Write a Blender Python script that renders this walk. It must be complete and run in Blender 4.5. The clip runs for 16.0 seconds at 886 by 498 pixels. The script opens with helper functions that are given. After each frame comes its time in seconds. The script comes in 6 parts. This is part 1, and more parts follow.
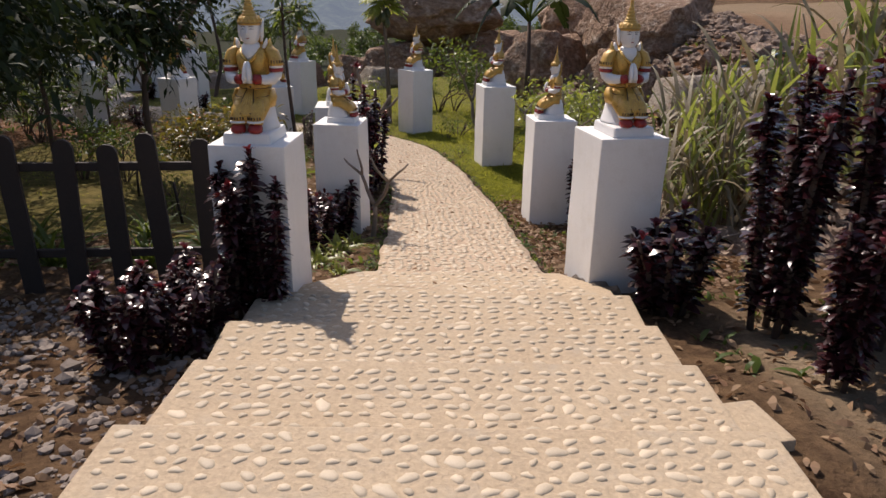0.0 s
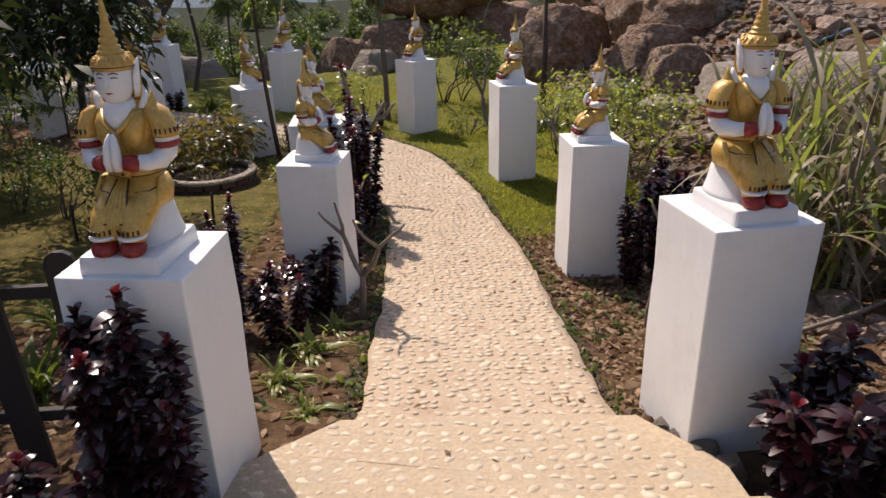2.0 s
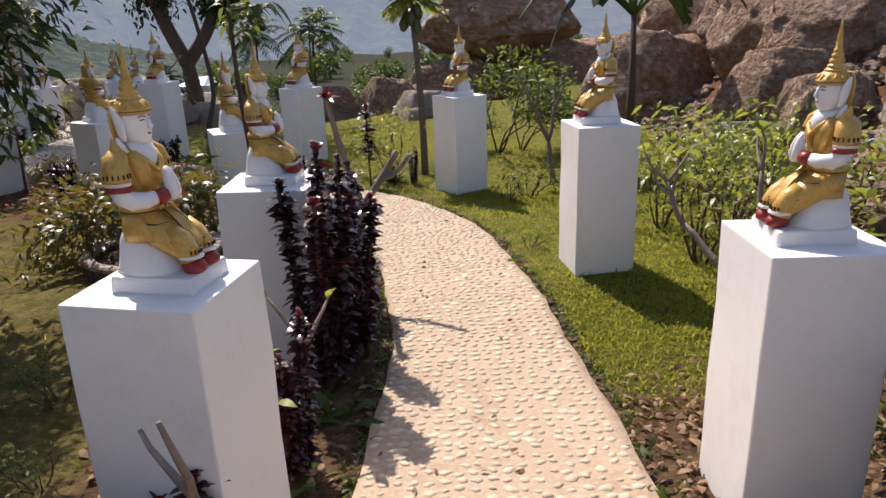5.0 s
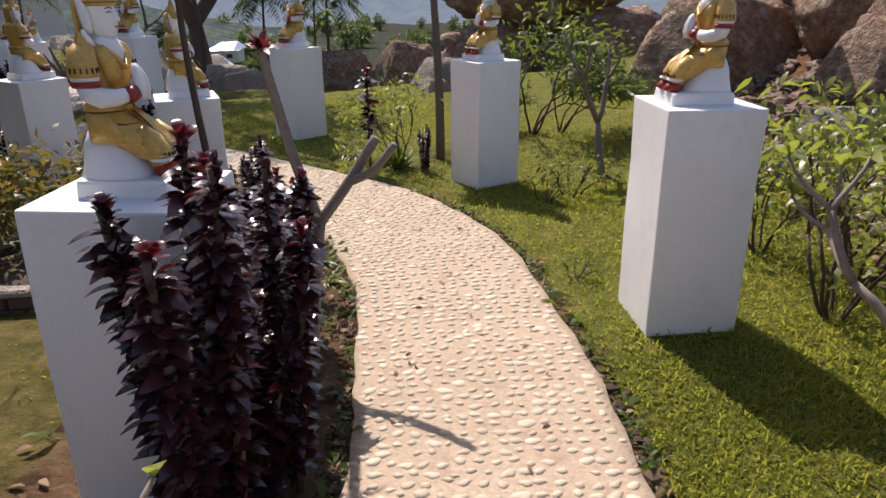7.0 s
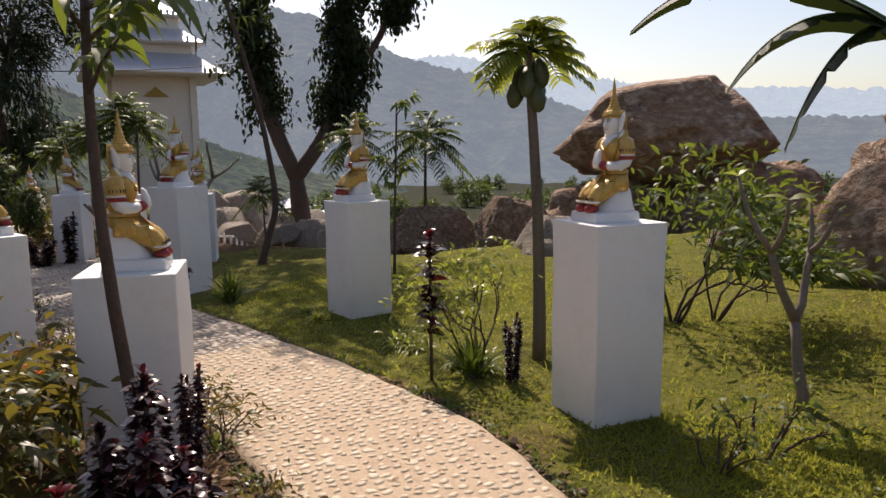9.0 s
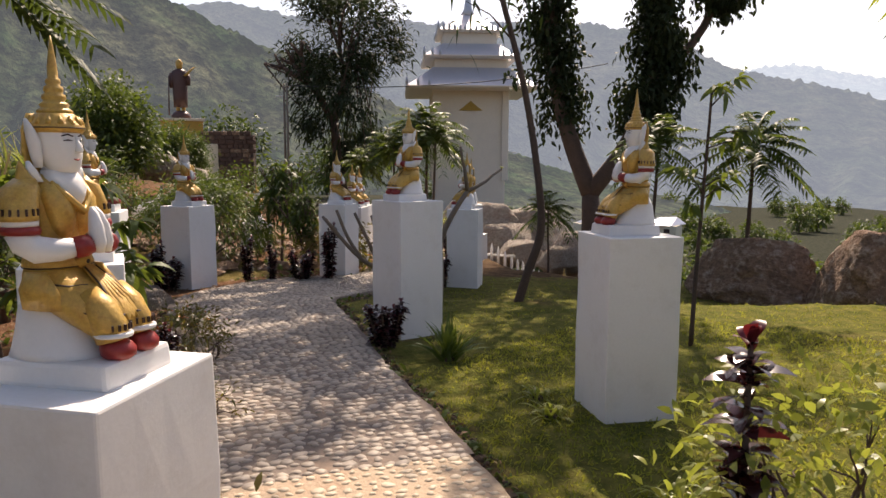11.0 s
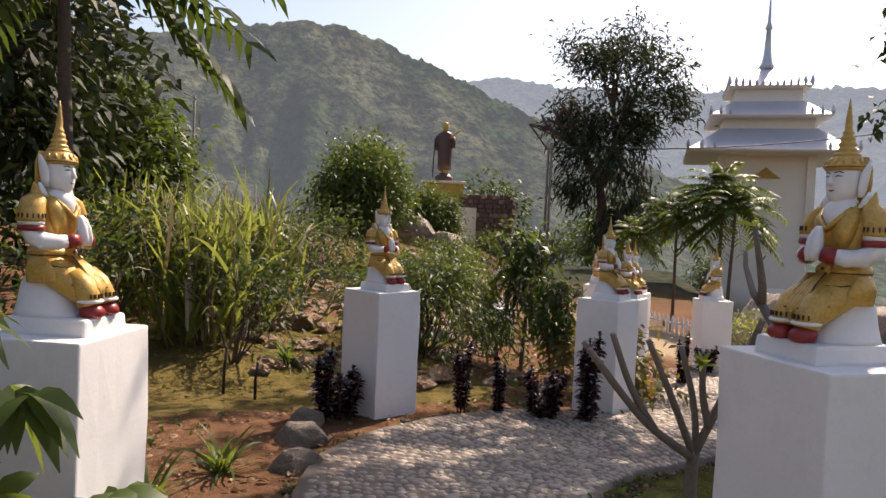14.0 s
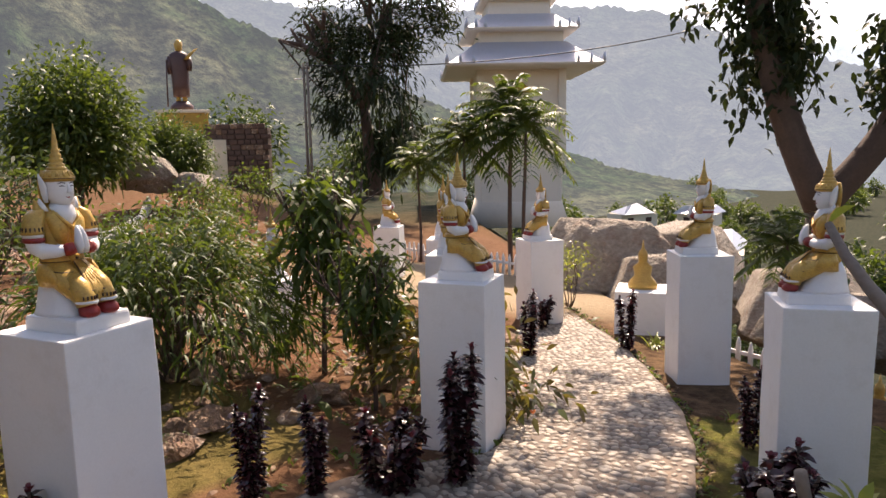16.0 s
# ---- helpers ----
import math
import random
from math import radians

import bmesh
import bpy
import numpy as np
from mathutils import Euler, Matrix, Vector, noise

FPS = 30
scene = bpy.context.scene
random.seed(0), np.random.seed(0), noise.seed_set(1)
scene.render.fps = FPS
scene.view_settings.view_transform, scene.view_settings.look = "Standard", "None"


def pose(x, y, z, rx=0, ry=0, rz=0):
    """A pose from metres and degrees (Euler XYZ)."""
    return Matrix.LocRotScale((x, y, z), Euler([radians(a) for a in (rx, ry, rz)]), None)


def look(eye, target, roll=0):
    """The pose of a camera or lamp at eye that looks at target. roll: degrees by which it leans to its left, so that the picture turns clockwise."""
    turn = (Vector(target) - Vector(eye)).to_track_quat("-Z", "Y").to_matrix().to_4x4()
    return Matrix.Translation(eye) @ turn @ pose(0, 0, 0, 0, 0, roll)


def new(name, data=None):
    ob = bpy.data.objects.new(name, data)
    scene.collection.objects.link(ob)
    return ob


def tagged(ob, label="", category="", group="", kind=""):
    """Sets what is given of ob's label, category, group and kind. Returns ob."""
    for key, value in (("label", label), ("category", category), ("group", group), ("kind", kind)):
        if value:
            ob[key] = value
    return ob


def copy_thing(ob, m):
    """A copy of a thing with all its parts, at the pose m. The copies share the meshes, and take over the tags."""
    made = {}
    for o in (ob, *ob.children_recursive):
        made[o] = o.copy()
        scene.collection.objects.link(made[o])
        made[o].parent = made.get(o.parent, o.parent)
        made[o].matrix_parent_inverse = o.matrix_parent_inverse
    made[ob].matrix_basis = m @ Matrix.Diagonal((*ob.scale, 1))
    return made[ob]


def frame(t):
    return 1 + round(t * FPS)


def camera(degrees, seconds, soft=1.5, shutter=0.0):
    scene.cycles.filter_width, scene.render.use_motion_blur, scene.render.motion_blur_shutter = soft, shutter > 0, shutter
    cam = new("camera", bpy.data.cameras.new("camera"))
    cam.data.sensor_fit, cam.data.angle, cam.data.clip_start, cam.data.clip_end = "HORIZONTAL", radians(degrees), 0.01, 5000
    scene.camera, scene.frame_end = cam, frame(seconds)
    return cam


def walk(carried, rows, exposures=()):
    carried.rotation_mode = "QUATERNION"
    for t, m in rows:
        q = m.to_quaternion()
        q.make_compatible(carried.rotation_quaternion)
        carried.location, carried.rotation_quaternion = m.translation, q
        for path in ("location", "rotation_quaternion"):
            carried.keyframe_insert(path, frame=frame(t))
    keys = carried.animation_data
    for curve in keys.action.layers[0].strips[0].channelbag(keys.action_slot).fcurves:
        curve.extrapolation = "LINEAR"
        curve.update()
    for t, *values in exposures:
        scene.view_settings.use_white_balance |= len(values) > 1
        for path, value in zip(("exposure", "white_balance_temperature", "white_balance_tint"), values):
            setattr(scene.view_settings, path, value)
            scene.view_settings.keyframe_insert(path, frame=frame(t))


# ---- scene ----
cam = camera(64.2, 16.0)

# path: seconds, eye, target, roll
PATH = [
    (0, (0.011, 0.116, 2.439), (0.02, 1.991, 1.743), 0.8),
    (0.5, (-0.016, 0.617, 2.458), (-0.003, 2.457, 1.675), 0.3),
    (1, (0.034, 1.121, 2.522), (0.0, 2.956, 1.727), -0.4),
    (1.5, (-0.006, 1.595, 2.537), (0.011, 3.447, 1.782), 1.1),
    (2, (0.005, 2.009, 2.557), (-0.014, 3.852, 1.782), -1.3),
    (2.5, (0.021, 2.429, 2.476), (0.035, 4.29, 1.743), -0.7),
    (3, (-0.047, 2.862, 2.399), (-0.058, 4.701, 1.614), 1.3),
    (3.5, (0.009, 3.361, 2.309), (-0.056, 5.212, 1.554), 2.2),
    (4, (-0.025, 3.804, 2.221), (-0.084, 5.653, 1.461), -2.1),
    (4.2, (0.006, 4.037, 2.168), (-0.106, 5.921, 1.508), -2.9),
    (6.3, (0.134, 6.137, 1.772), (-0.08, 8.019, 1.131), -1.7),
    (6.5, (0.096, 6.256, 1.746), (-0.119, 8.111, 1.03), -1.8),
    (7, (0.036, 6.837, 1.691), (-0.222, 8.688, 0.978), -0.6),
    (7.5, (0.045, 7.387, 1.592), (-0.307, 9.222, 0.879), 1.0),
    (8, (-0.028, 7.989, 1.503), (-0.315, 9.856, 0.845), 1.8),
    (8.5, (-0.073, 8.641, 1.48), (-0.504, 10.531, 0.989), -0.3),
    (9, (-0.187, 9.304, 1.449), (-0.776, 11.193, 1.157), -0.7),
    (9.5, (-0.329, 10.079, 1.427), (-1.161, 11.869, 1.107), 1.8),
    (10, (-0.559, 10.768, 1.388), (-1.532, 12.484, 1.057), 0.4),
    (12.3, (-1.889, 12.722, 1.3), (-3.589, 13.76, 1.128), 0.4),
    (12.5, (-2.12, 12.962, 1.277), (-3.842, 13.965, 1.109), -0.4),
    (13, (-2.726, 13.348, 1.277), (-4.478, 14.302, 1.141), 0.7),
    (13.5, (-3.27, 13.762, 1.308), (-5.104, 14.548, 1.167), -0.1),
    (14, (-4.065, 14.018, 1.386), (-5.846, 14.925, 1.315), 2.6),
    (14.5, (-4.851, 14.331, 1.382), (-6.577, 15.338, 1.293), 1.3),
    (15, (-5.438, 14.631, 1.437), (-7.109, 15.718, 1.276), 0.4),
    (15.5, (-6.083, 14.959, 1.491), (-7.598, 16.244, 1.265), -0.5),
    (16, (-6.553, 15.322, 1.545), (-7.919, 16.757, 1.272), -1.2),
]
walk(cam, [(t, look(e, a, r)) for t, e, a, r in PATH], [(0, -0.07, 6700, 18), (2, 0.13, 6680, 18), (3, 0.15, 6660, 18), (3.5, 0.13, 6650, 18), (4, 0.4, 6640, 18), (4.2, 0.42, 6620, 18), (6.4, 0.28, 6400, 18), (7, 0.34, 6350, 18), (8.2, 0.28, 6600, 18), (9, 0.17, 7000, 18), (10.2, 0.3, 7500, 19), (12.3, 0.66, 7500, 20), (14, 0.66, 7350, 20), (15, 0.86, 7420, 21), (16, 0.95, 7550, 21)])
# ---- world, sun, exposure ----
SUN_AZ, SUN_EL = 30.0, 50.0          # degrees left of +y, above the horizon
world = bpy.data.worlds.new("sky_world")
scene.world = world
world.use_nodes = True
wn = world.node_tree.nodes
sky = wn.new("ShaderNodeTexSky")
sky.sky_type = "NISHITA"
sky.sun_disc = False
sky.sun_elevation = radians(SUN_EL)
sky.sun_rotation = radians(-SUN_AZ)
sky.air_density, sky.dust_density, sky.ozone_density = 1.0, 1.7, 1.0
world.node_tree.links.new(sky.outputs[0], wn["Background"].inputs[0])
wn["Background"].inputs[1].default_value = 0.125
sun = new("sun", bpy.data.lights.new("sun", "SUN"))
sun.data.energy, sun.data.angle, sun.data.color = 5.0, radians(0.55), (1.0, 0.93, 0.82)
sun_dir = Vector((-math.sin(radians(SUN_AZ)) * math.cos(radians(SUN_EL)), math.cos(radians(SUN_AZ)) * math.cos(radians(SUN_EL)), math.sin(radians(SUN_EL))))
sun.matrix_basis = look(sun_dir * 60, (0, 0, 0))

rng = np.random.default_rng(7)


# ---- materials ----
def mat(name):
    m = bpy.data.materials.new(name)
    m.use_nodes = True
    return m, m.node_tree.nodes, m.node_tree.links, m.node_tree.nodes["Principled BSDF"]


def ramp(nodes, links, fac, stops):
    r = nodes.new("ShaderNodeValToRGB")
    while len(r.color_ramp.elements) < len(stops):
        r.color_ramp.elements.new(0.5)
    for e, (p, c) in zip(r.color_ramp.elements, stops):
        e.position, e.color = p, (*c, 1)
    links.new(fac, r.inputs[0])
    return r.outputs[0]


def noise_node(nodes, links, scale, detail=4, rough=0.6, coord="Object"):
    tc = nodes.new("ShaderNodeTexCoord")
    n = nodes.new("ShaderNodeTexNoise")
    n.inputs["Scale"].default_value, n.inputs["Detail"].default_value, n.inputs["Roughness"].default_value = scale, detail, rough
    links.new(tc.outputs[coord], n.inputs["Vector"])
    return n.outputs["Fac"]


def mixc(nodes, links, fac, a, b, mode="MIX"):
    m = nodes.new("ShaderNodeMix")
    m.data_type, m.blend_type = "RGBA", mode
    for sock, v in ((m.inputs["Factor"], fac), (m.inputs["A"], a), (m.inputs["B"], b)):
        if isinstance(v, (int, float)):
            sock.default_value = v
        elif isinstance(v, tuple):
            sock.default_value = (*v, 1)
        else:
            links.new(v, sock)
    return m.outputs["Result"]


def bump(nodes, links, bsdf, height, strength, dist=0.01):
    b = nodes.new("ShaderNodeBump")
    b.inputs["Strength"].default_value, b.inputs["Distance"].default_value = strength, dist
    links.new(height, b.inputs["Height"])
    links.new(b.outputs[0], bsdf.inputs["Normal"])


def surf(name, c1, c2, fine=60, coarse=3, rough=0.8, relief=0.4, dist=0.01, stain=None, stain_amt=0.5, metal=0.0, vary=0.0, coord="Object", grain_low=0.72, island=0.0):
    """A surface with grain and broad variation; stain: a third colour in blotches; vary: brightness by object."""
    m, n, l, p = mat(name)
    f, c = noise_node(n, l, fine, 5, 0.65, coord), noise_node(n, l, coarse, 4, 0.55, coord)
    col = mixc(n, l, c, c1, c2)
    grain = ramp(n, l, f, [(0.3, (grain_low,) * 3), (0.7, (1.0, 1.0, 1.0))])
    col = mixc(n, l, 1.0, col, grain, "MULTIPLY")
    if stain:
        s = noise_node(n, l, coarse * 2.3, 6, 0.7, coord)
        k = ramp(n, l, s, [(0.52, (0, 0, 0)), (0.7, (stain_amt,) * 3)])
        col = mixc(n, l, k, col, stain)
    if vary:
        oi = n.new("ShaderNodeObjectInfo")
        k = ramp(n, l, oi.outputs["Random"], [(0, (1 - vary,) * 3), (1, (1, 1, 1))])
        col = mixc(n, l, 1.0, col, k, "MULTIPLY")
    if island:
        ge = n.new("ShaderNodeNewGeometry")
        k = ramp(n, l, ge.outputs["Random Per Island"], [(0, (1 - island,) * 3), (1, (1, 1, 1))])
        col = mixc(n, l, 1.0, col, k, "MULTIPLY")
    l.new(col, p.inputs["Base Color"])
    p.inputs["Roughness"].default_value, p.inputs["Metallic"].default_value = rough, metal
    bump(n, l, p, f, relief, dist)
    return m


def leaf(name, c1, c2, rough=0.4, through_light=0.35, tint=(0.5, 0.6, 0.08), island=True, spec=0.5):
    """A leaf: glossy front, light shining through."""
    m, n, l, p = mat(name)
    g = n.new("ShaderNodeNewGeometry")
    oi = n.new("ShaderNodeObjectInfo")
    rnd = g.outputs["Random Per Island"] if island else oi.outputs["Random"]
    col = mixc(n, l, rnd, c1, c2)
    vein = noise_node(n, l, 35, 3)
    col = mixc(n, l, 1.0, col, ramp(n, l, vein, [(0.25, (0.7, 0.7, 0.7)), (0.75, (1.0, 1.0, 1.0))]), "MULTIPLY")
    l.new(col, p.inputs["Base Color"])
    p.inputs["Roughness"].default_value = rough
    p.inputs["Specular IOR Level"].default_value = spec
    t = n.new("ShaderNodeBsdfTranslucent")
    l.new(mixc(n, l, 0.6, col, tint), t.inputs[0])
    mix = n.new("ShaderNodeMixShader")
    mix.inputs[0].default_value = through_light
    l.new(p.outputs[0], mix.inputs[1])
    l.new(t.outputs[0], mix.inputs[2])
    l.new(mix.outputs[0], n["Material Output"].inputs["Surface"])
    return m


M_WHITE = surf("white_paint", (0.83, 0.82, 0.80), (0.76, 0.75, 0.73), 70, 3, 0.75, 0.2, 0.003, (0.55, 0.51, 0.45), 0.22, grain_low=0.95)
M_SWHITE = surf("statue_white", (0.82, 0.80, 0.78), (0.74, 0.72, 0.70), 60, 8, 0.45, 0.15, 0.002, grain_low=0.95)
M_GOLD = surf("gold_paint", (0.74, 0.47, 0.11), (0.54, 0.30, 0.06), 90, 16, 0.38, 0.5, 0.003, (0.36, 0.15, 0.035), 0.6, 0.12)
M_RED = surf("red_paint", (0.36, 0.03, 0.02), (0.26, 0.02, 0.02), 60, 9, 0.4, 0.2, 0.003)
M_INK = surf("dark_paint", (0.03, 0.012, 0.01), (0.06, 0.02, 0.015), 60, 9, 0.5, 0.2, 0.002)
M_CONC = surf("path_cement", (0.57, 0.44, 0.31), (0.45, 0.33, 0.22), 45, 2.2, 0.9, 1.0, 0.008, (0.33, 0.215, 0.14), 0.75)
M_STEP = surf("step_cement", (0.57, 0.45, 0.31), (0.46, 0.345, 0.225), 45, 2.0, 0.9, 1.0, 0.008, (0.40, 0.34, 0.26), 0.7)
# Tree shade over the far stretch is partly put into this cement colour.
M_CONC2 = surf("shaded_grey_cement", (0.24, 0.19, 0.15), (0.16, 0.12, 0.095), 45, 1.6, 0.9, 0.7, 0.006, (0.30, 0.20, 0.13), 0.5)
M_PEB = surf("pebble", (0.70, 0.59, 0.43), (0.58, 0.46, 0.32), 70, 9, 0.6, 0.2, 0.002, vary=0.25, grain_low=0.85)
M_PEBS = surf("pebble_mass", (0.70, 0.59, 0.43), (0.58, 0.46, 0.32), 70, 9, 0.6, 0.2, 0.002, island=0.25, grain_low=0.85)
# Greyer pebbles, darkened mostly to stand for the tree shade on them.
M_PEBG = surf("shaded_grey_pebble", (0.52, 0.44, 0.35), (0.36, 0.29, 0.22), 70, 9, 0.6, 0.2, 0.002, vary=0.3, grain_low=0.85)
M_PEBGS = surf("shaded_grey_pebble_mass", (0.52, 0.44, 0.35), (0.36, 0.29, 0.22), 70, 9, 0.6, 0.2, 0.002, island=0.3, grain_low=0.85)
M_ROCK = surf("boulder_rock", (0.60, 0.40, 0.26), (0.29, 0.15, 0.092), 11, 2.4, 0.9, 1.0, 0.16, (0.58, 0.49, 0.40), 0.9, grain_low=0.38)
M_ROCKW = surf("pale_rock", (0.60, 0.52, 0.43), (0.44, 0.35, 0.27), 16, 2.2, 0.9, 1.0, 0.10, (0.27, 0.15, 0.10), 0.7, grain_low=0.5)
M_BANK = surf("bank_stone", (0.46, 0.33, 0.24), (0.24, 0.145, 0.10), 20, 3, 0.9, 0.8, 0.05, (0.56, 0.48, 0.40), 0.7, grain_low=0.5, island=0.45)
M_GRAVEL = surf("gravel_stone", (0.36, 0.30, 0.25), (0.18, 0.14, 0.115), 50, 12, 0.85, 0.4, 0.004)
M_SOILCLOD = surf("soil_crumb", (0.16, 0.10, 0.06), (0.08, 0.05, 0.03), 60, 9, 0.95, 0.5, 0.006, island=0.5)
M_LITTER = leaf("dry_leaf", (0.20, 0.10, 0.05), (0.36, 0.24, 0.13), 0.7, 0.15, (0.4, 0.2, 0.08))
M_BARK = surf("bark", (0.13, 0.085, 0.062), (0.075, 0.048, 0.036), 30, 5, 0.9, 1.0, 0.015)
M_GREYBARK = surf("grey_bark", (0.27, 0.215, 0.17), (0.17, 0.13, 0.10), 40, 7, 0.8, 0.6, 0.006)
M_PAPTRUNK = surf("papaya_bark", (0.20, 0.155, 0.115), (0.12, 0.09, 0.066), 40, 6, 0.85, 0.7, 0.008)
M_DARKWOOD = surf("dark_stained_wood", (0.030, 0.018, 0.013), (0.018, 0.011, 0.008), 40, 4, 0.75, 0.5, 0.004)
M_BRICK = surf("weathered_brick", (0.15, 0.085, 0.06), (0.10, 0.058, 0.044), 40, 5, 0.9, 0.6, 0.01)
M_CORD = leaf("cordyline_leaf", (0.022, 0.012, 0.013), (0.060, 0.018, 0.022), 0.26, 0.10, (0.30, 0.03, 0.03), spec=0.6)
M_CORDTIP = leaf("cordyline_young_leaf", (0.17, 0.02, 0.028), (0.10, 0.014, 0.022), 0.32, 0.2, (0.45, 0.04, 0.04))
M_GREEN = leaf("green_leaf", (0.045, 0.080, 0.016), (0.085, 0.13, 0.028), 0.5, 0.35, (0.35, 0.43, 0.05), spec=0.3)
M_DKGREEN = leaf("dark_green_leaf", (0.022, 0.042, 0.014), (0.042, 0.072, 0.020), 0.55, 0.25, (0.20, 0.28, 0.04), spec=0.25)
M_YGREEN = leaf("yellow_green_leaf", (0.16, 0.20, 0.03), (0.26, 0.28, 0.05), 0.4, 0.4, (0.55, 0.6, 0.08))
M_REED = leaf("reed_blade", (0.12, 0.17, 0.035), (0.22, 0.24, 0.06), 0.42, 0.4, (0.5, 0.55, 0.10))
M_MIDGREEN = leaf("mid_green_leaf", (0.028, 0.055, 0.012), (0.06, 0.095, 0.02), 0.5, 0.28, (0.28, 0.38, 0.04), spec=0.3)
# Green leaf darkened: the against-the-sun silhouette is put into the colour.
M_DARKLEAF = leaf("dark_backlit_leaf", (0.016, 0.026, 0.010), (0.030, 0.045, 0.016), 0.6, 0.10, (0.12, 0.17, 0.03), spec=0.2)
# Tower cream, whitened so the colour carries the haze before it.
M_TOWER = surf("hazed_tower_paint", (0.84, 0.75, 0.64), (0.78, 0.68, 0.57), 12, 0.6, 0.8, 0.2, 0.01, (0.66, 0.58, 0.50), 0.35, grain_low=0.93)
M_DRYREED = leaf("dry_reed_blade", (0.30, 0.25, 0.16), (0.17, 0.125, 0.07), 0.6, 0.18, (0.5, 0.4, 0.2))
M_GRASS = leaf("lawn_grass", (0.115, 0.155, 0.02), (0.23, 0.24, 0.045), 0.6, 0.5, (0.68, 0.66, 0.08), spec=0.2)
M_CROTON = leaf("croton_leaf", (0.040, 0.085, 0.016), (0.10, 0.065, 0.02), 0.4, 0.32, (0.42, 0.32, 0.05))
M_ORANGE = leaf("orange_flower", (0.55, 0.10, 0.03), (0.62, 0.20, 0.05), 0.5, 0.4, (0.9, 0.25, 0.05))
M_PINK = leaf("pink_flower", (0.65, 0.25, 0.25), (0.7, 0.4, 0.36), 0.5, 0.4, (0.9, 0.4, 0.35))
M_ROBE = surf("bronze_robe", (0.11, 0.045, 0.035), (0.07, 0.03, 0.025), 20, 3, 0.45, 0.4, 0.01)
M_CREAM = surf("cream_render", (0.74, 0.66, 0.52), (0.66, 0.57, 0.44), 12, 0.6, 0.8, 0.2, 0.01, (0.52, 0.44, 0.35), 0.35, grain_low=0.9)
M_YELLOW = surf("ochre_paint", (0.55, 0.34, 0.06), (0.44, 0.26, 0.05), 12, 1, 0.7, 0.2, 0.01)
M_TIN = surf("tin_roof", (0.66, 0.66, 0.71), (0.56, 0.57, 0.63), 20, 1, 0.32, 0.2, 0.01, metal=0.3)
M_WIRE = surf("black_cable", (0.02, 0.02, 0.02), (0.03, 0.03, 0.03), 40, 4, 0.6, 0.1, 0.001)
M_HOSE = surf("blue_hose", (0.30, 0.42, 0.55), (0.25, 0.36, 0.5), 40, 4, 0.4, 0.1, 0.001)
M_PAPAYA = surf("papaya_fruit", (0.05, 0.07, 0.025), (0.08, 0.09, 0.03), 20, 5, 0.5, 0.2, 0.005)


def ground_material():
    m, n, l, p = mat("garden_ground")
    at = {}
    for k in ("lawn", "red", "sand", "wild"):
        a = n.new("ShaderNodeAttribute")
        a.attribute_name = k
        at[k] = a.outputs["Fac"]
    f, c, v = noise_node(n, l, 28, 6, 0.7), noise_node(n, l, 0.9, 5, 0.6), noise_node(n, l, 6, 5, 0.65)
    soil = mixc(n, l, ramp(n, l, v, [(0.35, (0, 0, 0)), (0.65, (1, 1, 1))]), (0.075, 0.044, 0.026), (0.20, 0.125, 0.07))
    redc = mixc(n, l, v, (0.13, 0.058, 0.032), (0.27, 0.145, 0.08))
    green = mixc(n, l, ramp(n, l, v, [(0.35, (0, 0, 0)), (0.65, (1, 1, 1))]), (0.10, 0.115, 0.022), (0.21, 0.19, 0.05))
    sand = mixc(n, l, v, (0.46, 0.36, 0.24), (0.36, 0.27, 0.18))
    col = mixc(n, l, at["red"], soil, redc)
    col = mixc(n, l, at["sand"], col, sand)
    patch = n.new("ShaderNodeMath")
    patch.operation = "MULTIPLY"
    l.new(at["lawn"], patch.inputs[0])
    l.new(ramp(n, l, c, [(0.28, (0.35,) * 3), (0.42, (1, 1, 1))]), patch.inputs[1])
    col = mixc(n, l, patch.outputs[0], col, green)
    scrub = mixc(n, l, ramp(n, l, c, [(0.4, (0, 0, 0)), (0.6, (1, 1, 1))]), (0.020, 0.030, 0.016), (0.055, 0.052, 0.034))
    col = mixc(n, l, at["wild"], col, scrub)
    col = mixc(n, l, 1.0, col, ramp(n, l, f, [(0.25, (0.6,) * 3), (0.75, (1.1,) * 3)]), "MULTIPLY")
    l.new(col, p.inputs["Base Color"])
    p.inputs["Roughness"].default_value = 0.95
    p.inputs["Specular IOR Level"].default_value = 0.05
    bump(n, l, p, f, 1.0, 0.03)
    return m


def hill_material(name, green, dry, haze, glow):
    """Far wooded slopes; haze: light of the air between, put in as surface glow."""
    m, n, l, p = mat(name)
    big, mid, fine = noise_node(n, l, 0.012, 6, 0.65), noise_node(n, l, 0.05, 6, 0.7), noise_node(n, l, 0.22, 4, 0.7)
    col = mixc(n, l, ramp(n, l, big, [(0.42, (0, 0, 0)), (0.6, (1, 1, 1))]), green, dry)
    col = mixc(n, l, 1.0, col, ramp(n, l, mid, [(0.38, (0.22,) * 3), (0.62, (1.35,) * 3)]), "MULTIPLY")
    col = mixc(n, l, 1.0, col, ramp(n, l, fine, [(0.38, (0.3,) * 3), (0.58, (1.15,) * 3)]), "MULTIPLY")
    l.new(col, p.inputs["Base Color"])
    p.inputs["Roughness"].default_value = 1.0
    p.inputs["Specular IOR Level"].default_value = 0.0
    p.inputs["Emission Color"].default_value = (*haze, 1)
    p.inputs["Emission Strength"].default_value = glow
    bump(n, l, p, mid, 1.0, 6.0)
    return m


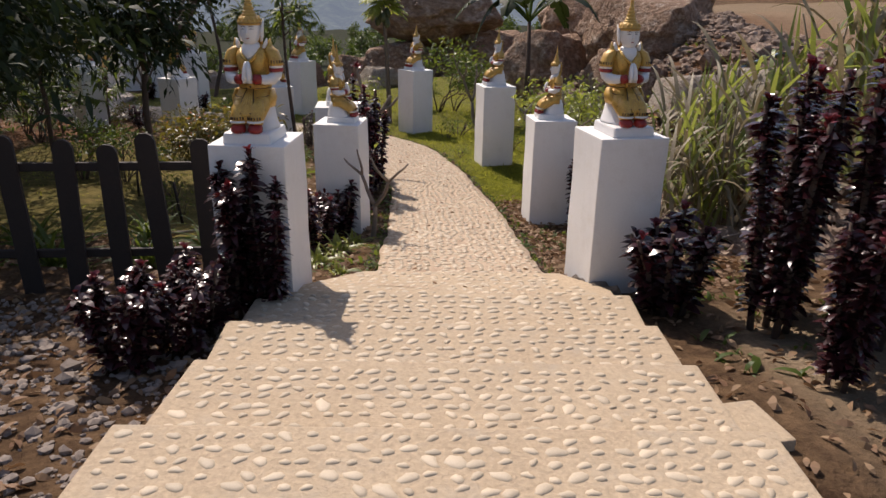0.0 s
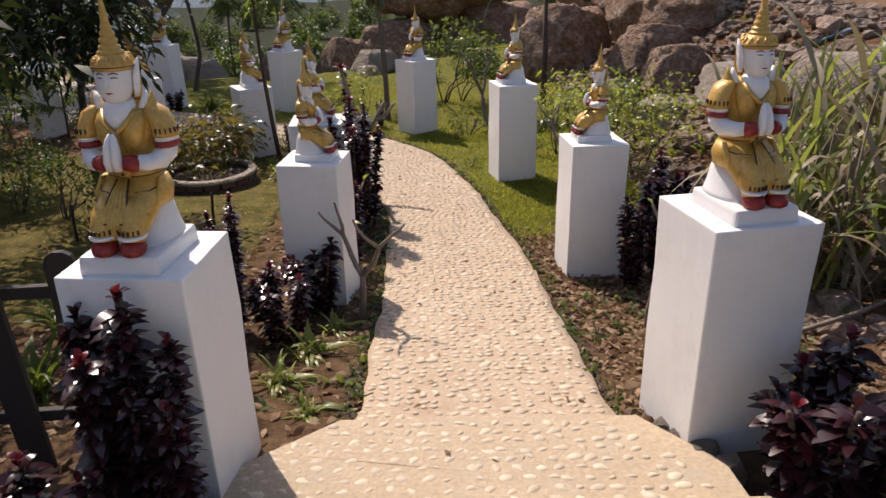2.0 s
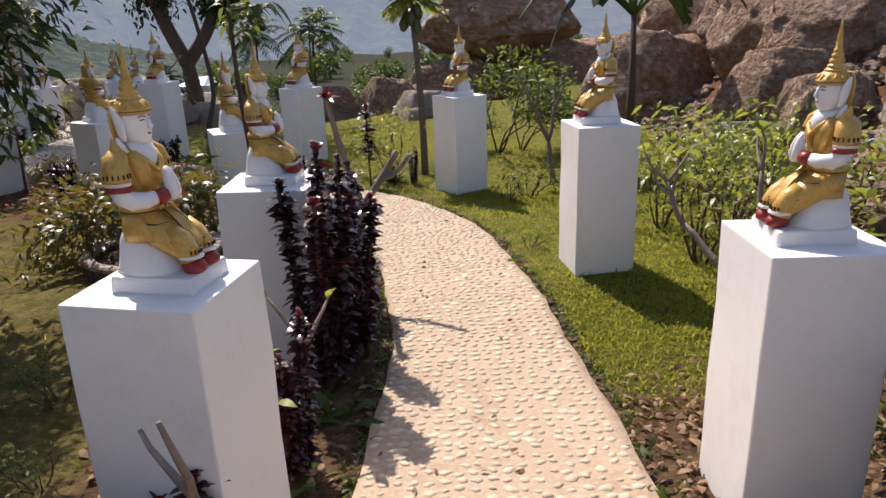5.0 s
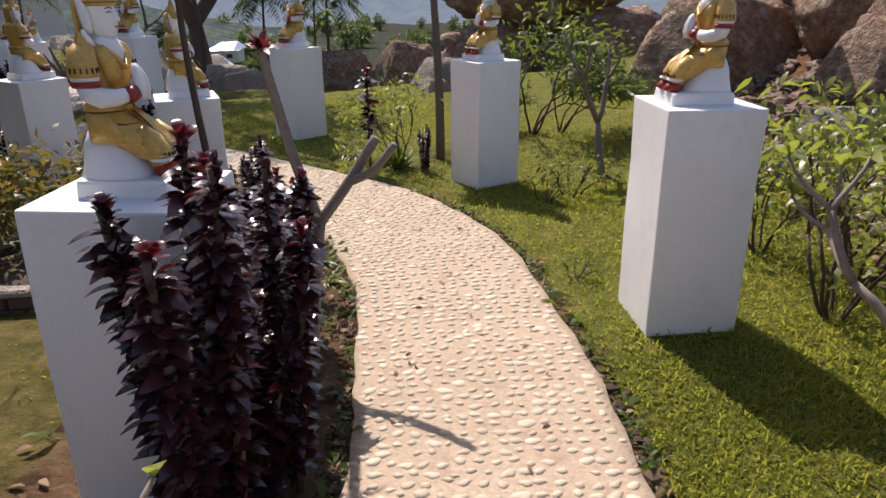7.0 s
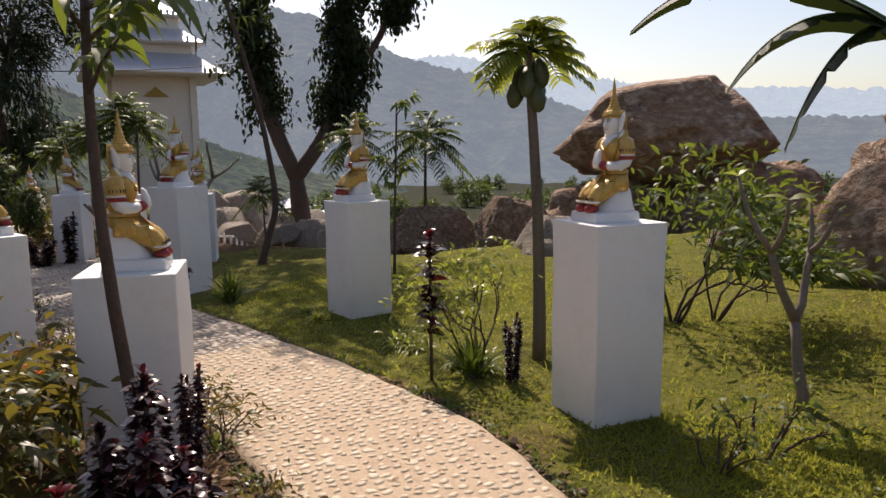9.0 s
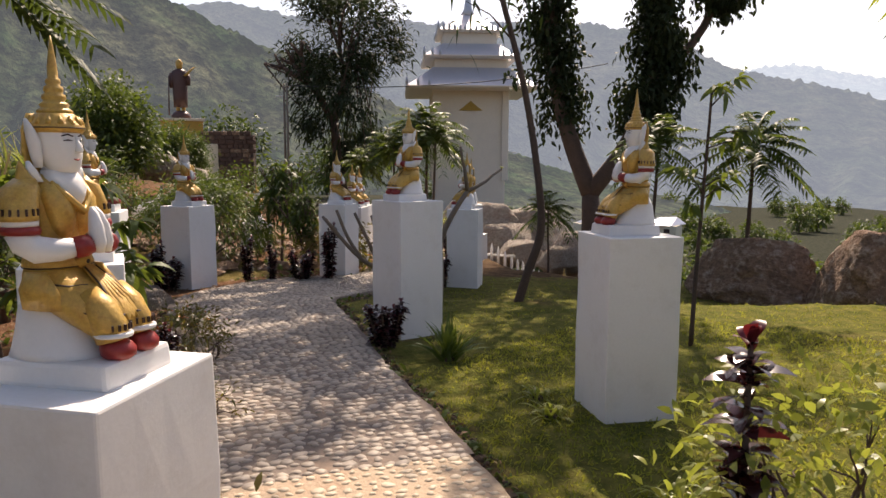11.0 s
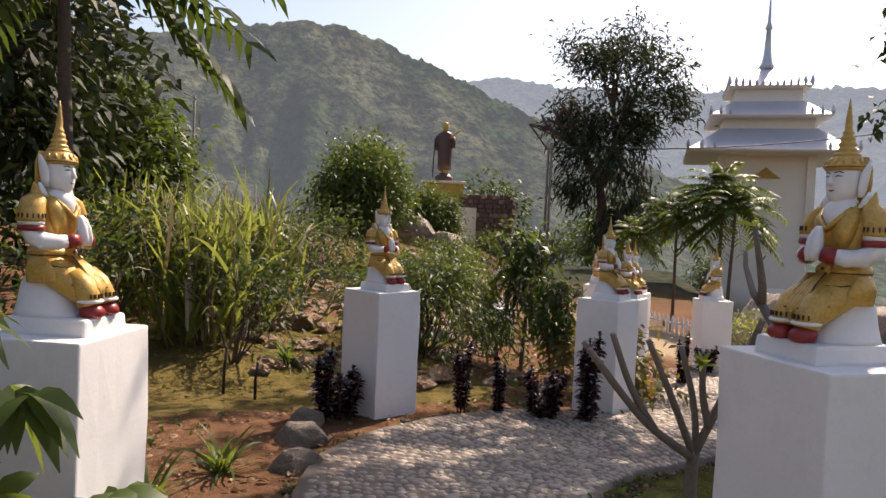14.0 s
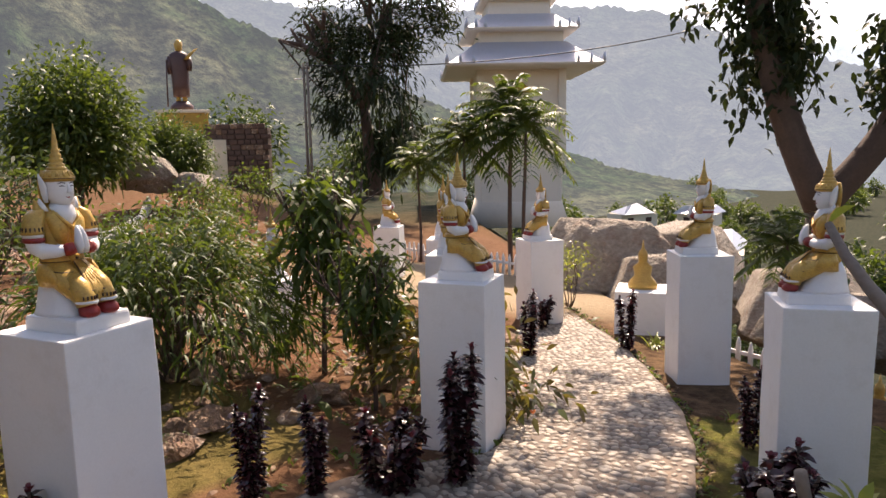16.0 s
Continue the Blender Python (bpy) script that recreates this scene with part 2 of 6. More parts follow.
# ---- mesh helpers ----
def mesh_of(name, verts, faces, mats, mi=None, smooth=False):
    me = bpy.data.meshes.new(name)
    me.from_pydata(verts.tolist() if hasattr(verts, "tolist") else verts, [], faces.tolist() if hasattr(faces, "tolist") else faces)
    for m in mats if isinstance(mats, (list, tuple)) else [mats]:
        me.materials.append(m)
    if mi is not None:
        me.polygons.foreach_set("material_index", list(mi))
    if smooth:
        me.polygons.foreach_set("use_smooth", [True] * len(me.polygons))
    me.update()
    return me


def part(name, data, material, parent, label=""):
    """Links a bmesh or mesh as one object under a thing or part."""
    if isinstance(data, bmesh.types.BMesh):
        me = bpy.data.meshes.new(name)
        data.to_mesh(me)
        data.free()
        for m in material if isinstance(material, (list, tuple)) else [material]:
            me.materials.append(m)
        data = me
    ob = new(name, data)
    ob.parent = parent
    return tagged(ob, label)


def box(bm, cx, cy, cz, sx, sy, sz, rz=0.0, bevel=0.0, taper=1.0, mi=0):
    g = bmesh.ops.create_cube(bm, size=1.0)
    vs = g["verts"]
    for v in vs:
        k = taper if v.co.z > 0 else 1.0
        v.co = Vector((v.co.x * sx * k, v.co.y * sy * k, v.co.z * sz))
    fs = {f for v in vs for f in v.link_faces}
    if bevel:
        es = list({e for v in vs for e in v.link_edges})
        r = bmesh.ops.bevel(bm, geom=es, offset=bevel, segments=2, affect="EDGES", profile=0.6)
        vs = list({v for f in list(r["faces"]) + [f for f in fs if f.is_valid] for v in f.verts})
        fs = {f for v in vs for f in v.link_faces}
    for f in fs:
        f.material_index = mi
    bmesh.ops.transform(bm, matrix=pose(cx, cy, cz, 0, 0, rz), verts=vs)
    return vs


def loft(bm, rings, seg=12, mi=0, caps=True, power=1.0, smooth=True):
    """A skin over rings (x, y, z, rx, ry); power under 1 makes them squarer."""
    rows = []
    for x, y, z, rx, ry in rings:
        row = []
        for k in range(seg):
            a = 2 * math.pi * k / seg
            c, s = math.cos(a), math.sin(a)
            row.append(bm.verts.new((x + rx * math.copysign(abs(c) ** power, c), y + ry * math.copysign(abs(s) ** power, s), z)))
        rows.append(row)
    for r0, r1 in zip(rows, rows[1:]):
        for k in range(seg):
            f = bm.faces.new((r0[k], r0[(k + 1) % seg], r1[(k + 1) % seg], r1[k]))
            f.material_index, f.smooth = mi, smooth
    if caps:
        for f in (bm.faces.new(rows[0][::-1]), bm.faces.new(rows[-1])):
            f.material_index = mi
    return rows


def tube_arrays(points, radii, seg=7):
    """Verts and faces of a tapered tube along points."""
    P = np.array(points, float)
    T = np.gradient(P, axis=0)
    T /= np.linalg.norm(T, axis=1)[:, None] + 1e-9
    ref = np.array([0.3, 0.9, 0.1])
    S = np.cross(T, ref)
    S /= np.linalg.norm(S, axis=1)[:, None] + 1e-9
    U = np.cross(S, T)
    a = np.linspace(0, 2 * np.pi, seg, endpoint=False)
    V = P[:, None] + np.array(radii)[:, None, None] * (np.cos(a)[None, :, None] * S[:, None] + np.sin(a)[None, :, None] * U[:, None])
    F = []
    for i in range(len(P) - 1):
        for k in range(seg):
            F.append((i * seg + k, i * seg + (k + 1) % seg, (i + 1) * seg + (k + 1) % seg, (i + 1) * seg + k))
    F.append(tuple(range(seg))[::-1])
    F.append(tuple((len(P) - 1) * seg + k for k in range(seg)))
    return V.reshape(-1, 3), F


class Soup:
    """Gathers verts and faces of many pieces into one mesh."""

    def __init__(self):
        self.v, self.f, self.m, self.n = [], [], [], 0

    def add(self, V, F, mi=0):
        self.v.append(np.asarray(V, float))
        self.f += [tuple(int(i) + self.n for i in f) for f in F]
        self.m += [mi] * len(F)
        self.n += len(V)

    def tube(self, points, radii, seg=7, mi=0):
        self.add(*tube_arrays(points, radii, seg), mi)

    def mesh(self, name, mats, smooth=True):
        return mesh_of(name, np.concatenate(self.v), self.f, mats, self.m, smooth)


def unit(v):
    return v / (np.linalg.norm(v, axis=-1, keepdims=True) + 1e-9)


def leaves(P, D, L, W, droop, prof=(0.3, 1.0, 0.8, 0.06), roll=0.6, seed=1, fold=0.15):
    """Leaf blades: from P along D, length L, width W, hanging by droop; a strip of quads folded along its middle."""
    r = np.random.default_rng(seed)
    P, D = np.asarray(P, float), unit(np.asarray(D, float))
    n, k = len(P), len(prof)
    L, W, droop = (np.broadcast_to(np.asarray(a, float), (n,)) for a in (L, W, droop))
    side = unit(np.cross(D, np.array([0, 0, 1.0])) + 1e-3 * r.normal(size=(n, 3)))
    up = np.cross(side, D)
    a = r.normal(size=n) * roll
    side, up = side * np.cos(a)[:, None] + up * np.sin(a)[:, None], up * np.cos(a)[:, None] - side * np.sin(a)[:, None]
    t = np.linspace(0, 1, k)
    C = P[:, None] + D[:, None] * (L[:, None] * t)[..., None]
    C[..., 2] -= (droop * L)[:, None] * t**2
    w = (W[:, None] * np.array(prof))[..., None] / 2
    V = np.stack([C - side[:, None] * w + up[:, None] * w * fold * 2, C + side[:, None] * w + up[:, None] * w * fold * 2], 2)
    V = V.reshape(-1, 3)
    base = (np.arange(n) * 2 * k)[:, None, None]
    q = np.array([[2 * i, 2 * i + 1, 2 * i + 3, 2 * i + 2] for i in range(k - 1)])[None]
    return V, (base + q).reshape(-1, 4)


CACHE = {}


def plant(key, builder, x, y, z, rz=0.0, s=1.0, tilt=0.0, sz=None):
    """Builds a kind once, then copies it; s: size."""
    m = pose(x, y, z, tilt, 0, rz) @ Matrix.Diagonal((s, s, sz or s, 1))
    if key not in CACHE:
        CACHE[key] = builder()
        ob = CACHE[key]
        ob.matrix_basis = m
        CACHE[key + "/s"] = (s, sz or s)
        return ob
    s0, z0 = CACHE[key + "/s"]
    keep = CACHE[key]
    ob = copy_thing(keep, pose(0, 0, 0))
    ob.matrix_basis = m
    return ob


# ---- the lie of the land ----
# middle of the path: x, y, height, half width
LINE = [(0.10, 4.2, 0.60, 0.80), (0.16, 4.7, 0.52, 0.66), (0.13, 5.8, 0.34, 0.63), (0.10, 7.1, 0.14, 0.64), (-0.06, 8.8, 0.03, 0.57),
        (-0.25, 9.8, 0.01, 0.56), (-0.62, 11.1, -0.03, 0.58), (-1.18, 12.1, -0.07, 0.60), (-1.85, 12.75, -0.10, 0.61), (-2.6, 13.25, -0.12, 0.63),
        (-3.8, 13.92, -0.12, 0.66), (-5.2, 14.65, -0.13, 0.70), (-6.7, 15.5, -0.18, 0.78), (-8.15, 16.25, -0.27, 0.98), (-8.8, 17.4, -0.35, 0.98), (-8.75, 18.8, -0.40, 0.68),
        (-9.5, 20.15, -0.47, 0.66), (-10.6, 21.45, -0.58, 0.66), (-12.3, 23.05, -0.74, 0.7), (-14.9, 25.15, -0.95, 0.8), (-19.4, 28.15, -1.3, 1.0)]


def spline(rows, n):
    """Catmull-Rom through the rows, n points a piece."""
    R = np.array(rows, float)
    R = np.vstack([2 * R[0] - R[1], R, 2 * R[-1] - R[-2]])
    out = []
    for i in range(1, len(R) - 2):
        t = np.linspace(0, 1, n, endpoint=False)[:, None]
        a, b, c, d = R[i - 1 : i + 3]
        out.append(0.5 * (2 * b + (c - a) * t + (2 * a - 5 * b + 4 * c - d) * t**2 + (3 * b - a - 3 * c + d) * t**3))
    return np.vstack(out + [R[-2:-1]])


WAY = spline(LINE, 12)


def sstep(a, b, v):
    t = np.clip((v - a) / (b - a), 0, 1)
    return t * t * (3 - 2 * t)


def along(x, y):
    """Nearest point of the path's middle: its index, the distance, and the side (left is positive)."""
    x, y = np.atleast_1d(np.asarray(x, float)), np.atleast_1d(np.asarray(y, float))
    best, idx, side = np.full(x.shape, 1e9), np.zeros(x.shape, int), np.zeros(x.shape)
    T = np.gradient(WAY[:, :2], axis=0)
    for i, (wx, wy) in enumerate(WAY[:, :2]):
        d = np.hypot(x - wx, y - wy)
        k = d < best
        best[k], idx[k] = d[k], i
        side[k] = (T[i, 0] * (y - wy) - T[i, 1] * (x - wx))[k]
    return idx, best, np.sign(side)


def wobble(x, y, s, seed=0.0):
    """Smooth unevenness between -1 and 1."""
    return (np.sin(x * s + 1.3 * seed + 1.7 * np.sin(y * s * 0.7 + seed)) + np.sin(y * s * 1.13 + 2.1 * seed + 1.3 * np.sin(x * s * 0.9))) / 2


def land(x, y):
    """Height of the ground."""
    x, y = np.atleast_1d(np.asarray(x, float)), np.atleast_1d(np.asarray(y, float))
    i, d, side = along(x, y)
    z = WAY[i, 2] - 0.035 - 0.02 * sstep(0.6, 1.2, d)
    front = 1 - sstep(1.2, 4.6, y)
    z = np.where(y < 4.6, 0.50 + 0.30 * front, z)
    z = z + 0.03 * wobble(x, y, 1.9) * sstep(0.9, 2.5, d)
    z = z + 0.07 * np.exp(-((x - 0.95) ** 2 + (y - 10.4) ** 2) / 0.5) * sstep(0.6, 0.9, d)
    # stony bank on the right
    bank = sstep(2.3, 5.5, x + 0.25 * wobble(y, x, 1.1)) * sstep(4.0, 7.0, y)
    z = z + bank * (1.5 + 0.3 * sstep(9, 16, y)) + 0.25 * sstep(5, 14, x) * sstep(0, 6, y)
    z = z + 0.22 * sstep(0.2, 2.5, x) * sstep(12.5, 17, y)
    # slope on the left behind the far pillars, and the hill of the monument
    u = np.maximum(0, -x - 10.9)
    keep = 1 - sstep(0, 9, y - 18.65 - 0.42 * u)
    z = z + 0.085 * u * keep * (1 - sstep(30, 60, u) * 0.9) + 0.10 * wobble(x, y, 0.8, 2.0) * sstep(1, 5, u)
    # fall to the valley
    v = np.maximum(0, y - 21.75 - 0.9 * np.maximum(0, -x - 8.4) - np.maximum(0, x + 2.4))
    far = np.hypot(x + 3.4, y - 13.15)
    fall = -0.5 * v * (1 - keep * sstep(0, 4, u))
    z = z + np.maximum(fall, -24)
    z = z * (1 - sstep(55, 130, far)) + np.minimum(-22, z) * sstep(55, 130, far)
    return z


def gz(x, y):
    return float(land(x, y)[0])


def is_lawn(x, y):
    i, d, side = along(x, y)
    w = WAY[i, 3]
    right = (side < 0) & (d > w + 0.05) & (y > 7.9) & (x < 2.7 + 0.4 * wobble(y, x, 1.5)) & (y < 25) & (i < 190)
    # bare soil round the near right pillars
    e = np.where(right, sstep(7.9, 9.3, y + 0.6 * (0.9 - x)), 0.0)
    e = np.where(right & (i > 165), 0.85 * e, e)
    left = (side > 0) & (d > w + 0.9) & (y > 6.4) & (x < -1.9) & (x > -7) & (y < 12.3)
    e = np.where(left, 0.55, e)
    e = np.where((x < -10.3) & (x > -14.4) & (y < 18.15) & (y > 13.15), 0.55, e)
    return e


def ground():
    def axis(lo, hi, step):
        mid = np.arange(lo, hi + 1e-6, step)
        out = step * np.cumsum(1.16 ** np.arange(1, 52))
        return np.concatenate([(lo - out)[::-1], mid, hi + out])

    X, Y = axis(-20, 8, 0.16), axis(-4, 30, 0.16)
    X, Y = X[np.abs(X) < 4600], Y[np.abs(Y) < 4600]
    gx, gy = np.meshgrid(X, Y)
    fx, fy = gx.ravel(), gy.ravel()
    Z = land(fx, fy)
    V = np.stack([fx, fy, Z], 1)
    nx, ny = len(X), len(Y)
    a = (np.arange(ny - 1)[:, None] * nx + np.arange(nx - 1)[None]).ravel()
    F = np.stack([a, a + 1, a + nx + 1, a + nx], 1)
    me = mesh_of("ground", V, F, ground_material(), smooth=True)
    i, d, side = along(fx, fy)
    lawn = is_lawn(fx, fy)
    far = np.hypot(fx + 4, fy - 14)
    lawn = np.maximum(lawn, 0.5 * sstep(25, 45, far))
    lip = np.maximum(0, fy - 22.55 - 0.9 * np.maximum(0, -fx - 8.4) - np.maximum(0, fx + 2.4))
    u = -fx - 10.4
    red = sstep(0, 2, u) * (0.75 + 0.25 * wobble(fx, fy, 0.7, 3.0)) * (far < 70)
    red = np.maximum(red, 0.8 * (side > 0) * sstep(-5.4, -7.4, fx) * (fy > 12.35) * (fy < 19.15))
    sand = np.clip(sstep(1.5, 2.0, fx) * (1 - sstep(3.3, 4.6, fy)) * (0.75 + 0.5 * wobble(fx, fy, 1.3)), 0, 1)
    sand = np.maximum(sand, sstep(5.2, 8.0, fx) * sstep(5, 8, fy) * (fy < 25) * 0.5)
    sand = np.maximum(sand, (1 - sstep(1.2, 2.2, np.hypot((fx + 15.0) / 2.2, (fy - 24.55) / 1.2))) )
    red = np.maximum(red, 0.65 * sstep(2.2, 3.2, fx) * sstep(5, 7, fy) * (fx < 8) * (fy < 18))
    wild = np.maximum(sstep(26, 40, far), sstep(0.2, 2.0, lip)) * (1 - 0.6 * np.clip(sand, 0, 1))
    for k, val in (("lawn", lawn), ("red", red), ("sand", sand), ("wild", wild)):
        at = me.attributes.new(k, "FLOAT", "POINT")
        at.data.foreach_set("value", np.asarray(val, np.float32))
    return tagged(new("ground", me), "garden ground of soil, lawn and red earth", "ground", kind="structure")


ground()


def hill(name, bearings, elevs, dist, material, label, seed, low=-30.0, depth=0.45):
    """A ridge seen from the garden: crest heights by bearing (degrees left of +y), sloping down towards the garden."""
    n, rows = 420, 46
    b = np.linspace(bearings[0], bearings[-1], n)
    e = np.interp(b, bearings, elevs)
    e = np.convolve(np.pad(e, 6, mode="edge"), np.ones(13) / 13, "valid")
    crest = 1.5 + dist * np.tan(np.radians(e))
    t = np.linspace(0, 1.12, rows)
    V = []
    for k in t:
        r = dist * (1 - depth * (1 - k))
        h = low + (crest - low) * (k ** 1.25 if k <= 1 else 1 - (k - 1) * 2.2)
        gul = wobble(b * 0.55 + 3 * seed, np.full(n, k * 4.0), 1.0, seed) * 0.13 + wobble(b * 1.9, np.full(n, k * 9.0), 1.0, seed + 2) * 0.06
        h = h + (crest - low) * gul * min(1, 4 * k) * max(0.10, 1 - k)
        h = h + dist * 0.0016 * rng.normal(size=n) * (k > 0.9)
        a = np.radians(b)
        V.append(np.stack([-5 - r * np.sin(a), 15 + r * np.cos(a), h], 1))
    V = np.vstack(V)
    a = (np.arange(rows - 1)[:, None] * n + np.arange(n - 1)[None]).ravel()
    F = np.stack([a, a + n, a + n + 1, a + 1], 1)
    return tagged(new(name, mesh_of(name, V, F, material, smooth=True)), label, "hill", kind="structure")


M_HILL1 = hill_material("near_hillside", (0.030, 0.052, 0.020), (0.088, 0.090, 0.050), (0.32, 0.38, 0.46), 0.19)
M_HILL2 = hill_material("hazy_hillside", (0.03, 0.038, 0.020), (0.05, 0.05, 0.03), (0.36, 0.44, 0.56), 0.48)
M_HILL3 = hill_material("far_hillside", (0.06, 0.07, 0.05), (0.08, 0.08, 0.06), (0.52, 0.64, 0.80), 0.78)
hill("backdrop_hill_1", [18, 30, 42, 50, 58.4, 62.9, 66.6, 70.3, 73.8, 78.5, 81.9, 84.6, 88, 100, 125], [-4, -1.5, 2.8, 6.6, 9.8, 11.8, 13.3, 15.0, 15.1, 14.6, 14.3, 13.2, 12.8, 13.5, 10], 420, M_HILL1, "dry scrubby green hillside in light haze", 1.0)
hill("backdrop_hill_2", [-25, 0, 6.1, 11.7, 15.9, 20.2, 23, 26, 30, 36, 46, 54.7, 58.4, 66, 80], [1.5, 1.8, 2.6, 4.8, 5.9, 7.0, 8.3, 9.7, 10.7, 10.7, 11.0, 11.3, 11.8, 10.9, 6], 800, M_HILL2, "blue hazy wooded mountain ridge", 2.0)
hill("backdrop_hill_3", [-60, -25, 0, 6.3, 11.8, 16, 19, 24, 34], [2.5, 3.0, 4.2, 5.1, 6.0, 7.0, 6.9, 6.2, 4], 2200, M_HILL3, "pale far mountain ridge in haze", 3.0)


# ---- steps and path ----
STEPS = [(-3.5, 2.28, 0.93, 1.20), (2.28, 2.93, 0.835, 1.16), (2.93, 3.47, 0.765, 1.14), (3.47, 4.02, 0.695, 1.12)]


def steps():
    root = tagged(new("garden_steps"), "wide cream cement steps set with rounded pebbles", "steps", kind="structure")
    for y0, y1, z, w in STEPS:
        bm = bmesh.new()
        box(bm, 0.04, (y0 + y1) / 2, z - 0.2, 2 * w, y1 - y0 + 0.06, 0.4, 0, 0.012)
        for v in bm.verts:
            v.co.x += 0.02 * math.sin(v.co.y * 5 + v.co.x)
        part("tread", bm, M_STEP, root)
    bm = bmesh.new()
    g = [(-1.06, 4.0, 0.625), (1.14, 4.0, 0.625), (1.12, 4.35, 0.60), (0.86, 4.75, 0.545), (-0.52, 4.75, 0.545), (-0.98, 4.3, 0.60)]
    top = [bm.verts.new(p) for p in g]
    low = [bm.verts.new((x, y, z - 0.4)) for x, y, z in g]
    bm.faces.new(top)
    for k in range(6):
        bm.faces.new((low[k], low[(k + 1) % 6], top[(k + 1) % 6], top[k]))
    bmesh.ops.recalc_face_normals(bm, faces=bm.faces)
    part("landing", bm, M_STEP, root)
    return root


STEPROOT = steps()


def path_strip(i0, i1, name, material, label):
    W = WAY[i0:i1]
    T = unit(np.gradient(WAY[:, :2], axis=0))[i0:i1]
    N = np.stack([-T[:, 1], T[:, 0]], 1)
    cols = np.concatenate([[-1, -0.965], np.linspace(-0.85, 0.85, 9), [0.965, 1]])
    V = []
    for k, (w, nn) in enumerate(zip(W, N)):
        edge = 1 + 0.02 * math.sin(k * 0.37) + 0.014 * math.sin(k * 1.3 + 1)
        for c in cols:
            h = w[2] + 0.012 * (1 - c * c)
            V.append((w[0] + nn[0] * c * w[3] * edge, w[1] + nn[1] * c * w[3] * edge, h))
        V[-1] = (*V[-1][:2], V[-1][2] - 0.12)
        V[-13] = (*V[-13][:2], V[-13][2] - 0.12)
    n = len(cols)
    F = [(a * n + b, a * n + b + 1, (a + 1) * n + b + 1, (a + 1) * n + b) for a in range(len(W) - 1) for b in range(n - 1)]
    F = [f[::-1] for f in F]
    return tagged(new(name, mesh_of(name, np.array(V), F, material, smooth=True)), label, "path", kind="structure")


PATH_A = path_strip(3, 118, "pavement_path", M_CONC, "warm cement garden path set with pale pebbles")
PATH_B = path_strip(117, len(WAY), "pavement_path_2", M_CONC2, "greyer, shade-darkened cement path set close with flat pebbles")


# ---- pillars and statues ----
def pillar_block(w=0.46, h=1.1):
    bm = bmesh.new()
    box(bm, 0, 0, h / 2 - 0.1, w, w, h + 0.2, 0, 0.008)
    bmesh.ops.subdivide_edges(bm, edges=[e for e in bm.edges if e.calc_length() > 0.3], cuts=3, use_grid_fill=True)
    for v in bm.verts:
        p = v.co
        v.co += Vector((0.0035 * math.sin(9 * p.z + 5 * p.y), 0.0035 * math.sin(8 * p.z + 6 * p.x + 1), 0))
    return bm


def pillar():
    return tagged(part("pedestal", pillar_block(), M_WHITE, None), "white-painted square masonry pedestal", "pedestal", "pedestals along the path")


def low_pillar():
    return tagged(part("pedestal", pillar_block(0.62, 0.5), M_WHITE, None), "low wide white-painted masonry pedestal", "pedestal")


def limb(bm, points, radii, seg=12, mi=0):
    """A smooth tapered tube added to a bmesh."""
    V, F = tube_arrays(points, radii, seg)
    vs = [bm.verts.new(p) for p in V]
    for f in F:
        face = bm.faces.new([vs[i] for i in f])
        face.material_index, face.smooth = mi, len(f) == 4


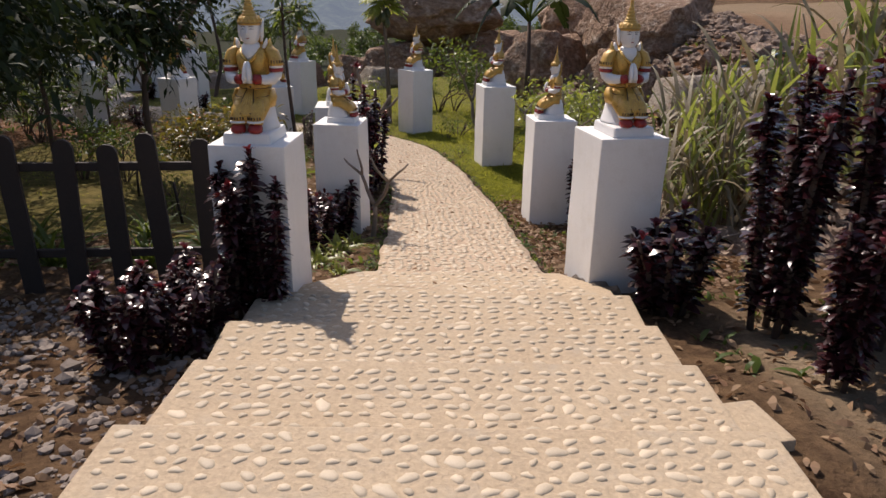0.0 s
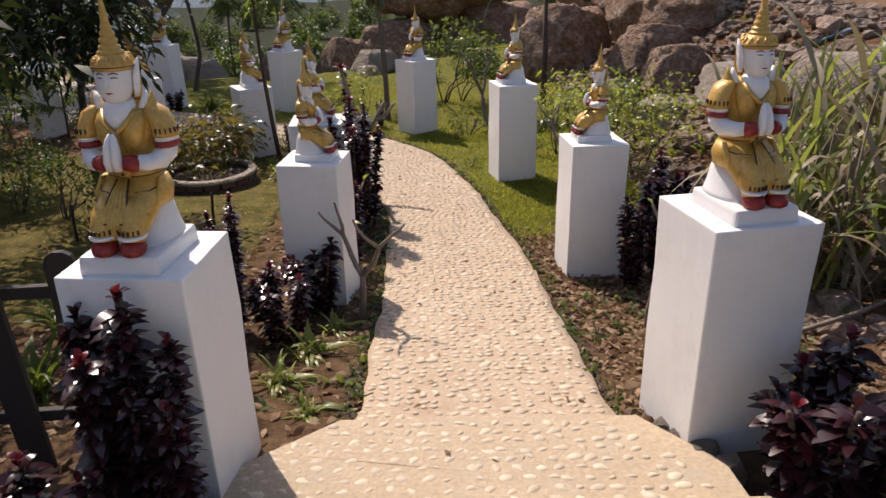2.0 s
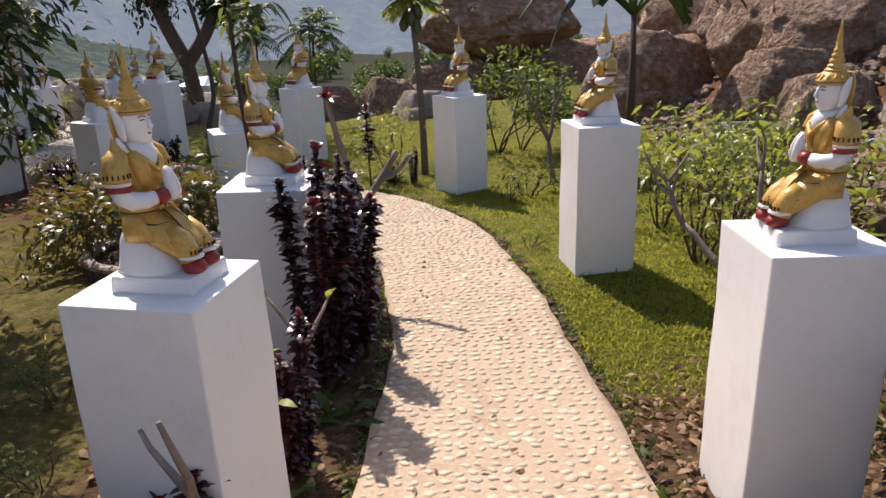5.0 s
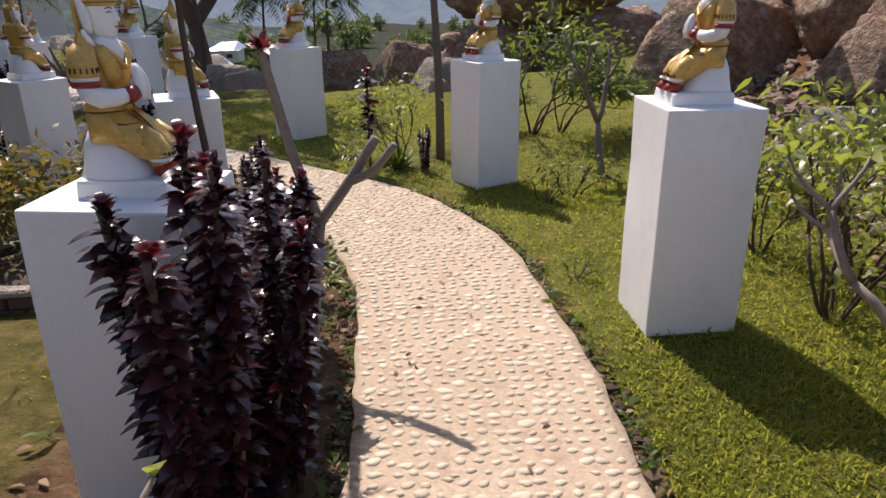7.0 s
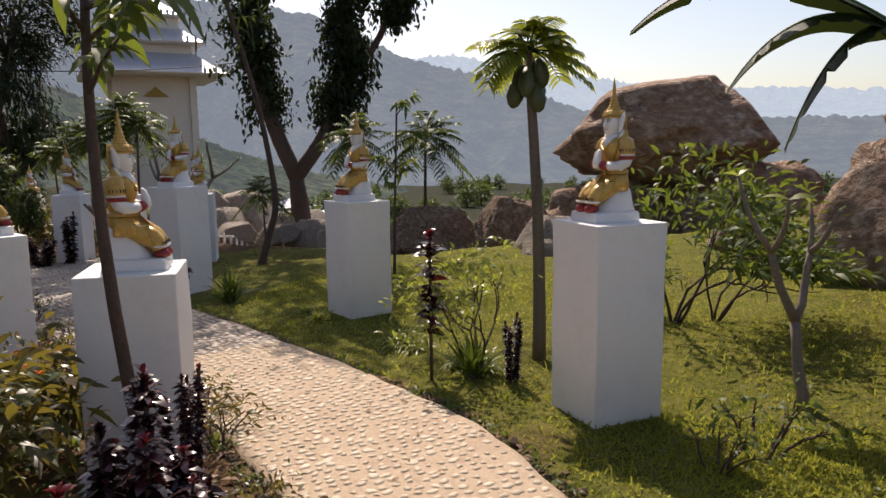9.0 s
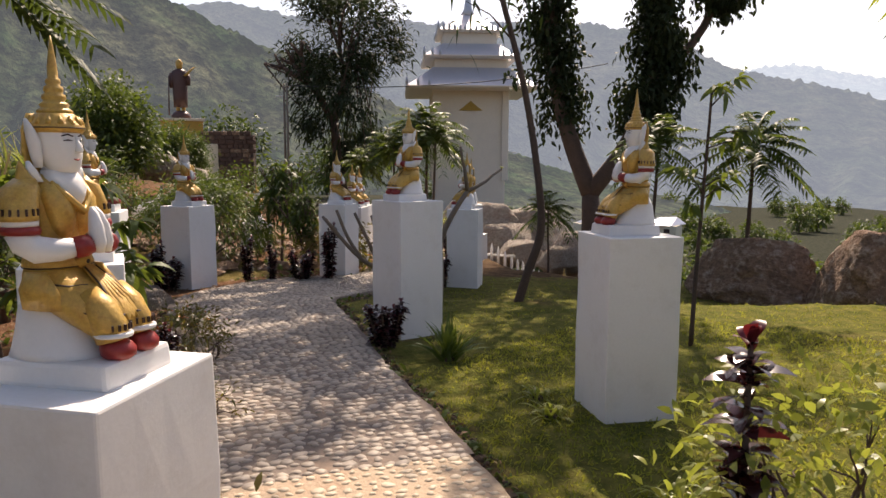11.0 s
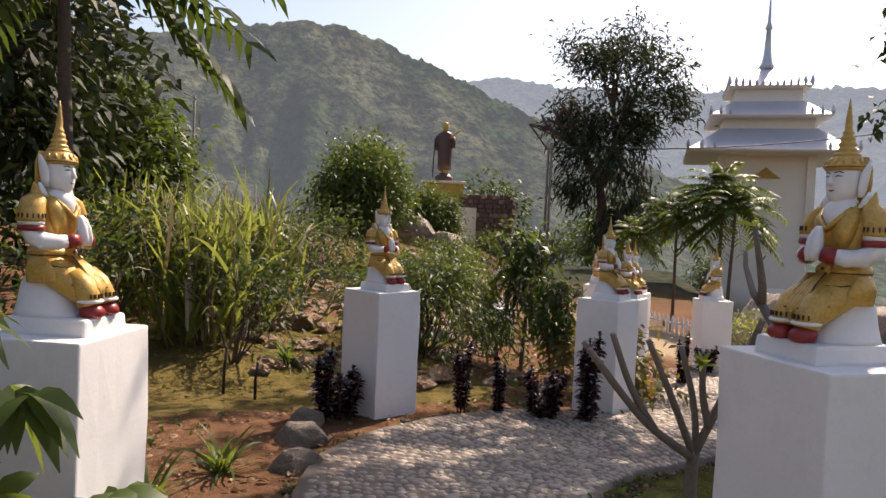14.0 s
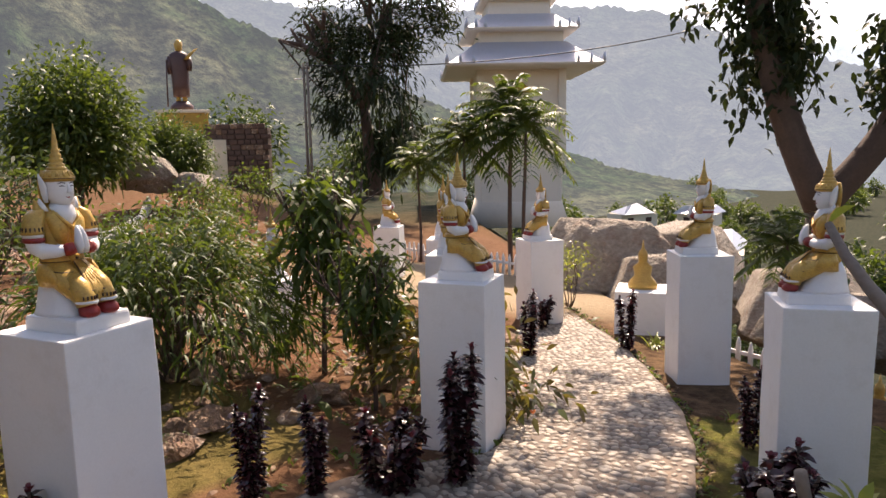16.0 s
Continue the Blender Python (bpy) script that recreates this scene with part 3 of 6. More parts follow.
def statue():
    """A seated figure with joined palms and a spired crown; it faces -y."""
    bm = bmesh.new()
    W, G, R, K = 0, 1, 2, 3
    # plinth and the sloping white seat
    box(bm, 0, -0.03, 0.035, 0.29, 0.35, 0.07, 0, 0.014, 0.96, W)
    loft(bm, [(0, 0.015, 0.066, 0.135, 0.145), (0, 0.02, 0.085, 0.125, 0.135), (0, 0.03, 0.13, 0.112, 0.115), (0, 0.045, 0.19, 0.10, 0.09), (0, 0.05, 0.25, 0.07, 0.06)], 20, W, power=0.75)
    # gold skirt over thighs that slope down to the knees
    loft(bm, [(0, -0.135, 0.128, 0.086, 0.040), (0, -0.115, 0.150, 0.094, 0.070), (0, -0.075, 0.185, 0.104, 0.105), (0, -0.035, 0.22, 0.112, 0.122), (0, 0.002, 0.255, 0.114, 0.108), (0, 0.03, 0.285, 0.104, 0.084), (0, 0.042, 0.31, 0.090, 0.068), (0, 0.045, 0.33, 0.080, 0.06)], 24, G, power=0.9)
    for q in (-1, 1):
        limb(bm, [(q * 0.050, -0.158, 0.115), (q * 0.051, -0.150, 0.150), (q * 0.052, -0.125, 0.195), (q * 0.052, -0.085, 0.235)], [0.043, 0.047, 0.046, 0.036], 14, G)
        loft(bm, [(q * 0.050, -0.160, 0.128, 0.047, 0.049), (q * 0.050, -0.159, 0.134, 0.050, 0.052), (q * 0.050, -0.158, 0.140, 0.047, 0.049)], 14, W)
        loft(bm, [(q * 0.050, -0.170, 0.068, 0.030, 0.034), (q * 0.050, -0.172, 0.078, 0.042, 0.046), (q * 0.050, -0.170, 0.096, 0.044, 0.048), (q * 0.050, -0.164, 0.112, 0.038, 0.042), (q * 0.050, -0.160, 0.120, 0.028, 0.032)], 14, R)
        for j in range(6):
            a = math.radians(-50 + 20 * j) - math.pi / 2
            box(bm, q * 0.050 + 0.047 * math.cos(a), -0.154 + 0.049 * math.sin(a), 0.155, 0.006, 0.006, 0.016, math.degrees(a), 0, 1, K)
        # painted hem lines and side flare of the skirt
        limb(bm, [(q * 0.012, -0.172, 0.185), (q * 0.040, -0.180, 0.178), (q * 0.075, -0.165, 0.186), (q * 0.096, -0.11, 0.196)], [0.0035, 0.004, 0.004, 0.003], 6, K)
        limb(bm, [(q * 0.045, -0.085, 0.262), (q * 0.085, -0.060, 0.262), (q * 0.112, -0.01, 0.272)], [0.003, 0.0035, 0.003], 6, K)
        loft(bm, [(q * 0.098, 0.005, 0.20, 0.022, 0.07), (q * 0.112, 0.01, 0.255, 0.020, 0.06), (q * 0.106, 0.02, 0.30, 0.010, 0.035)], 12, G)
    # sash hanging from the belt in folds, belt and its boss
    for k in range(5):
        u = k - 2
        limb(bm, [(u * 0.006, -0.052, 0.305), (u * 0.011, -0.105, 0.262), (u * 0.016, -0.150, 0.215), (u * 0.021, -0.182, 0.165)], [0.007, 0.0085, 0.0095, 0.006], 8, G)
    for q in (-1, 1):
        limb(bm, [(q * 0.020, -0.060, 0.305), (q * 0.031, -0.112, 0.262), (q * 0.043, -0.158, 0.21), (q * 0.054, -0.186, 0.172)], [0.0028, 0.003, 0.003, 0.003], 6, K)
    loft(bm, [(0, 0.04, 0.300, 0.092, 0.078), (0, 0.04, 0.312, 0.098, 0.084), (0, 0.042, 0.326, 0.094, 0.080), (0, 0.044, 0.338, 0.084, 0.068)], 22, G)
    loft(bm, [(0, 0.041, 0.305, 0.0965, 0.0825), (0, 0.041, 0.309, 0.0985, 0.0845)], 22, K)
    limb(bm, [(0, -0.030, 0.322), (0, -0.046, 0.320), (0, -0.054, 0.319)], [0.026, 0.024, 0.012], 12, G)
    limb(bm, [(0, -0.050, 0.3195), (0, -0.056, 0.319)], [0.008, 0.006], 8, K)
    # torso, scalloped gold chest, white collar opening
    loft(bm, [(0, 0.045, 0.325, 0.078, 0.060), (0, 0.045, 0.37, 0.082, 0.064), (0, 0.045, 0.43, 0.098, 0.070), (0, 0.045, 0.48, 0.108, 0.072), (0, 0.046, 0.515, 0.104, 0.066), (0, 0.048, 0.54, 0.078, 0.054), (0, 0.048, 0.556, 0.05, 0.04)], 22, G)
    for q in (-1, 1):
        loft(bm, [(q * 0.022, 0.0, 0.375, 0.012, 0.012), (q * 0.034, -0.012, 0.405, 0.030, 0.024), (q * 0.040, -0.014, 0.445, 0.042, 0.032), (q * 0.044, -0.002, 0.49, 0.046, 0.040), (q * 0.045, 0.02, 0.53, 0.034, 0.036)], 12, G)
    loft(bm, [(0, -0.012, 0.462, 0.012, 0.020), (0, -0.012, 0.485, 0.034, 0.032), (0, -0.004, 0.515, 0.052, 0.044), (0, 0.014, 0.545, 0.056, 0.046), (0, 0.024, 0.565, 0.044, 0.040)], 18, W)
    limb(bm, [(-0.058, -0.002, 0.535), (-0.042, -0.040, 0.495), (0, -0.050, 0.456), (0.042, -0.040, 0.495), (0.058, -0.002, 0.535)], [0.006, 0.009, 0.011, 0.009, 0.006], 8, G)
    for q in (-1, 1):
        # winged collar, puffed sleeve with painted edge, red and white bands
        loft(bm, [(q * 0.090, 0.04, 0.515, 0.030, 0.034), (q * 0.097, 0.043, 0.545, 0.019, 0.024), (q * 0.102, 0.046, 0.570, 0.009, 0.012), (q * 0.105, 0.048, 0.590, 0.002, 0.003)], 12, G)
        loft(bm, [(q * 0.076, 0.028, 0.535, 0.016, 0.022), (q * 0.084, 0.032, 0.565, 0.012, 0.016), (q * 0.090, 0.036, 0.59, 0.004, 0.005)], 10, W)
        loft(bm, [(q * 0.138, 0.034, 0.438, 0.044, 0.054), (q * 0.137, 0.034, 0.452, 0.042, 0.053), (q * 0.126, 0.038, 0.488, 0.040, 0.050), (q * 0.114, 0.042, 0.522, 0.038, 0.048), (q * 0.092, 0.046, 0.545, 0.022, 0.03)], 16, G)
        for j in range(7):
            a = math.radians(-90) + q * math.radians(-15 + 22 * j)
            box(bm, q * 0.136 + 0.0425 * math.cos(a), 0.034 + 0.0525 * math.sin(a), 0.460, 0.005, 0.005, 0.018, math.degrees(a), 0, 1, K)
        loft(bm, [(q * 0.137, 0.032, 0.424, 0.039, 0.050), (q * 0.138, 0.032, 0.440, 0.040, 0.051)], 14, W)
        loft(bm, [(q * 0.136, 0.030, 0.402, 0.040, 0.050), (q * 0.137, 0.030, 0.412, 0.043, 0.053), (q * 0.137, 0.031, 0.424, 0.040, 0.050)], 14, R)
        limb(bm, [(q * 0.136, 0.030, 0.408), (q * 0.134, 0.020, 0.380), (q * 0.122, -0.006, 0.362), (q * 0.092, -0.046, 0.360), (q * 0.058, -0.074, 0.366)], [0.038, 0.037, 0.036, 0.030, 0.025], 14, W)
        limb(bm, [(q * 0.066, -0.066, 0.362), (q * 0.048, -0.080, 0.366), (q * 0.030, -0.090, 0.372)], [0.029, 0.030, 0.026], 12, R)
        loft(bm, [(q * 0.014, -0.096, 0.345, 0.014, 0.020), (q * 0.014, -0.098, 0.375, 0.017, 0.026), (q * 0.012, -0.094, 0.42, 0.014, 0.022), (q * 0.009, -0.086, 0.452, 0.010, 0.014), (q * 0.006, -0.08, 0.468, 0.004, 0.005)], 10, W)
    # neck, face, ears
    loft(bm, [(0, 0.032, 0.53, 0.042, 0.040), (0, 0.028, 0.565, 0.036, 0.036), (0, 0.024, 0.60, 0.038, 0.040)], 16, W)
    loft(bm, [(0, 0.000, 0.556, 0.018, 0.020), (0, 0.004, 0.562, 0.034, 0.034), (0, 0.010, 0.580, 0.048, 0.048), (0, 0.016, 0.605, 0.056, 0.057), (0, 0.020, 0.635, 0.060, 0.061), (0, 0.022, 0.665, 0.060, 0.060), (0, 0.024, 0.70, 0.052, 0.052)], 20, W)
    loft(bm, [(0, -0.044, 0.612, 0.010, 0.010), (0, -0.047, 0.619, 0.010, 0.012), (0, -0.043, 0.633, 0.006, 0.009), (0, -0.038, 0.655, 0.004, 0.005)], 8, W)
    for q in (-1, 1):
        limb(bm, [(q * 0.010, -0.0385, 0.655), (q * 0.024, -0.0345, 0.660), (q * 0.038, -0.026, 0.655)], [0.0018, 0.0022, 0.0015], 5, K)
        limb(bm, [(q * 0.014, -0.0385, 0.643), (q * 0.024, -0.0355, 0.645), (q * 0.035, -0.029, 0.643)], [0.0016, 0.0024, 0.0014], 5, K)
        loft(bm, [(q * 0.060, 0.030, 0.572, 0.006, 0.012), (q * 0.065, 0.030, 0.60, 0.009, 0.018), (q * 0.067, 0.034, 0.64, 0.009, 0.022), (q * 0.070, 0.042, 0.672, 0.006, 0.016), (q * 0.074, 0.050, 0.70, 0.002, 0.004)], 10, W)
    limb(bm, [(-0.013, -0.036, 0.595), (0, -0.0415, 0.5925), (0.013, -0.036, 0.595)], [0.0015, 0.003, 0.0015], 6, R)
    # hair guard behind the head, crown band with points, beaded spire
    loft(bm, [(0, 0.070, 0.55, 0.052, 0.012), (0, 0.076, 0.61, 0.062, 0.014), (0, 0.078, 0.67, 0.060, 0.014), (0, 0.072, 0.715, 0.044, 0.014)], 14, G)
    loft(bm, [(0, 0.021, 0.664, 0.0615, 0.0625), (0, 0.021, 0.672, 0.070, 0.071), (0, 0.022, 0.682, 0.071, 0.072), (0, 0.022, 0.690, 0.064, 0.065), (0, 0.022, 0.698, 0.058, 0.058), (0, 0.022, 0.712, 0.052, 0.052), (0, 0.022, 0.716, 0.044, 0.044)], 20, G)
    loft(bm, [(0, 0.021, 0.6755, 0.0715, 0.0725), (0, 0.021, 0.6785, 0.072, 0.073)], 20, K)
    for k in range(14):
        a = 2 * math.pi * k / 14
        c, d = math.cos(a), math.sin(a)
        limb(bm, [(0.062 * c, 0.022 + 0.062 * d, 0.684), (0.060 * c, 0.022 + 0.060 * d, 0.697), (0.055 * c, 0.022 + 0.055 * d, 0.710)], [0.0095, 0.007, 0.0015], 5, G)
    rings = [(0.714, 0.042), (0.722, 0.045), (0.728, 0.038), (0.732, 0.033), (0.738, 0.037), (0.744, 0.032), (0.748, 0.025), (0.756, 0.030), (0.764, 0.029), (0.770, 0.021), (0.776, 0.024), (0.786, 0.023), (0.791, 0.016), (0.798, 0.019), (0.806, 0.017), (0.810, 0.013), (0.835, 0.0125), (0.865, 0.009), (0.895, 0.005), (0.92, 0.0015)]
    loft(bm, [(0, 0.022, z, r, r) for z, r in rings], 14, G)
    return tagged(part("kneeling_statue", bm, [M_SWHITE, M_GOLD, M_RED, M_INK], None), "white and gold painted praying statue with a spired crown", "statue", "statues on the pedestals")


# x, y, base height, turn, way the figure faces (f: front, l: left side, r: right side)
PILLARS = [(-1.115, 4.41, 0.455, -4, "f"), (1.20, 4.77, 0.454, 11, "f"),
           (-0.96, 6.95, 0.11, -6, "r"), (1.15, 7.46, 0.08, 5, "l"), (-1.28, 8.92, -0.04, 4, "r"), (0.78, 10.37, 0.035, 12, "l"),
           (-2.82, 12.3, -0.27, 30, "r"), (-0.48, 13.46, -0.095, 40, "l"), (-4.72, 13.0, -0.24, 66, "r"), (-3.0, 15.55, -0.17, 54, "l"),
           (-6.83, 13.95, -0.14, 57, "r"), (-5.5, 16.15, -0.085, 80, "l"), (-10.16, 16.51, -0.35, 19, "r"), (-9.7, 18.81, -0.40, 22, "r"),
           (-7.7, 19.55, -0.42, 30, "l"), (-9.21, 21.45, -0.50, 40, "l"), (-11.9, 22.75, -0.70, 62, "l"), (-13.7, 19.9, -1.0, 20, "f"),
           (-11.6, 20.75, -0.62, 30, "r"), (-13.0, 22.15, -0.70, 35, "r"), (-15.9, 23.75, -0.85, 35, "r")]
SIZES = [(1, 1), (1, 0.97), (0.95, 0.78), (0.95, 0.79), (1.1, 0.86), (1, 0.86), (1.05, 0.9), (1, 0.88), (1, 0.92), (1, 0.94), (0.93, 0.86), (1, 0.9), (1.1, 1.05), (1, 0.92)]  # pedestal, statue
for k, (px, py, pz, pr, face) in enumerate(PILLARS):
    wide, tall = SIZES[k] if k < len(SIZES) else (1, 0.92)
    plant("pillar", pillar, px, py, pz, pr, wide, 0, 1.0)
    turn = {"f": pr, "l": pr - 90, "r": pr + 90}[face]
    plant("statue", statue, px, py, pz + 1.1 - 0.003, turn, tall)


# ---- plants ----
def rand_dirs(r, n, lo, hi):
    """Directions with height angle between lo and hi degrees."""
    a, e = r.uniform(0, 2 * np.pi, n), np.radians(r.uniform(lo, hi, n))
    return np.stack([np.cos(a) * np.cos(e), np.sin(a) * np.cos(e), np.sin(e)], 1)


def cordyline(h, n, spread, seed, stalks=3, leafmat=None, leaf_len=0.17, lo=0.06, group="cordylines"):
    """Upright stalks ringed with broad dark leaves."""
    def make():
        r = np.random.default_rng(seed)
        root = tagged(new("cordyline_plant"), "dark purple-leaved cordyline with glossy drooping leaves", "plant", group)
        S = Soup()
        P, D, Lh, tips = [], [], [], []
        for s in range(stalks):
            a = 2 * math.pi * s / stalks + r.uniform(0, 1)
            bx, by = spread * 0.45 * math.cos(a) * (stalks > 1), spread * 0.45 * math.sin(a) * (stalks > 1)
            top = h * (1.0 if s == 0 else r.uniform(0.78, 0.98))
            lean = r.uniform(0.8, 1.4)
            pts = [(bx * 0.5, by * 0.5, -0.03), (bx * 0.8, by * 0.8, top * 0.5), (bx * lean, by * lean, top * 0.95)]
            S.tube(pts, [0.014, 0.012, 0.008], 6)
            m = n // stalks
            t = r.uniform(lo, 1.0, m) ** 0.9
            P.append(np.stack([bx * (0.5 + 0.5 * t * lean), by * (0.5 + 0.5 * t * lean), top * t * 0.96], 1))
            e = np.radians(np.where(t > 0.95, r.uniform(50, 85, m), r.uniform(8, 46, m)))
            az = 2.39996 * np.arange(m)[np.argsort(np.argsort(t))] + r.normal(0, 0.25, m)
            D.append(np.stack([np.cos(az) * np.cos(e), np.sin(az) * np.cos(e), np.sin(e)], 1))
            Lh.append(leaf_len * r.uniform(0.7, 1.15, m) * (1 - 0.25 * (t > 0.94)))
            tips.append((t > 0.962) & (s % 2 == 0))
        P, D, Lh, tips = np.vstack(P), np.vstack(D), np.concatenate(Lh), np.concatenate(tips)
        part("stalk", S.mesh("stalk", M_BARK), None, root)
        for name, pick, mt in (("foliage", ~tips, leafmat or M_CORD), ("young_foliage", tips, M_CORDTIP if not leafmat else leafmat)):
            V, F = leaves(P[pick], D[pick], Lh[pick], Lh[pick] * 0.40, 0.42, (0.25, 0.8, 1.0, 0.97, 0.7, 0.12), 0.4, seed, 0.14)
            part(name, mesh_of(name, V, F, mt, smooth=True), None, root, "young red leaves at the tips" if name == "young_foliage" else "")
        return root
    return make


def tuft(n, length, width, material, seed, droop=0.75, label="tuft of striped yellow-green strap leaves", lo=35, hi=85, name="spider_plant", cat="plant", spread=0.03):
    def make():
        r = np.random.default_rng(seed)
        root = tagged(new(name), label, cat)
        D = rand_dirs(r, n, lo, hi)
        P = np.stack([r.normal(0, spread, n), r.normal(0, spread, n), np.full(n, -0.02)], 1)
        L = length * r.uniform(0.6, 1.1, n)
        V, F = leaves(P, D, L, width, droop * r.uniform(0.6, 1.3, n), (0.8, 1.0, 0.9, 0.7, 0.4, 0.05), 0.35, seed, 0.25)
        part("foliage", mesh_of("foliage", V, F, material, smooth=True), None, root)
        S = Soup()
        S.tube([(0, 0, -0.05), (0, 0, 0.02), (0, 0, 0.05)], [0.02 + spread, 0.02 + spread, 0.005], 7)
        part("crown_base", S.mesh("crown_base", M_BARK), None, root)
        return root
    return make


def branching(S, r, p, d, length, radius, depth, tips, bend=0.25, split=2, wide=0.6, shrink=0.72, seg=6, grav=0.0):
    """Limbs that fork; gathers the tips."""
    n = 4
    pts, q, dd = [np.array(p)], np.array(p, float), np.array(d, float)
    for _ in range(n):
        dd = unit(dd + r.normal(0, bend / 3, 3) + np.array([0, 0, grav]))
        q = q + dd * length / n
        pts.append(q.copy())
    S.tube(pts, np.linspace(radius, radius * (0.72 if depth else 0.5), n + 1), seg)
    if depth == 0:
        tips.append((q, dd))
        return
    base = r.uniform(0, 2 * math.pi)
    a = unit(np.cross(dd, [0.3, 0.2, 1.0]))
    b = np.cross(dd, a)
    for k in range(split):
        an = base + 2 * math.pi * k / split + r.normal(0, 0.3)
        nd = unit(dd + wide * (math.cos(an) * a + math.sin(an) * b))
        branching(S, r, q, nd, length * shrink * r.uniform(0.8, 1.15), radius * 0.7, depth - 1, tips, bend, split, wide, shrink, seg, grav)


def frangipani(seed, h=1.0, depth=2, wide=0.75, split=2, leafy=3, lean=(0, 0), bark=None, label="bare frangipani with stubby grey forked branches"):
    def make():
        r = np.random.default_rng(seed)
        root = tagged(new("frangipani_tree"), label, "tree", "frangipani trees")
        S, tips = Soup(), []
        branching(S, r, (0, 0, -0.05), unit(np.array([lean[0], lean[1], 1.0])), h * 0.42, 0.030 * max(0.75, h), depth, tips, 0.35, split, wide, 0.85, 8, 0.06)
        part("trunk", S.mesh("trunk", bark or M_GREYBARK), None, root)
        if leafy:
            P = np.vstack([np.repeat(t[0][None], leafy, 0) for t in tips])
            D = rand_dirs(r, len(P), 15, 70)
            L = 0.13 * r.uniform(0.7, 1.2, len(P))
            V, F = leaves(P, D, L, L * 0.34, 0.3, (0.1, 0.7, 1.0, 0.7, 0.04), 0.4, seed, 0.2)
            part("foliage", mesh_of("foliage", V, F, M_YGREEN, smooth=True), None, root)
        return root
    return make


def shrub(seed, h, w, n, material, leaf_len=0.09, stems=6, name="garden_shrub", label="leafy green garden shrub", ratio=0.35, lo=0.25, droop=0.3, flowers=None, nflower=40):
    def make():
        r = np.random.default_rng(seed)
        root = tagged(new(name), label, "shrub")
        S, tips = Soup(), []
        for k in range(stems):
            a = 2 * math.pi * k / stems + r.uniform(0, 0.6)
            d = unit(np.array([0.45 * w / h * math.cos(a), 0.45 * w / h * math.sin(a), 1.0]))
            branching(S, r, (0.03 * math.cos(a), 0.03 * math.sin(a), -0.04), d, h * 0.5, 0.012 * max(0.8, h), 2, tips, 0.5, 2, 0.5, 0.6, 5)
        part("stem", S.mesh("stem", M_BARK), None, root)
        T = np.array([t[0] for t in tips])
        k = r.integers(0, len(T), n)
        P = T[k] + r.normal(0, 1, (n, 3)) * np.array([0.16 * w, 0.16 * w, 0.13 * h])
        P[:, 2] = np.clip(P[:, 2], lo * h, 1.15 * h)
        out = P - np.array([0, 0, 0.55 * h])
        D = unit(unit(out) + 0.8 * r.normal(0, 1, (n, 3)) + np.array([0, 0, 0.15]))
        L = leaf_len * r.uniform(0.6, 1.2, n)
        V, F = leaves(P, D, L, L * ratio, droop, (0.15, 1.0, 0.75, 0.04), 0.8, seed, 0.15)
        part("foliage", mesh_of("foliage", V, F, material, smooth=True), None, root)
        if flowers:
            k = r.integers(0, n, nflower)
            Q = np.repeat(P[k] + np.array([0, 0, 0.03]), 4, 0)
            V, F = leaves(Q, rand_dirs(r, len(Q), 5, 60), 0.035, 0.02, 0.2, (0.3, 1, 0.2), 0.5, seed)
            part("blossom", mesh_of("blossom", V, F, flowers), None, root)
        return root
    return make


def crown_tree(seed, h, crown, material, bark, name="garden_tree", label="", leaf_len=0.12, clumps=120, per=24, depth=3, radius=0.1, clump_r=0.35, trunk_frac=0.4, ratio=0.4, droop=0.4, gaps=0.2, split=3, hang=0.0):
    """Trunk, limbs, and a crown of leaf clumps; crown: (centre height, half width, half height)."""
    def make():
        r = np.random.default_rng(seed)
        root = tagged(new(name), label, "tree")
        S, tips = Soup(), []
        branching(S, r, (0, 0, -0.1), (0.02, 0.02, 1), h * trunk_frac, radius, depth, tips, 0.25, split, 0.55, 0.62, 8, 0.08)
        part("trunk", S.mesh("trunk", bark), None, root)
        cz, cw, ch = crown
        U = r.normal(0, 1, (clumps, 3))
        U = unit(U) * (r.uniform(gaps, 1, (clumps, 1)) ** 0.45)
        lump = 1 + 0.22 * np.sin(3 * U[:, :1] * 3 + seed) + 0.18 * np.sin(5 * U[:, 2:] + 2 * seed)
        C = U * np.array([cw, cw, ch]) * lump + np.array([0, 0, cz])
        P = np.repeat(C, per, 0) + r.normal(0, clump_r * 0.5, (clumps * per, 3))
        D = unit(unit(P - np.array([0, 0, cz - 0.4 * ch])) + 0.9 * r.normal(0, 1, P.shape) - np.array([0, 0, hang]))
        L = leaf_len * r.uniform(0.6, 1.2, len(P))
        V, F = leaves(P, D, L, L * ratio, droop, (0.2, 1.0, 0.05), 0.8, seed, 0.12)
        part("crown", mesh_of("crown", V, F, material, smooth=True), None, root)
        twigs = Soup()
        for c in C[:: max(1, clumps // 60)]:
            t = tips[int(np.argmin([np.linalg.norm(t[0] - c) for t in tips]))][0]
            twigs.tube([t, (t + c) / 2 + r.normal(0, 0.04 * cw, 3), c], [radius * 0.16, radius * 0.11, radius * 0.05], 5)
        part("twig", twigs.mesh("twig", bark), None, root)
        return root
    return make


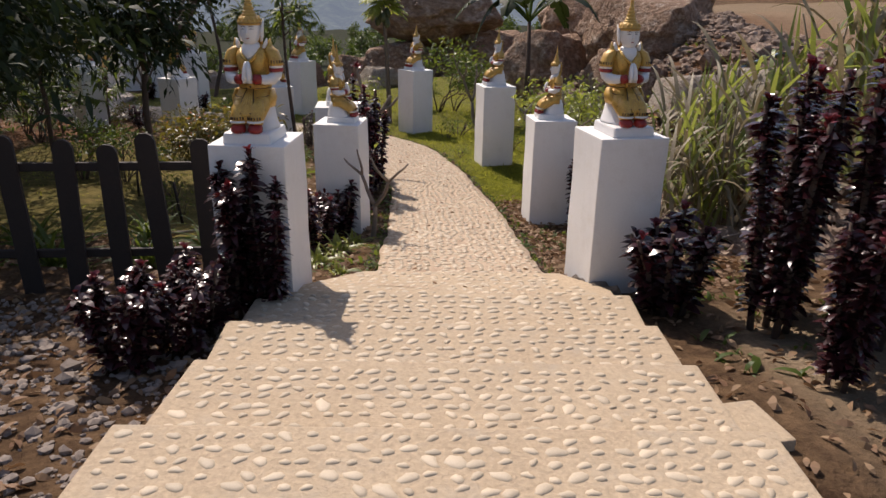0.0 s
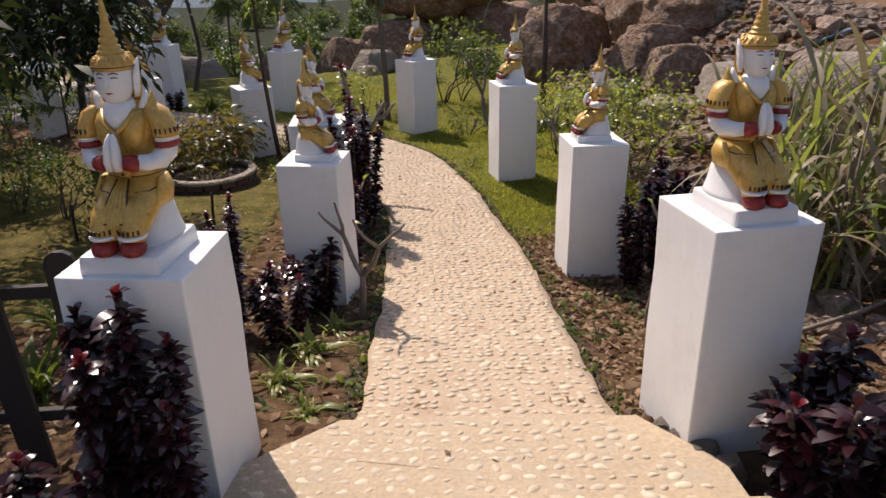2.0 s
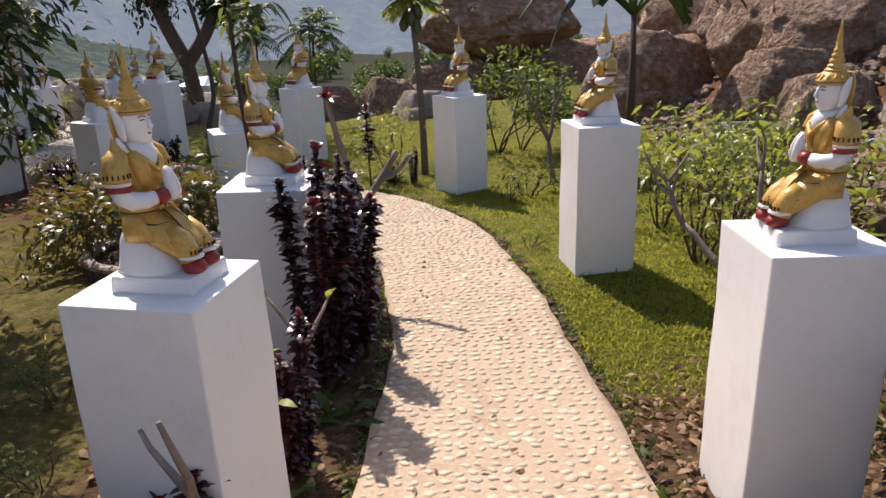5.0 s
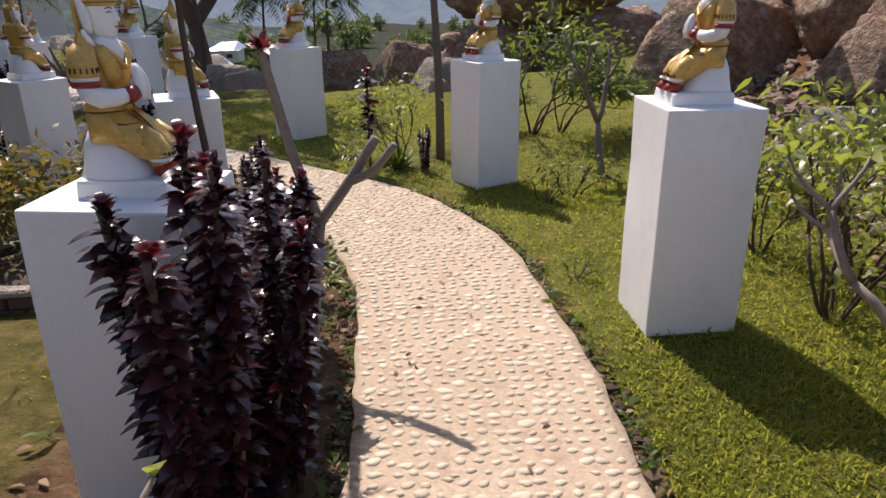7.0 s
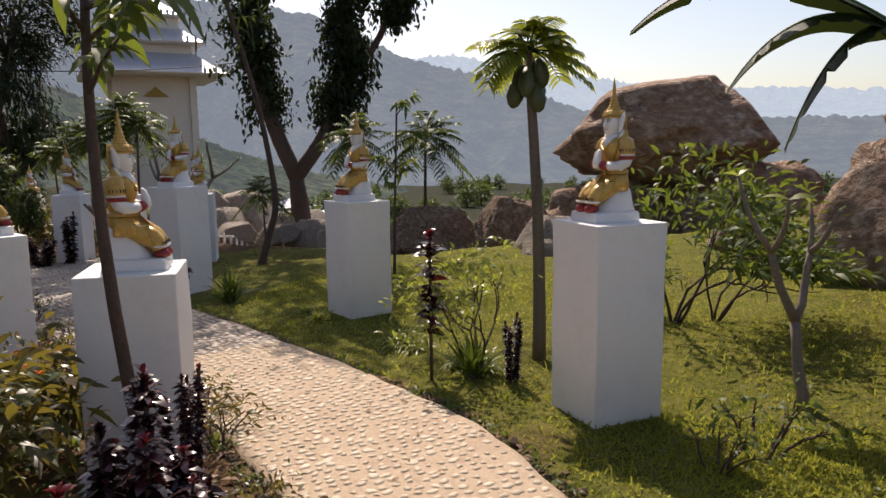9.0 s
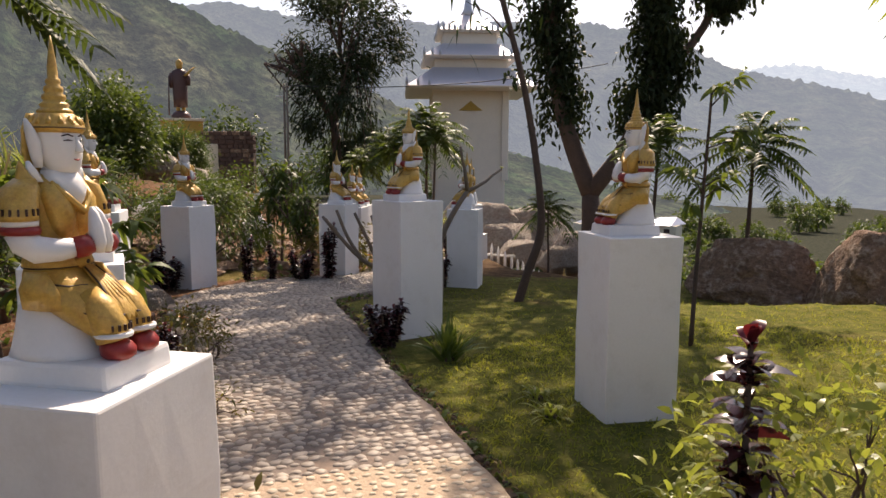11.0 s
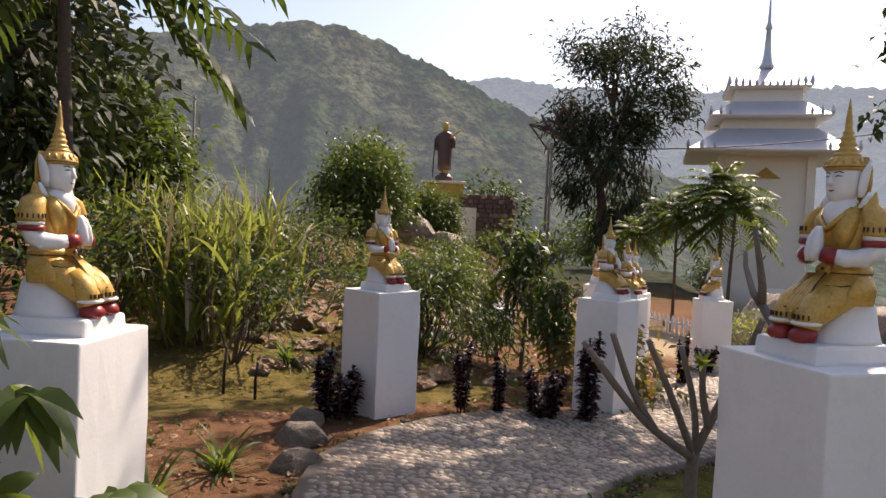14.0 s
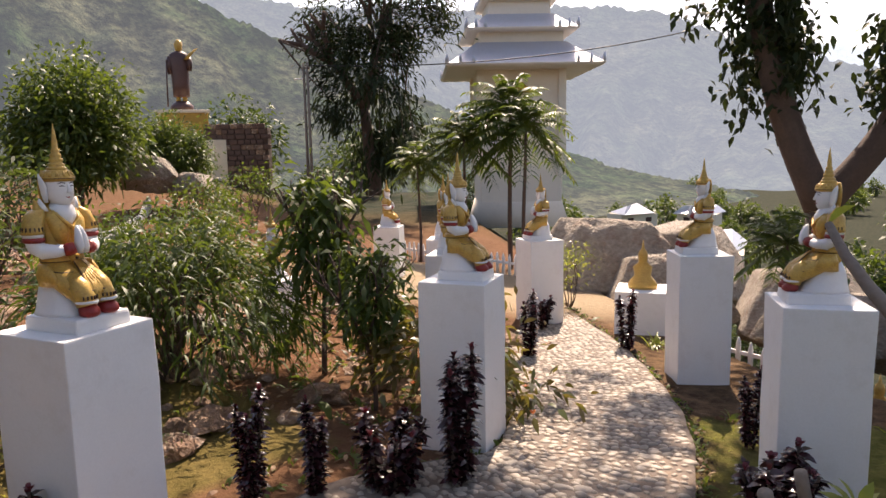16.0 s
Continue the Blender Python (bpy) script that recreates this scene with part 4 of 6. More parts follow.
def reeds(n, h, seed, green=0.7, spread=0.4, name="reed_clump", label="tall clump of arching green reed blades", width=0.042, sag=0.7):
    def make():
        r = np.random.default_rng(seed)
        root = tagged(new(name), label, "grass clump")
        S = Soup()
        for k in range(max(5, n // 22)):
            x, y = r.normal(0, spread * 0.5, 2)
            d = rand_dirs(r, 1, 62, 88)[0]
            top = h * r.uniform(0.5, 0.85)
            S.tube([(x, y, -0.05), (x + d[0] * top * 0.5, y + d[1] * top * 0.5, top * 0.5), (x + d[0] * top, y + d[1] * top, top)], [0.016, 0.013, 0.006], 6)
        part("cane", S.mesh("cane", M_DRYREED), None, root)
        for name2, m, k in (("blade", M_REED, int(n * green)), ("dry_blade", M_DRYREED, n - int(n * green))):
            D = rand_dirs(r, k, 48, 86)
            t = r.uniform(0.0, 0.6, k)
            P = np.stack([r.normal(0, spread * 0.5, k), r.normal(0, spread * 0.5, k), t * h * 0.8], 1)
            L = h * r.uniform(0.4, 0.75, k)
            V, F = leaves(P, D, L, width, r.uniform(0.15, sag, k), (0.8, 1, 0.95, 0.85, 0.7, 0.4, 0.05), 0.5, seed + 3, 0.25)
            part(name2, mesh_of(name2, V, F, m, smooth=True), None, root)
        return root
    return make


def feather_tree(seed, h, n, length, name="papaya_tree", label="slim tree with a crown of drooping feathered leaves", material=None, radius=0.05, bark=None, lo=-10, hi=55, fruit=False, leaflet=0.16, lean=(0, 0)):
    """A slim trunk with a head of long stalks carrying leaflets; fruit under the head if asked."""
    def make():
        r = np.random.default_rng(seed)
        root = tagged(new(name), label, "tree")
        S = Soup()
        pts = [(lean[0] * t * t, lean[1] * t * t + 0.03 * math.sin(5 * t), h * t - 0.05) for t in np.linspace(0, 1, 8)]
        S.tube(pts, np.linspace(radius * 1.25, radius * 0.75, 8), 9)
        part("trunk", S.mesh("trunk", bark or M_GREYBARK), None, root)
        head = np.array(pts[-1])
        St, P, D, L = Soup(), [], [], []
        for d in rand_dirs(r, n, lo, hi):
            l = length * r.uniform(0.75, 1.15)
            t = np.linspace(0, 1, 7)
            C = head + d * (l * t)[:, None]
            C[:, 2] -= 0.45 * l * t**2
            St.tube(C, np.linspace(0.010, 0.003, 7), 5)
            side = unit(np.cross(d, [0, 0, 1.0]))
            for u in np.linspace(0.3, 1.0, 11):
                c = head + d * l * u - np.array([0, 0, 0.45 * l * u * u])
                for s in (-1, 1):
                    P.append(c)
                    D.append(unit(d * 0.55 + s * side + np.array([0, 0, -0.25])))
                    L.append(leaflet * (1.15 - 0.5 * abs(u - 0.6)))
        part("leaf_stalk", St.mesh("leaf_stalk", M_GREEN), None, root)
        V, F = leaves(np.array(P), np.array(D), np.array(L), np.array(L) * 0.24, 0.4, (0.4, 1.0, 0.7, 0.05), 0.4, seed)
        part("crown", mesh_of("crown", V, F, material or M_GREEN, smooth=True), None, root)
        if fruit:
            for k in range(6):
                a = k * 2.4
                bm = bmesh.new()
                loft(bm, [(0, 0, -0.13, 0.012, 0.012), (0, 0, -0.11, 0.04, 0.04), (0, 0, -0.05, 0.066, 0.066), (0, 0, 0.03, 0.055, 0.055), (0, 0, 0.085, 0.022, 0.022)], 10)
                bmesh.ops.transform(bm, matrix=pose(head[0] + 0.085 * math.cos(a), head[1] + 0.085 * math.sin(a), head[2] - 0.14 - 0.035 * k, 12 * math.sin(a), -12 * math.cos(a), 0), verts=bm.verts)
                part("fruit", bm, M_PAPAYA, root)
        return root
    return make


def sapling(seed, h, nleaf, label="slim sapling with long drooping leaves", leaf_len=0.2, material=None, lo=0.62, bare=True, name="sapling_tree", rad=0.022, reach=0.45):
    def make():
        r = np.random.default_rng(seed)
        root = tagged(new(name), label, "tree")
        S = Soup()
        pts = [(0.05 * math.sin(2 * t) * h, 0.03 * math.sin(3 * t) * h, h * t - 0.05) for t in np.linspace(0, 1, 9)]
        S.tube(pts, np.linspace(rad, rad * 0.5, 9), 8)
        P, D = [], []
        for k in range(9):
            t = r.uniform(lo, 1.0)
            d = rand_dirs(r, 1, 5, 50)[0]
            b = np.array([0.05 * math.sin(2 * t) * h, 0.03 * math.sin(3 * t) * h, h * t])
            l = reach * r.uniform(0.6, 1.2)
            S.tube([b, b + d * l * 0.5, b + d * l + np.array([0, 0, -0.05])], [rad * 0.35, rad * 0.25, rad * 0.12], 5)
            m = nleaf // 9
            u = r.uniform(0.35, 1.05, m)
            P.append(b + d * (l * u)[:, None])
            D.append(unit(d + 1.1 * r.normal(0, 1, (m, 3)) * np.array([1, 1, 0.4]) - np.array([0, 0, 0.35])))
        part("trunk", S.mesh("trunk", M_BARK), None, root)
        P, D = np.vstack(P), np.vstack(D)
        L = leaf_len * r.uniform(0.6, 1.15, len(P))
        V, F = leaves(P, D, L, L * 0.30, 0.55, (0.12, 0.8, 1.0, 0.7, 0.04), 0.6, seed, 0.25)
        part("foliage", mesh_of("foliage", V, F, material or M_GREEN, smooth=True), None, root)
        return root
    return make


def boulder(seed, material, label="weathered brown boulder resting on the garden bank", name="boulder", rough=0.30):
    def make():
        bm = bmesh.new()
        bmesh.ops.create_icosphere(bm, subdivisions=5, radius=1.0)
        o = Vector((seed * 3.1, seed * 1.7, seed))
        for v in bm.verts:
            p = v.co.copy()
            c = noise.cell_vector(p * 1.15 + o)
            k = 1 + rough * noise.fractal(p * 1.1 + o, 1.0, 2.0, 4) + 0.10 * (c.x - 0.5) + 0.11 * noise.ridged_multi_fractal(p * 1.6 + o, 0.9, 2.1, 5, 1.0, 2.0) - 0.1 + 0.045 * noise.noise(p * 6 + o) - 0.05 * abs(noise.noise(p * 2.6 + o * 2))
            q = p * k
            # flattened facets
            for nn in ((0.8, 0.3, 0.5), (-0.6, 0.7, 0.3), (0.1, -0.9, 0.4), (-0.8, -0.4, 0.35), (0.1, 0.2, 1.0)):
                nv = Vector(nn).normalized()
                over = q.dot(nv) - 0.74
                if over > 0:
                    q -= nv * over * 0.85
            v.co = q
        for f in bm.faces:
            f.smooth = True
        return tagged(part(name, bm, material, None), label, "rock")
    return make


CORD = {"tall": cordyline(1.0, 780, 0.24, 11, 3, leaf_len=0.098), "tall2": cordyline(1.0, 720, 0.19, 12, 3, leaf_len=0.095), "bush": cordyline(0.55, 640, 0.36, 13, 6, leaf_len=0.10),
        "ball": cordyline(0.5, 600, 0.34, 14, 8, leaf_len=0.10, lo=0.08), "near": cordyline(1.0, 1200, 0.26, 16, 4, leaf_len=0.072), "slim": cordyline(1.0, 90, 0.02, 15, 1, leaf_len=0.13, lo=0.3)}
# kind, x, y, size, turn
for kind, x, y, s, rz in [
    ("tall", -1.20, 4.05, 1.08, 0), ("tall2", -0.98, 3.98, 0.9, 50), ("ball", -1.35, 3.78, 1.0, 80), ("bush", -1.55, 3.25, 0.95, 20), ("bush", -1.38, 3.50, 0.9, 140),
    ("ball", 1.45, 4.22, 1.35, 10), ("near", 1.95, 3.85, 1.6, 40), ("near", 2.4, 3.7, 1.7, 80), ("near", 2.15, 4.25, 1.55, 20), ("near", 2.75, 4.1, 1.6, 120), ("tall2", 1.95, 3.1, 1.05, 10), ("near", 3.1, 3.7, 1.5, 300), ("tall", 2.6, 3.2, 1.3, 33),
    ("ball", -0.96, 6.58, 1.1, 0), ("near", -1.46, 6.2, 0.98, 30), ("bush", -1.08, 6.02, 0.9, 70), ("bush", -1.65, 5.75, 0.9, 110), ("bush", -1.30, 5.30, 0.8, 200),
    ("tall2", -0.83, 7.55, 0.80, 10), ("bush", -1.0, 7.75, 0.7, 10), ("near", -0.90, 8.42, 1.38, 60), ("near", -0.84, 8.80, 1.25, 130), ("near", -1.0, 9.2, 1.1, 210), ("tall2", -1.05, 9.6, 1.0, 10), ("tall", -1.14, 9.95, 0.85, 90), ("bush", -0.95, 8.75, 0.9, 300),
    ("tall2", 1.40, 6.95, 0.9, 10), ("tall", 1.68, 7.25, 1.05, 90), ("tall2", 1.95, 7.3, 0.9, 150),
    ("near", -2.2, 11.83, 0.66, 0), ("tall", -1.42, 10.30, 0.85, 40), ("tall2", -1.7, 10.95, 0.9, 80), ("bush", -1.55, 10.6, 0.9, 10), ("bush", -1.85, 11.3, 0.8, 60),
    ("slim", -1.67, 13.76, 1.05, 0), ("near", -1.12, 13.84, 0.5, 40), ("ball", -5.18, 15.57, 0.85, 0), ("bush", -5.7, 13.6, 0.85, 30), ("bush", -6.0, 14.05, 0.6, 90),
    ("tall", -9.82, 15.87, 0.72, 20), ("ball", -9.95, 16.1, 0.9, 80), ("tall", -9.22, 18.21, 0.90, 10), ("tall2", -9.92, 17.27, 0.72, 60), ("tall2", -9.72, 17.55, 0.62, 160), ("ball", -9.45, 17.9, 1.0, 160),
    ("tall2", -8.2, 20.0, 0.6, 0), ("tall", -10.22, 22.0, 0.7, 60), ("ball", -11.6, 22.35, 0.85, 0), ("ball", -7.65, 18.9, 1.0, 30), ("tall", -11.1, 20.25, 0.8, 30), ("tall2", -10.8, 21.05, 0.75, 80)]:
    plant("cord_" + kind, CORD[kind], x, y, gz(x, y) - 0.01, rz, s)

SPIDER = tuft(42, 0.38, 0.022, M_YGREEN, 21)
for x, y, s in [(-3.25, 15.12, 0.9), (-2.2, 14.55, 1.15), (-2.05, 14.45, 0.8), (-1.55, 14.1, 1.0), (-0.85, 5.75, 1.2), (-0.95, 5.35, 1.0), (-0.75, 6.15, 0.9), (-0.72, 4.95, 0.7), (-3.6, 12.75, 1.3), (-3.15, 11.55, 1.1), (-1.4, 14.1, 1.1), (-2.35, 11.25, 0.9), (-2.2, 10.9, 1.2), (-1.2, 10.7, 0.6), (-1.35, 11.05, 0.6), (-10.1, 22.45, 1.1), (-3.5, 15.35, 0.8), (-2.45, 11.5, 1.1), (-7.3, 20.45, 0.9)]:
    plant("spider", SPIDER, x, y, gz(x, y), 77 * x, s)
YUCCA = tuft(46, 0.55, 0.035, M_GREEN, 22, 0.35, "spiky yucca with stiff pale green blades", 35, 88, "yucca_plant")
for x, y, s in [(-4.55, 15.65, 1.0), (-1.42, 13.92, 0.9)]:
    plant("yucca", YUCCA, x, y, gz(x, y), 40 * x, s)
TUFT = tuft(40, 0.8, 0.03, M_GREEN, 23, 0.6, "arching clump of dark green grassy leaves", 25, 80, "grass_clump", "grass clump")
for x, y, s in [(-2.3, 5.3, 1.0), (-2.9, 5.1, 1.1), (-3.4, 5.6, 1.1), (-2.0, 5.9, 0.9), (-2.7, 6.3, 0.8), (-4.0, 5.2, 1.2), (-4.6, 6.0, 1.2), (-12.0, 16.15, 0.9), (-13.0, 14.35, 1.1), (-7.5, 13.65, 0.7), (-8.3, 14.35, 0.8), (-8.8, 14.85, 0.8)]:
    plant("tuft", TUFT, x, y, gz(x, y), 50 * x, s)

# frangipani
for k, (x, y, h, depth, wide, lean, leafy, split) in enumerate([
    (-0.62, 6.42, 0.95, 2, 0.7, (0.18, 0.0), 0, 2), (1.32, 6.1, 1.0, 2, 0.9, (-0.1, 0.0), 1, 2), (-0.92, 7.65, 0.85, 2, 0.8, (0.0, -0.1), 1, 2),
    (1.42, 9.1, 1.15, 3, 0.8, (0.12, 0.1), 6, 2), 
    (0.66, 13.78, 1.35, 2, 0.7, (0.0, 0), 2, 2), (-6.45, 17.6, 1.75, 2, 0.8, (0, 0), 2, 2)]):
    label = "grey-barked frangipani with stubby forked branches" + (" and few leaves" if leafy else ", leafless")
    plant(f"frangi{k}", frangipani(40 + k, h, depth, wide, split, leafy, lean, label=label), x, y, gz(x, y), 30 * k)



def limbed_frangipani(x, y, limbs, tufts, material, label):
    """limbs: points and radius at each end; tufts: where young leaves sit."""
    root = tagged(new("frangipani_tree"), label, "tree", "frangipani trees")
    S = Soup()
    for pts, r0, r1 in limbs:
        S.tube(spline(pts, 5), np.linspace(r0, r1, (len(pts) - 1) * 5 + 1), 9)
    part("trunk", S.mesh("trunk", M_GREYBARK), None, root)
    r = np.random.default_rng(47)
    P = np.repeat(np.array(tufts, float), 16, 0)
    V, F = leaves(P, rand_dirs(r, len(P), 10, 75), 0.12 * r.uniform(0.6, 1.2, len(P)), 0.03, 0.35, (0.2, 0.8, 1.0, 0.7, 0.05), 0.4, 47, 0.2)
    part("foliage", mesh_of("foliage", V, F, material, smooth=True), None, root)
    root.matrix_basis = pose(x, y, gz(x, y))
    return root


limbed_frangipani(-0.98, 9.62, [([(0, 0, -0.05), (0.02, 0.05, 0.35), (0.05, 0.13, 0.72)], 0.036, 0.03), ([(0.05, 0.13, 0.70), (0.18, 0.2, 0.88), (0.30, 0.24, 1.07)], 0.027, 0.022),
                                ([(0.17, 0.2, 0.87), (0.30, 0.17, 0.94), (0.40, 0.16, 1.06)], 0.021, 0.017), ([(0.05, 0.13, 0.70), (-0.04, 0.12, 1.0), (-0.11, 0.13, 1.28), (-0.15, 0.13, 1.46)], 0.027, 0.018)],
                  [(-0.15, 0.13, 1.45)], M_CORDTIP, "bare forked frangipani with a red tuft of young leaves")
limbed_frangipani(-7.06, 17.27, [([(0, 0, -0.05), (-0.01, 0.0, 0.2), (0, 0, 0.42)], 0.042, 0.036), ([(0, 0, 0.36), (-0.03, -0.38, 0.62), (-0.07, -0.76, 1.03)], 0.028, 0.018), ([(-0.02, -0.3, 0.56), (-0.04, -0.48, 0.82), (-0.05, -0.62, 1.12)], 0.023, 0.017),
                                 ([(0, 0, 0.38), (0.18, 0, 0.75), (0.35, -0.05, 1.0), (0.5, -0.1, 1.26)], 0.026, 0.017), ([(0.3, -0.03, 0.92), (0.42, 0.12, 1.05), (0.5, 0.28, 1.2)], 0.024, 0.018), ([(0, 0, 0.38), (0, -0.2, 0.74), (0, -0.4, 1.08)], 0.024, 0.017),
                                 ([(0.02, 0, 0.42), (0.03, -0.06, 0.72), (0, -0.15, 1.04)], 0.022, 0.016), ([(0.1, 0, 0.58), (0.1, -0.06, 0.76), (0.12, -0.1, 0.95)], 0.024, 0.018), ([(-0.05, -0.56, 0.80), (-0.14, -0.62, 0.92), (-0.2, -0.7, 1.05)], 0.02, 0.016)],
                  [(0.12, -0.1, 0.94)], M_YGREEN, "leafless frangipani with thick spreading grey limbs")

# shrubs
SHRUB_Y = shrub(51, 1.0, 0.9, 620, M_YGREEN, 0.085, 6, label="yellow-green leafy lawn shrub")
SHRUB_G = shrub(52, 1.0, 0.9, 700, M_MIDGREEN, 0.10, 6, label="green leafy garden shrub")
SHRUB_D = shrub(53, 1.3, 1.0, 900, M_DKGREEN, 0.10, 7, label="dark green leafy shrub")
SHRUB_C = shrub(54, 0.8, 0.9, 950, M_CROTON, 0.13, 7, label="croton shrub with green and reddish leaves", ratio=0.3, flowers=M_ORANGE, nflower=28)
BAMB = shrub(55, 1.5, 1.4, 4600, M_MIDGREEN, 0.17, 14, "bamboo_shrub", "dense arching bamboo-like shrub", 0.16, 0.04, 0.6)
LOWS = shrub(56, 0.35, 0.4, 150, M_GREEN, 0.055, 5, label="small low green shrub")
PURP = shrub(57, 0.35, 0.45, 240, M_CROTON, 0.06, 7, label="low spreading shrub with reddish leaves", ratio=0.28)
for key, fn, rows in [("sy", SHRUB_Y, [(1.65, 10.55, 1.05), (2.05, 11.2, 1.0), (1.55, 11.6, 0.8), (1.7, 9.7, 0.9), (2.3, 10.3, 1.1), (-1.45, 14.05, 0.8), (-12.3, 24.05, 0.8)]),
                      ("sg", SHRUB_G, [(-18.4, 22.15, 1.2), (-21.9, 23.15, 1.4), (-4.2, 9.3, 0.7), (-5.0, 9.8, 0.8), (-23.4, 25.65, 1.5), (-17.9, 19.15, 1.1)]),
                      ("sd", SHRUB_D, [(-13.6, 14.3, 1.4), (-12.6, 13.7, 1.2), (-12.1, 15.55, 0.9), (-7.0, 12.35, 0.8), (-7.8, 12.05, 1.1), (-8.9, 12.55, 1.1), (-7.6, 13.05, 0.8), (-14.4, 16.55, 1.1), (-16.0, 17.15, 1.2), (-8.6, 13.35, 0.7), (-18.4, 18.15, 1.4)]),
                      ("sc", SHRUB_C, [(-3.25, 11.5, 1.0), (-3.75, 11.0, 0.9), (-4.0, 11.55, 0.9), (-10.4, 19.45, 1.1), (-6.3, 14.4, 0.45), (-3.4, 12.3, 0.7)]),
                      ("sb", BAMB, [(-12.15, 17.9, 0.85), (-12.9, 18.25, 0.8)]),
                      ("sl", LOWS, [(0.35, 13.0, 1.1), (0.12, 12.75, 0.8), (0.9, 12.2, 0.9), (1.15, 11.5, 0.9), (0.3, 10.9, 0.5), (-2.4, 8.2, 0.8), (-2.9, 7.6, 0.7), (1.35, 5.6, 0.7), (1.75, 5.2, 0.8), (1.6, 6.0, 0.7), (1.55, 4.75, 0.7), (-3.3, 8.6, 0.8), (-1.95, 7.4, 0.6), (-11.4, 16.35, 0.7), (-11.0, 17.15, 0.6)]),
                      ("sp", PURP, [(-2.74, 12.6, 0.9), (-2.98, 12.74, 0.9), (-2.42, 12.38, 0.8), (-5.8, 14.3, 0.7), (-7.0, 14.8, 0.6), (-4.7, 13.65, 0.7), (-1.7, 11.6, 0.8)])]:
    for x, y, s in rows:
        plant(key, fn, x, y, gz(x, y), 63 * x, s)

# lawn bushes with grey stems and long leaves
LAWNTREE = shrub(58, 1.6, 1.4, 1000, M_GREEN, 0.17, 4, "lawn_tree", "open many-stemmed small tree with long green leaves", 0.24, 0.5)
for x, y, s in [(-0.05, 15.75, 0.84), (0.3, 15.95, 0.68), (-0.6, 16.3, 0.5)]:
    plant("lawntree", LAWNTREE, x, y, gz(x, y), 63 * x, s)

# trees
plant("papaya", feather_tree(61, 2.35, 24, 0.42, "papaya_tree", "papaya tree with green fruit under its leafy head", M_YGREEN, 0.042, M_PAPTRUNK, -15, 65, True, 0.14, (-0.1, 0.05)), -1.05, 14.5, gz(-1.05, 14.5))
for x, y, h, s in [(-9.15, 13.9, 3.5, 1.0)]:
    plant("palmy", feather_tree(62, h, 14, 1.15, "palm_tree", "slim palm-like tree with drooping feathered leaves", M_DKGREEN, 0.045, M_BARK, -25, 40, False, 0.28), x, y, gz(x, y))
FEATH = feather_tree(63, 2.7, 40, 0.95, "feathery_tree", "small feathery-leaved garden tree", M_MIDGREEN, 0.035, M_BARK, -30, 80, False, 0.2)
for x, y, s in [(-15.7, 27.5, 1.15), (-17.1, 27.15, 1.1), (-16.4, 27.9, 1.35), (-17.9, 26.5, 0.85), (-5.8, 21.75, 0.8), (-4.6, 22.35, 0.9), (-9.3, 24.15, 0.7)]:
    plant("feath", FEATH, x, y, gz(x, y), 40 * x, s)
SAPL = sapling(64, 2.5, 130, "slim brown-stemmed sapling with long drooping green leaves", 0.2, rad=0.034)
plant("sapl", SAPL, -2.40, 11.85, gz(-2.40, 11.85), 200, 1.0)
plant("sapl2", sapling(65, 1.15, 190, "young sapling with long drooping leaves before a pedestal", 0.21, M_GREEN, 0.4, reach=0.6), -6.38, 13.72, gz(-6.38, 13.72), 60, 0.95)
plant("sapl2", None, -7.07, 13.3, gz(-7.07, 13.3), 200, 1.0)
plant("sapl3", sapling(66, 2.2, 130, "slim sapling with glossy light green leaves", 0.16, M_GREEN, 0.5, reach=0.35), -3.35, 17.4, gz(-3.35, 17.4), 60, 1.0)
plant("roundtree", crown_tree(71, 4.0, (2.55, 1.55, 1.45), M_MIDGREEN, M_BARK, label="dense round-crowned dark green tree", leaf_len=0.24, clumps=420, per=34, radius=0.10, clump_r=0.55, trunk_frac=0.35, gaps=0.3, ratio=0.36), -25.5, 21.95, 0.1, 0, 0.9)
plant("bedtree", crown_tree(79, 2.1, (1.4, 0.30, 0.55), M_MIDGREEN, M_BARK, "bed_tree", "small slender tree with dark drooping leaves", leaf_len=0.17, clumps=36, per=22, radius=0.03, clump_r=0.24, trunk_frac=0.42, ratio=0.34, droop=0.6, gaps=0.2, hang=0.3), -11.75, 19.15, gz(-11.75, 19.15))
plant("bedtree", None, -10.75, 18.9, gz(-10.75, 18.9), 130, 0.72)
plant("roundtree", None, -27.0, 25.15, 0.1, 80, 0.6)
plant("roundtree", None, -21.0, 14.65, 0.4, 150, 0.9)
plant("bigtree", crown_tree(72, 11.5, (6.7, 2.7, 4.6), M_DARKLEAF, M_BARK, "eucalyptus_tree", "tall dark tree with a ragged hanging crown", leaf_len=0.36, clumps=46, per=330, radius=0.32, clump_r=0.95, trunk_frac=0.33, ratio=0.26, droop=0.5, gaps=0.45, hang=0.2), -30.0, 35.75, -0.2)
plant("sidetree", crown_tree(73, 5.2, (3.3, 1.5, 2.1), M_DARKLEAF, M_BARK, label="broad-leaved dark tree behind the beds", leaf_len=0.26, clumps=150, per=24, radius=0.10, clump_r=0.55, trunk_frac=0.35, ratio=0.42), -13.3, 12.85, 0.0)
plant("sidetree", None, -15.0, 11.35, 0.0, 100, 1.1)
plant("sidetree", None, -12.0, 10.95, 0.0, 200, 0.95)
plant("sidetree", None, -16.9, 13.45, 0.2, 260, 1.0)
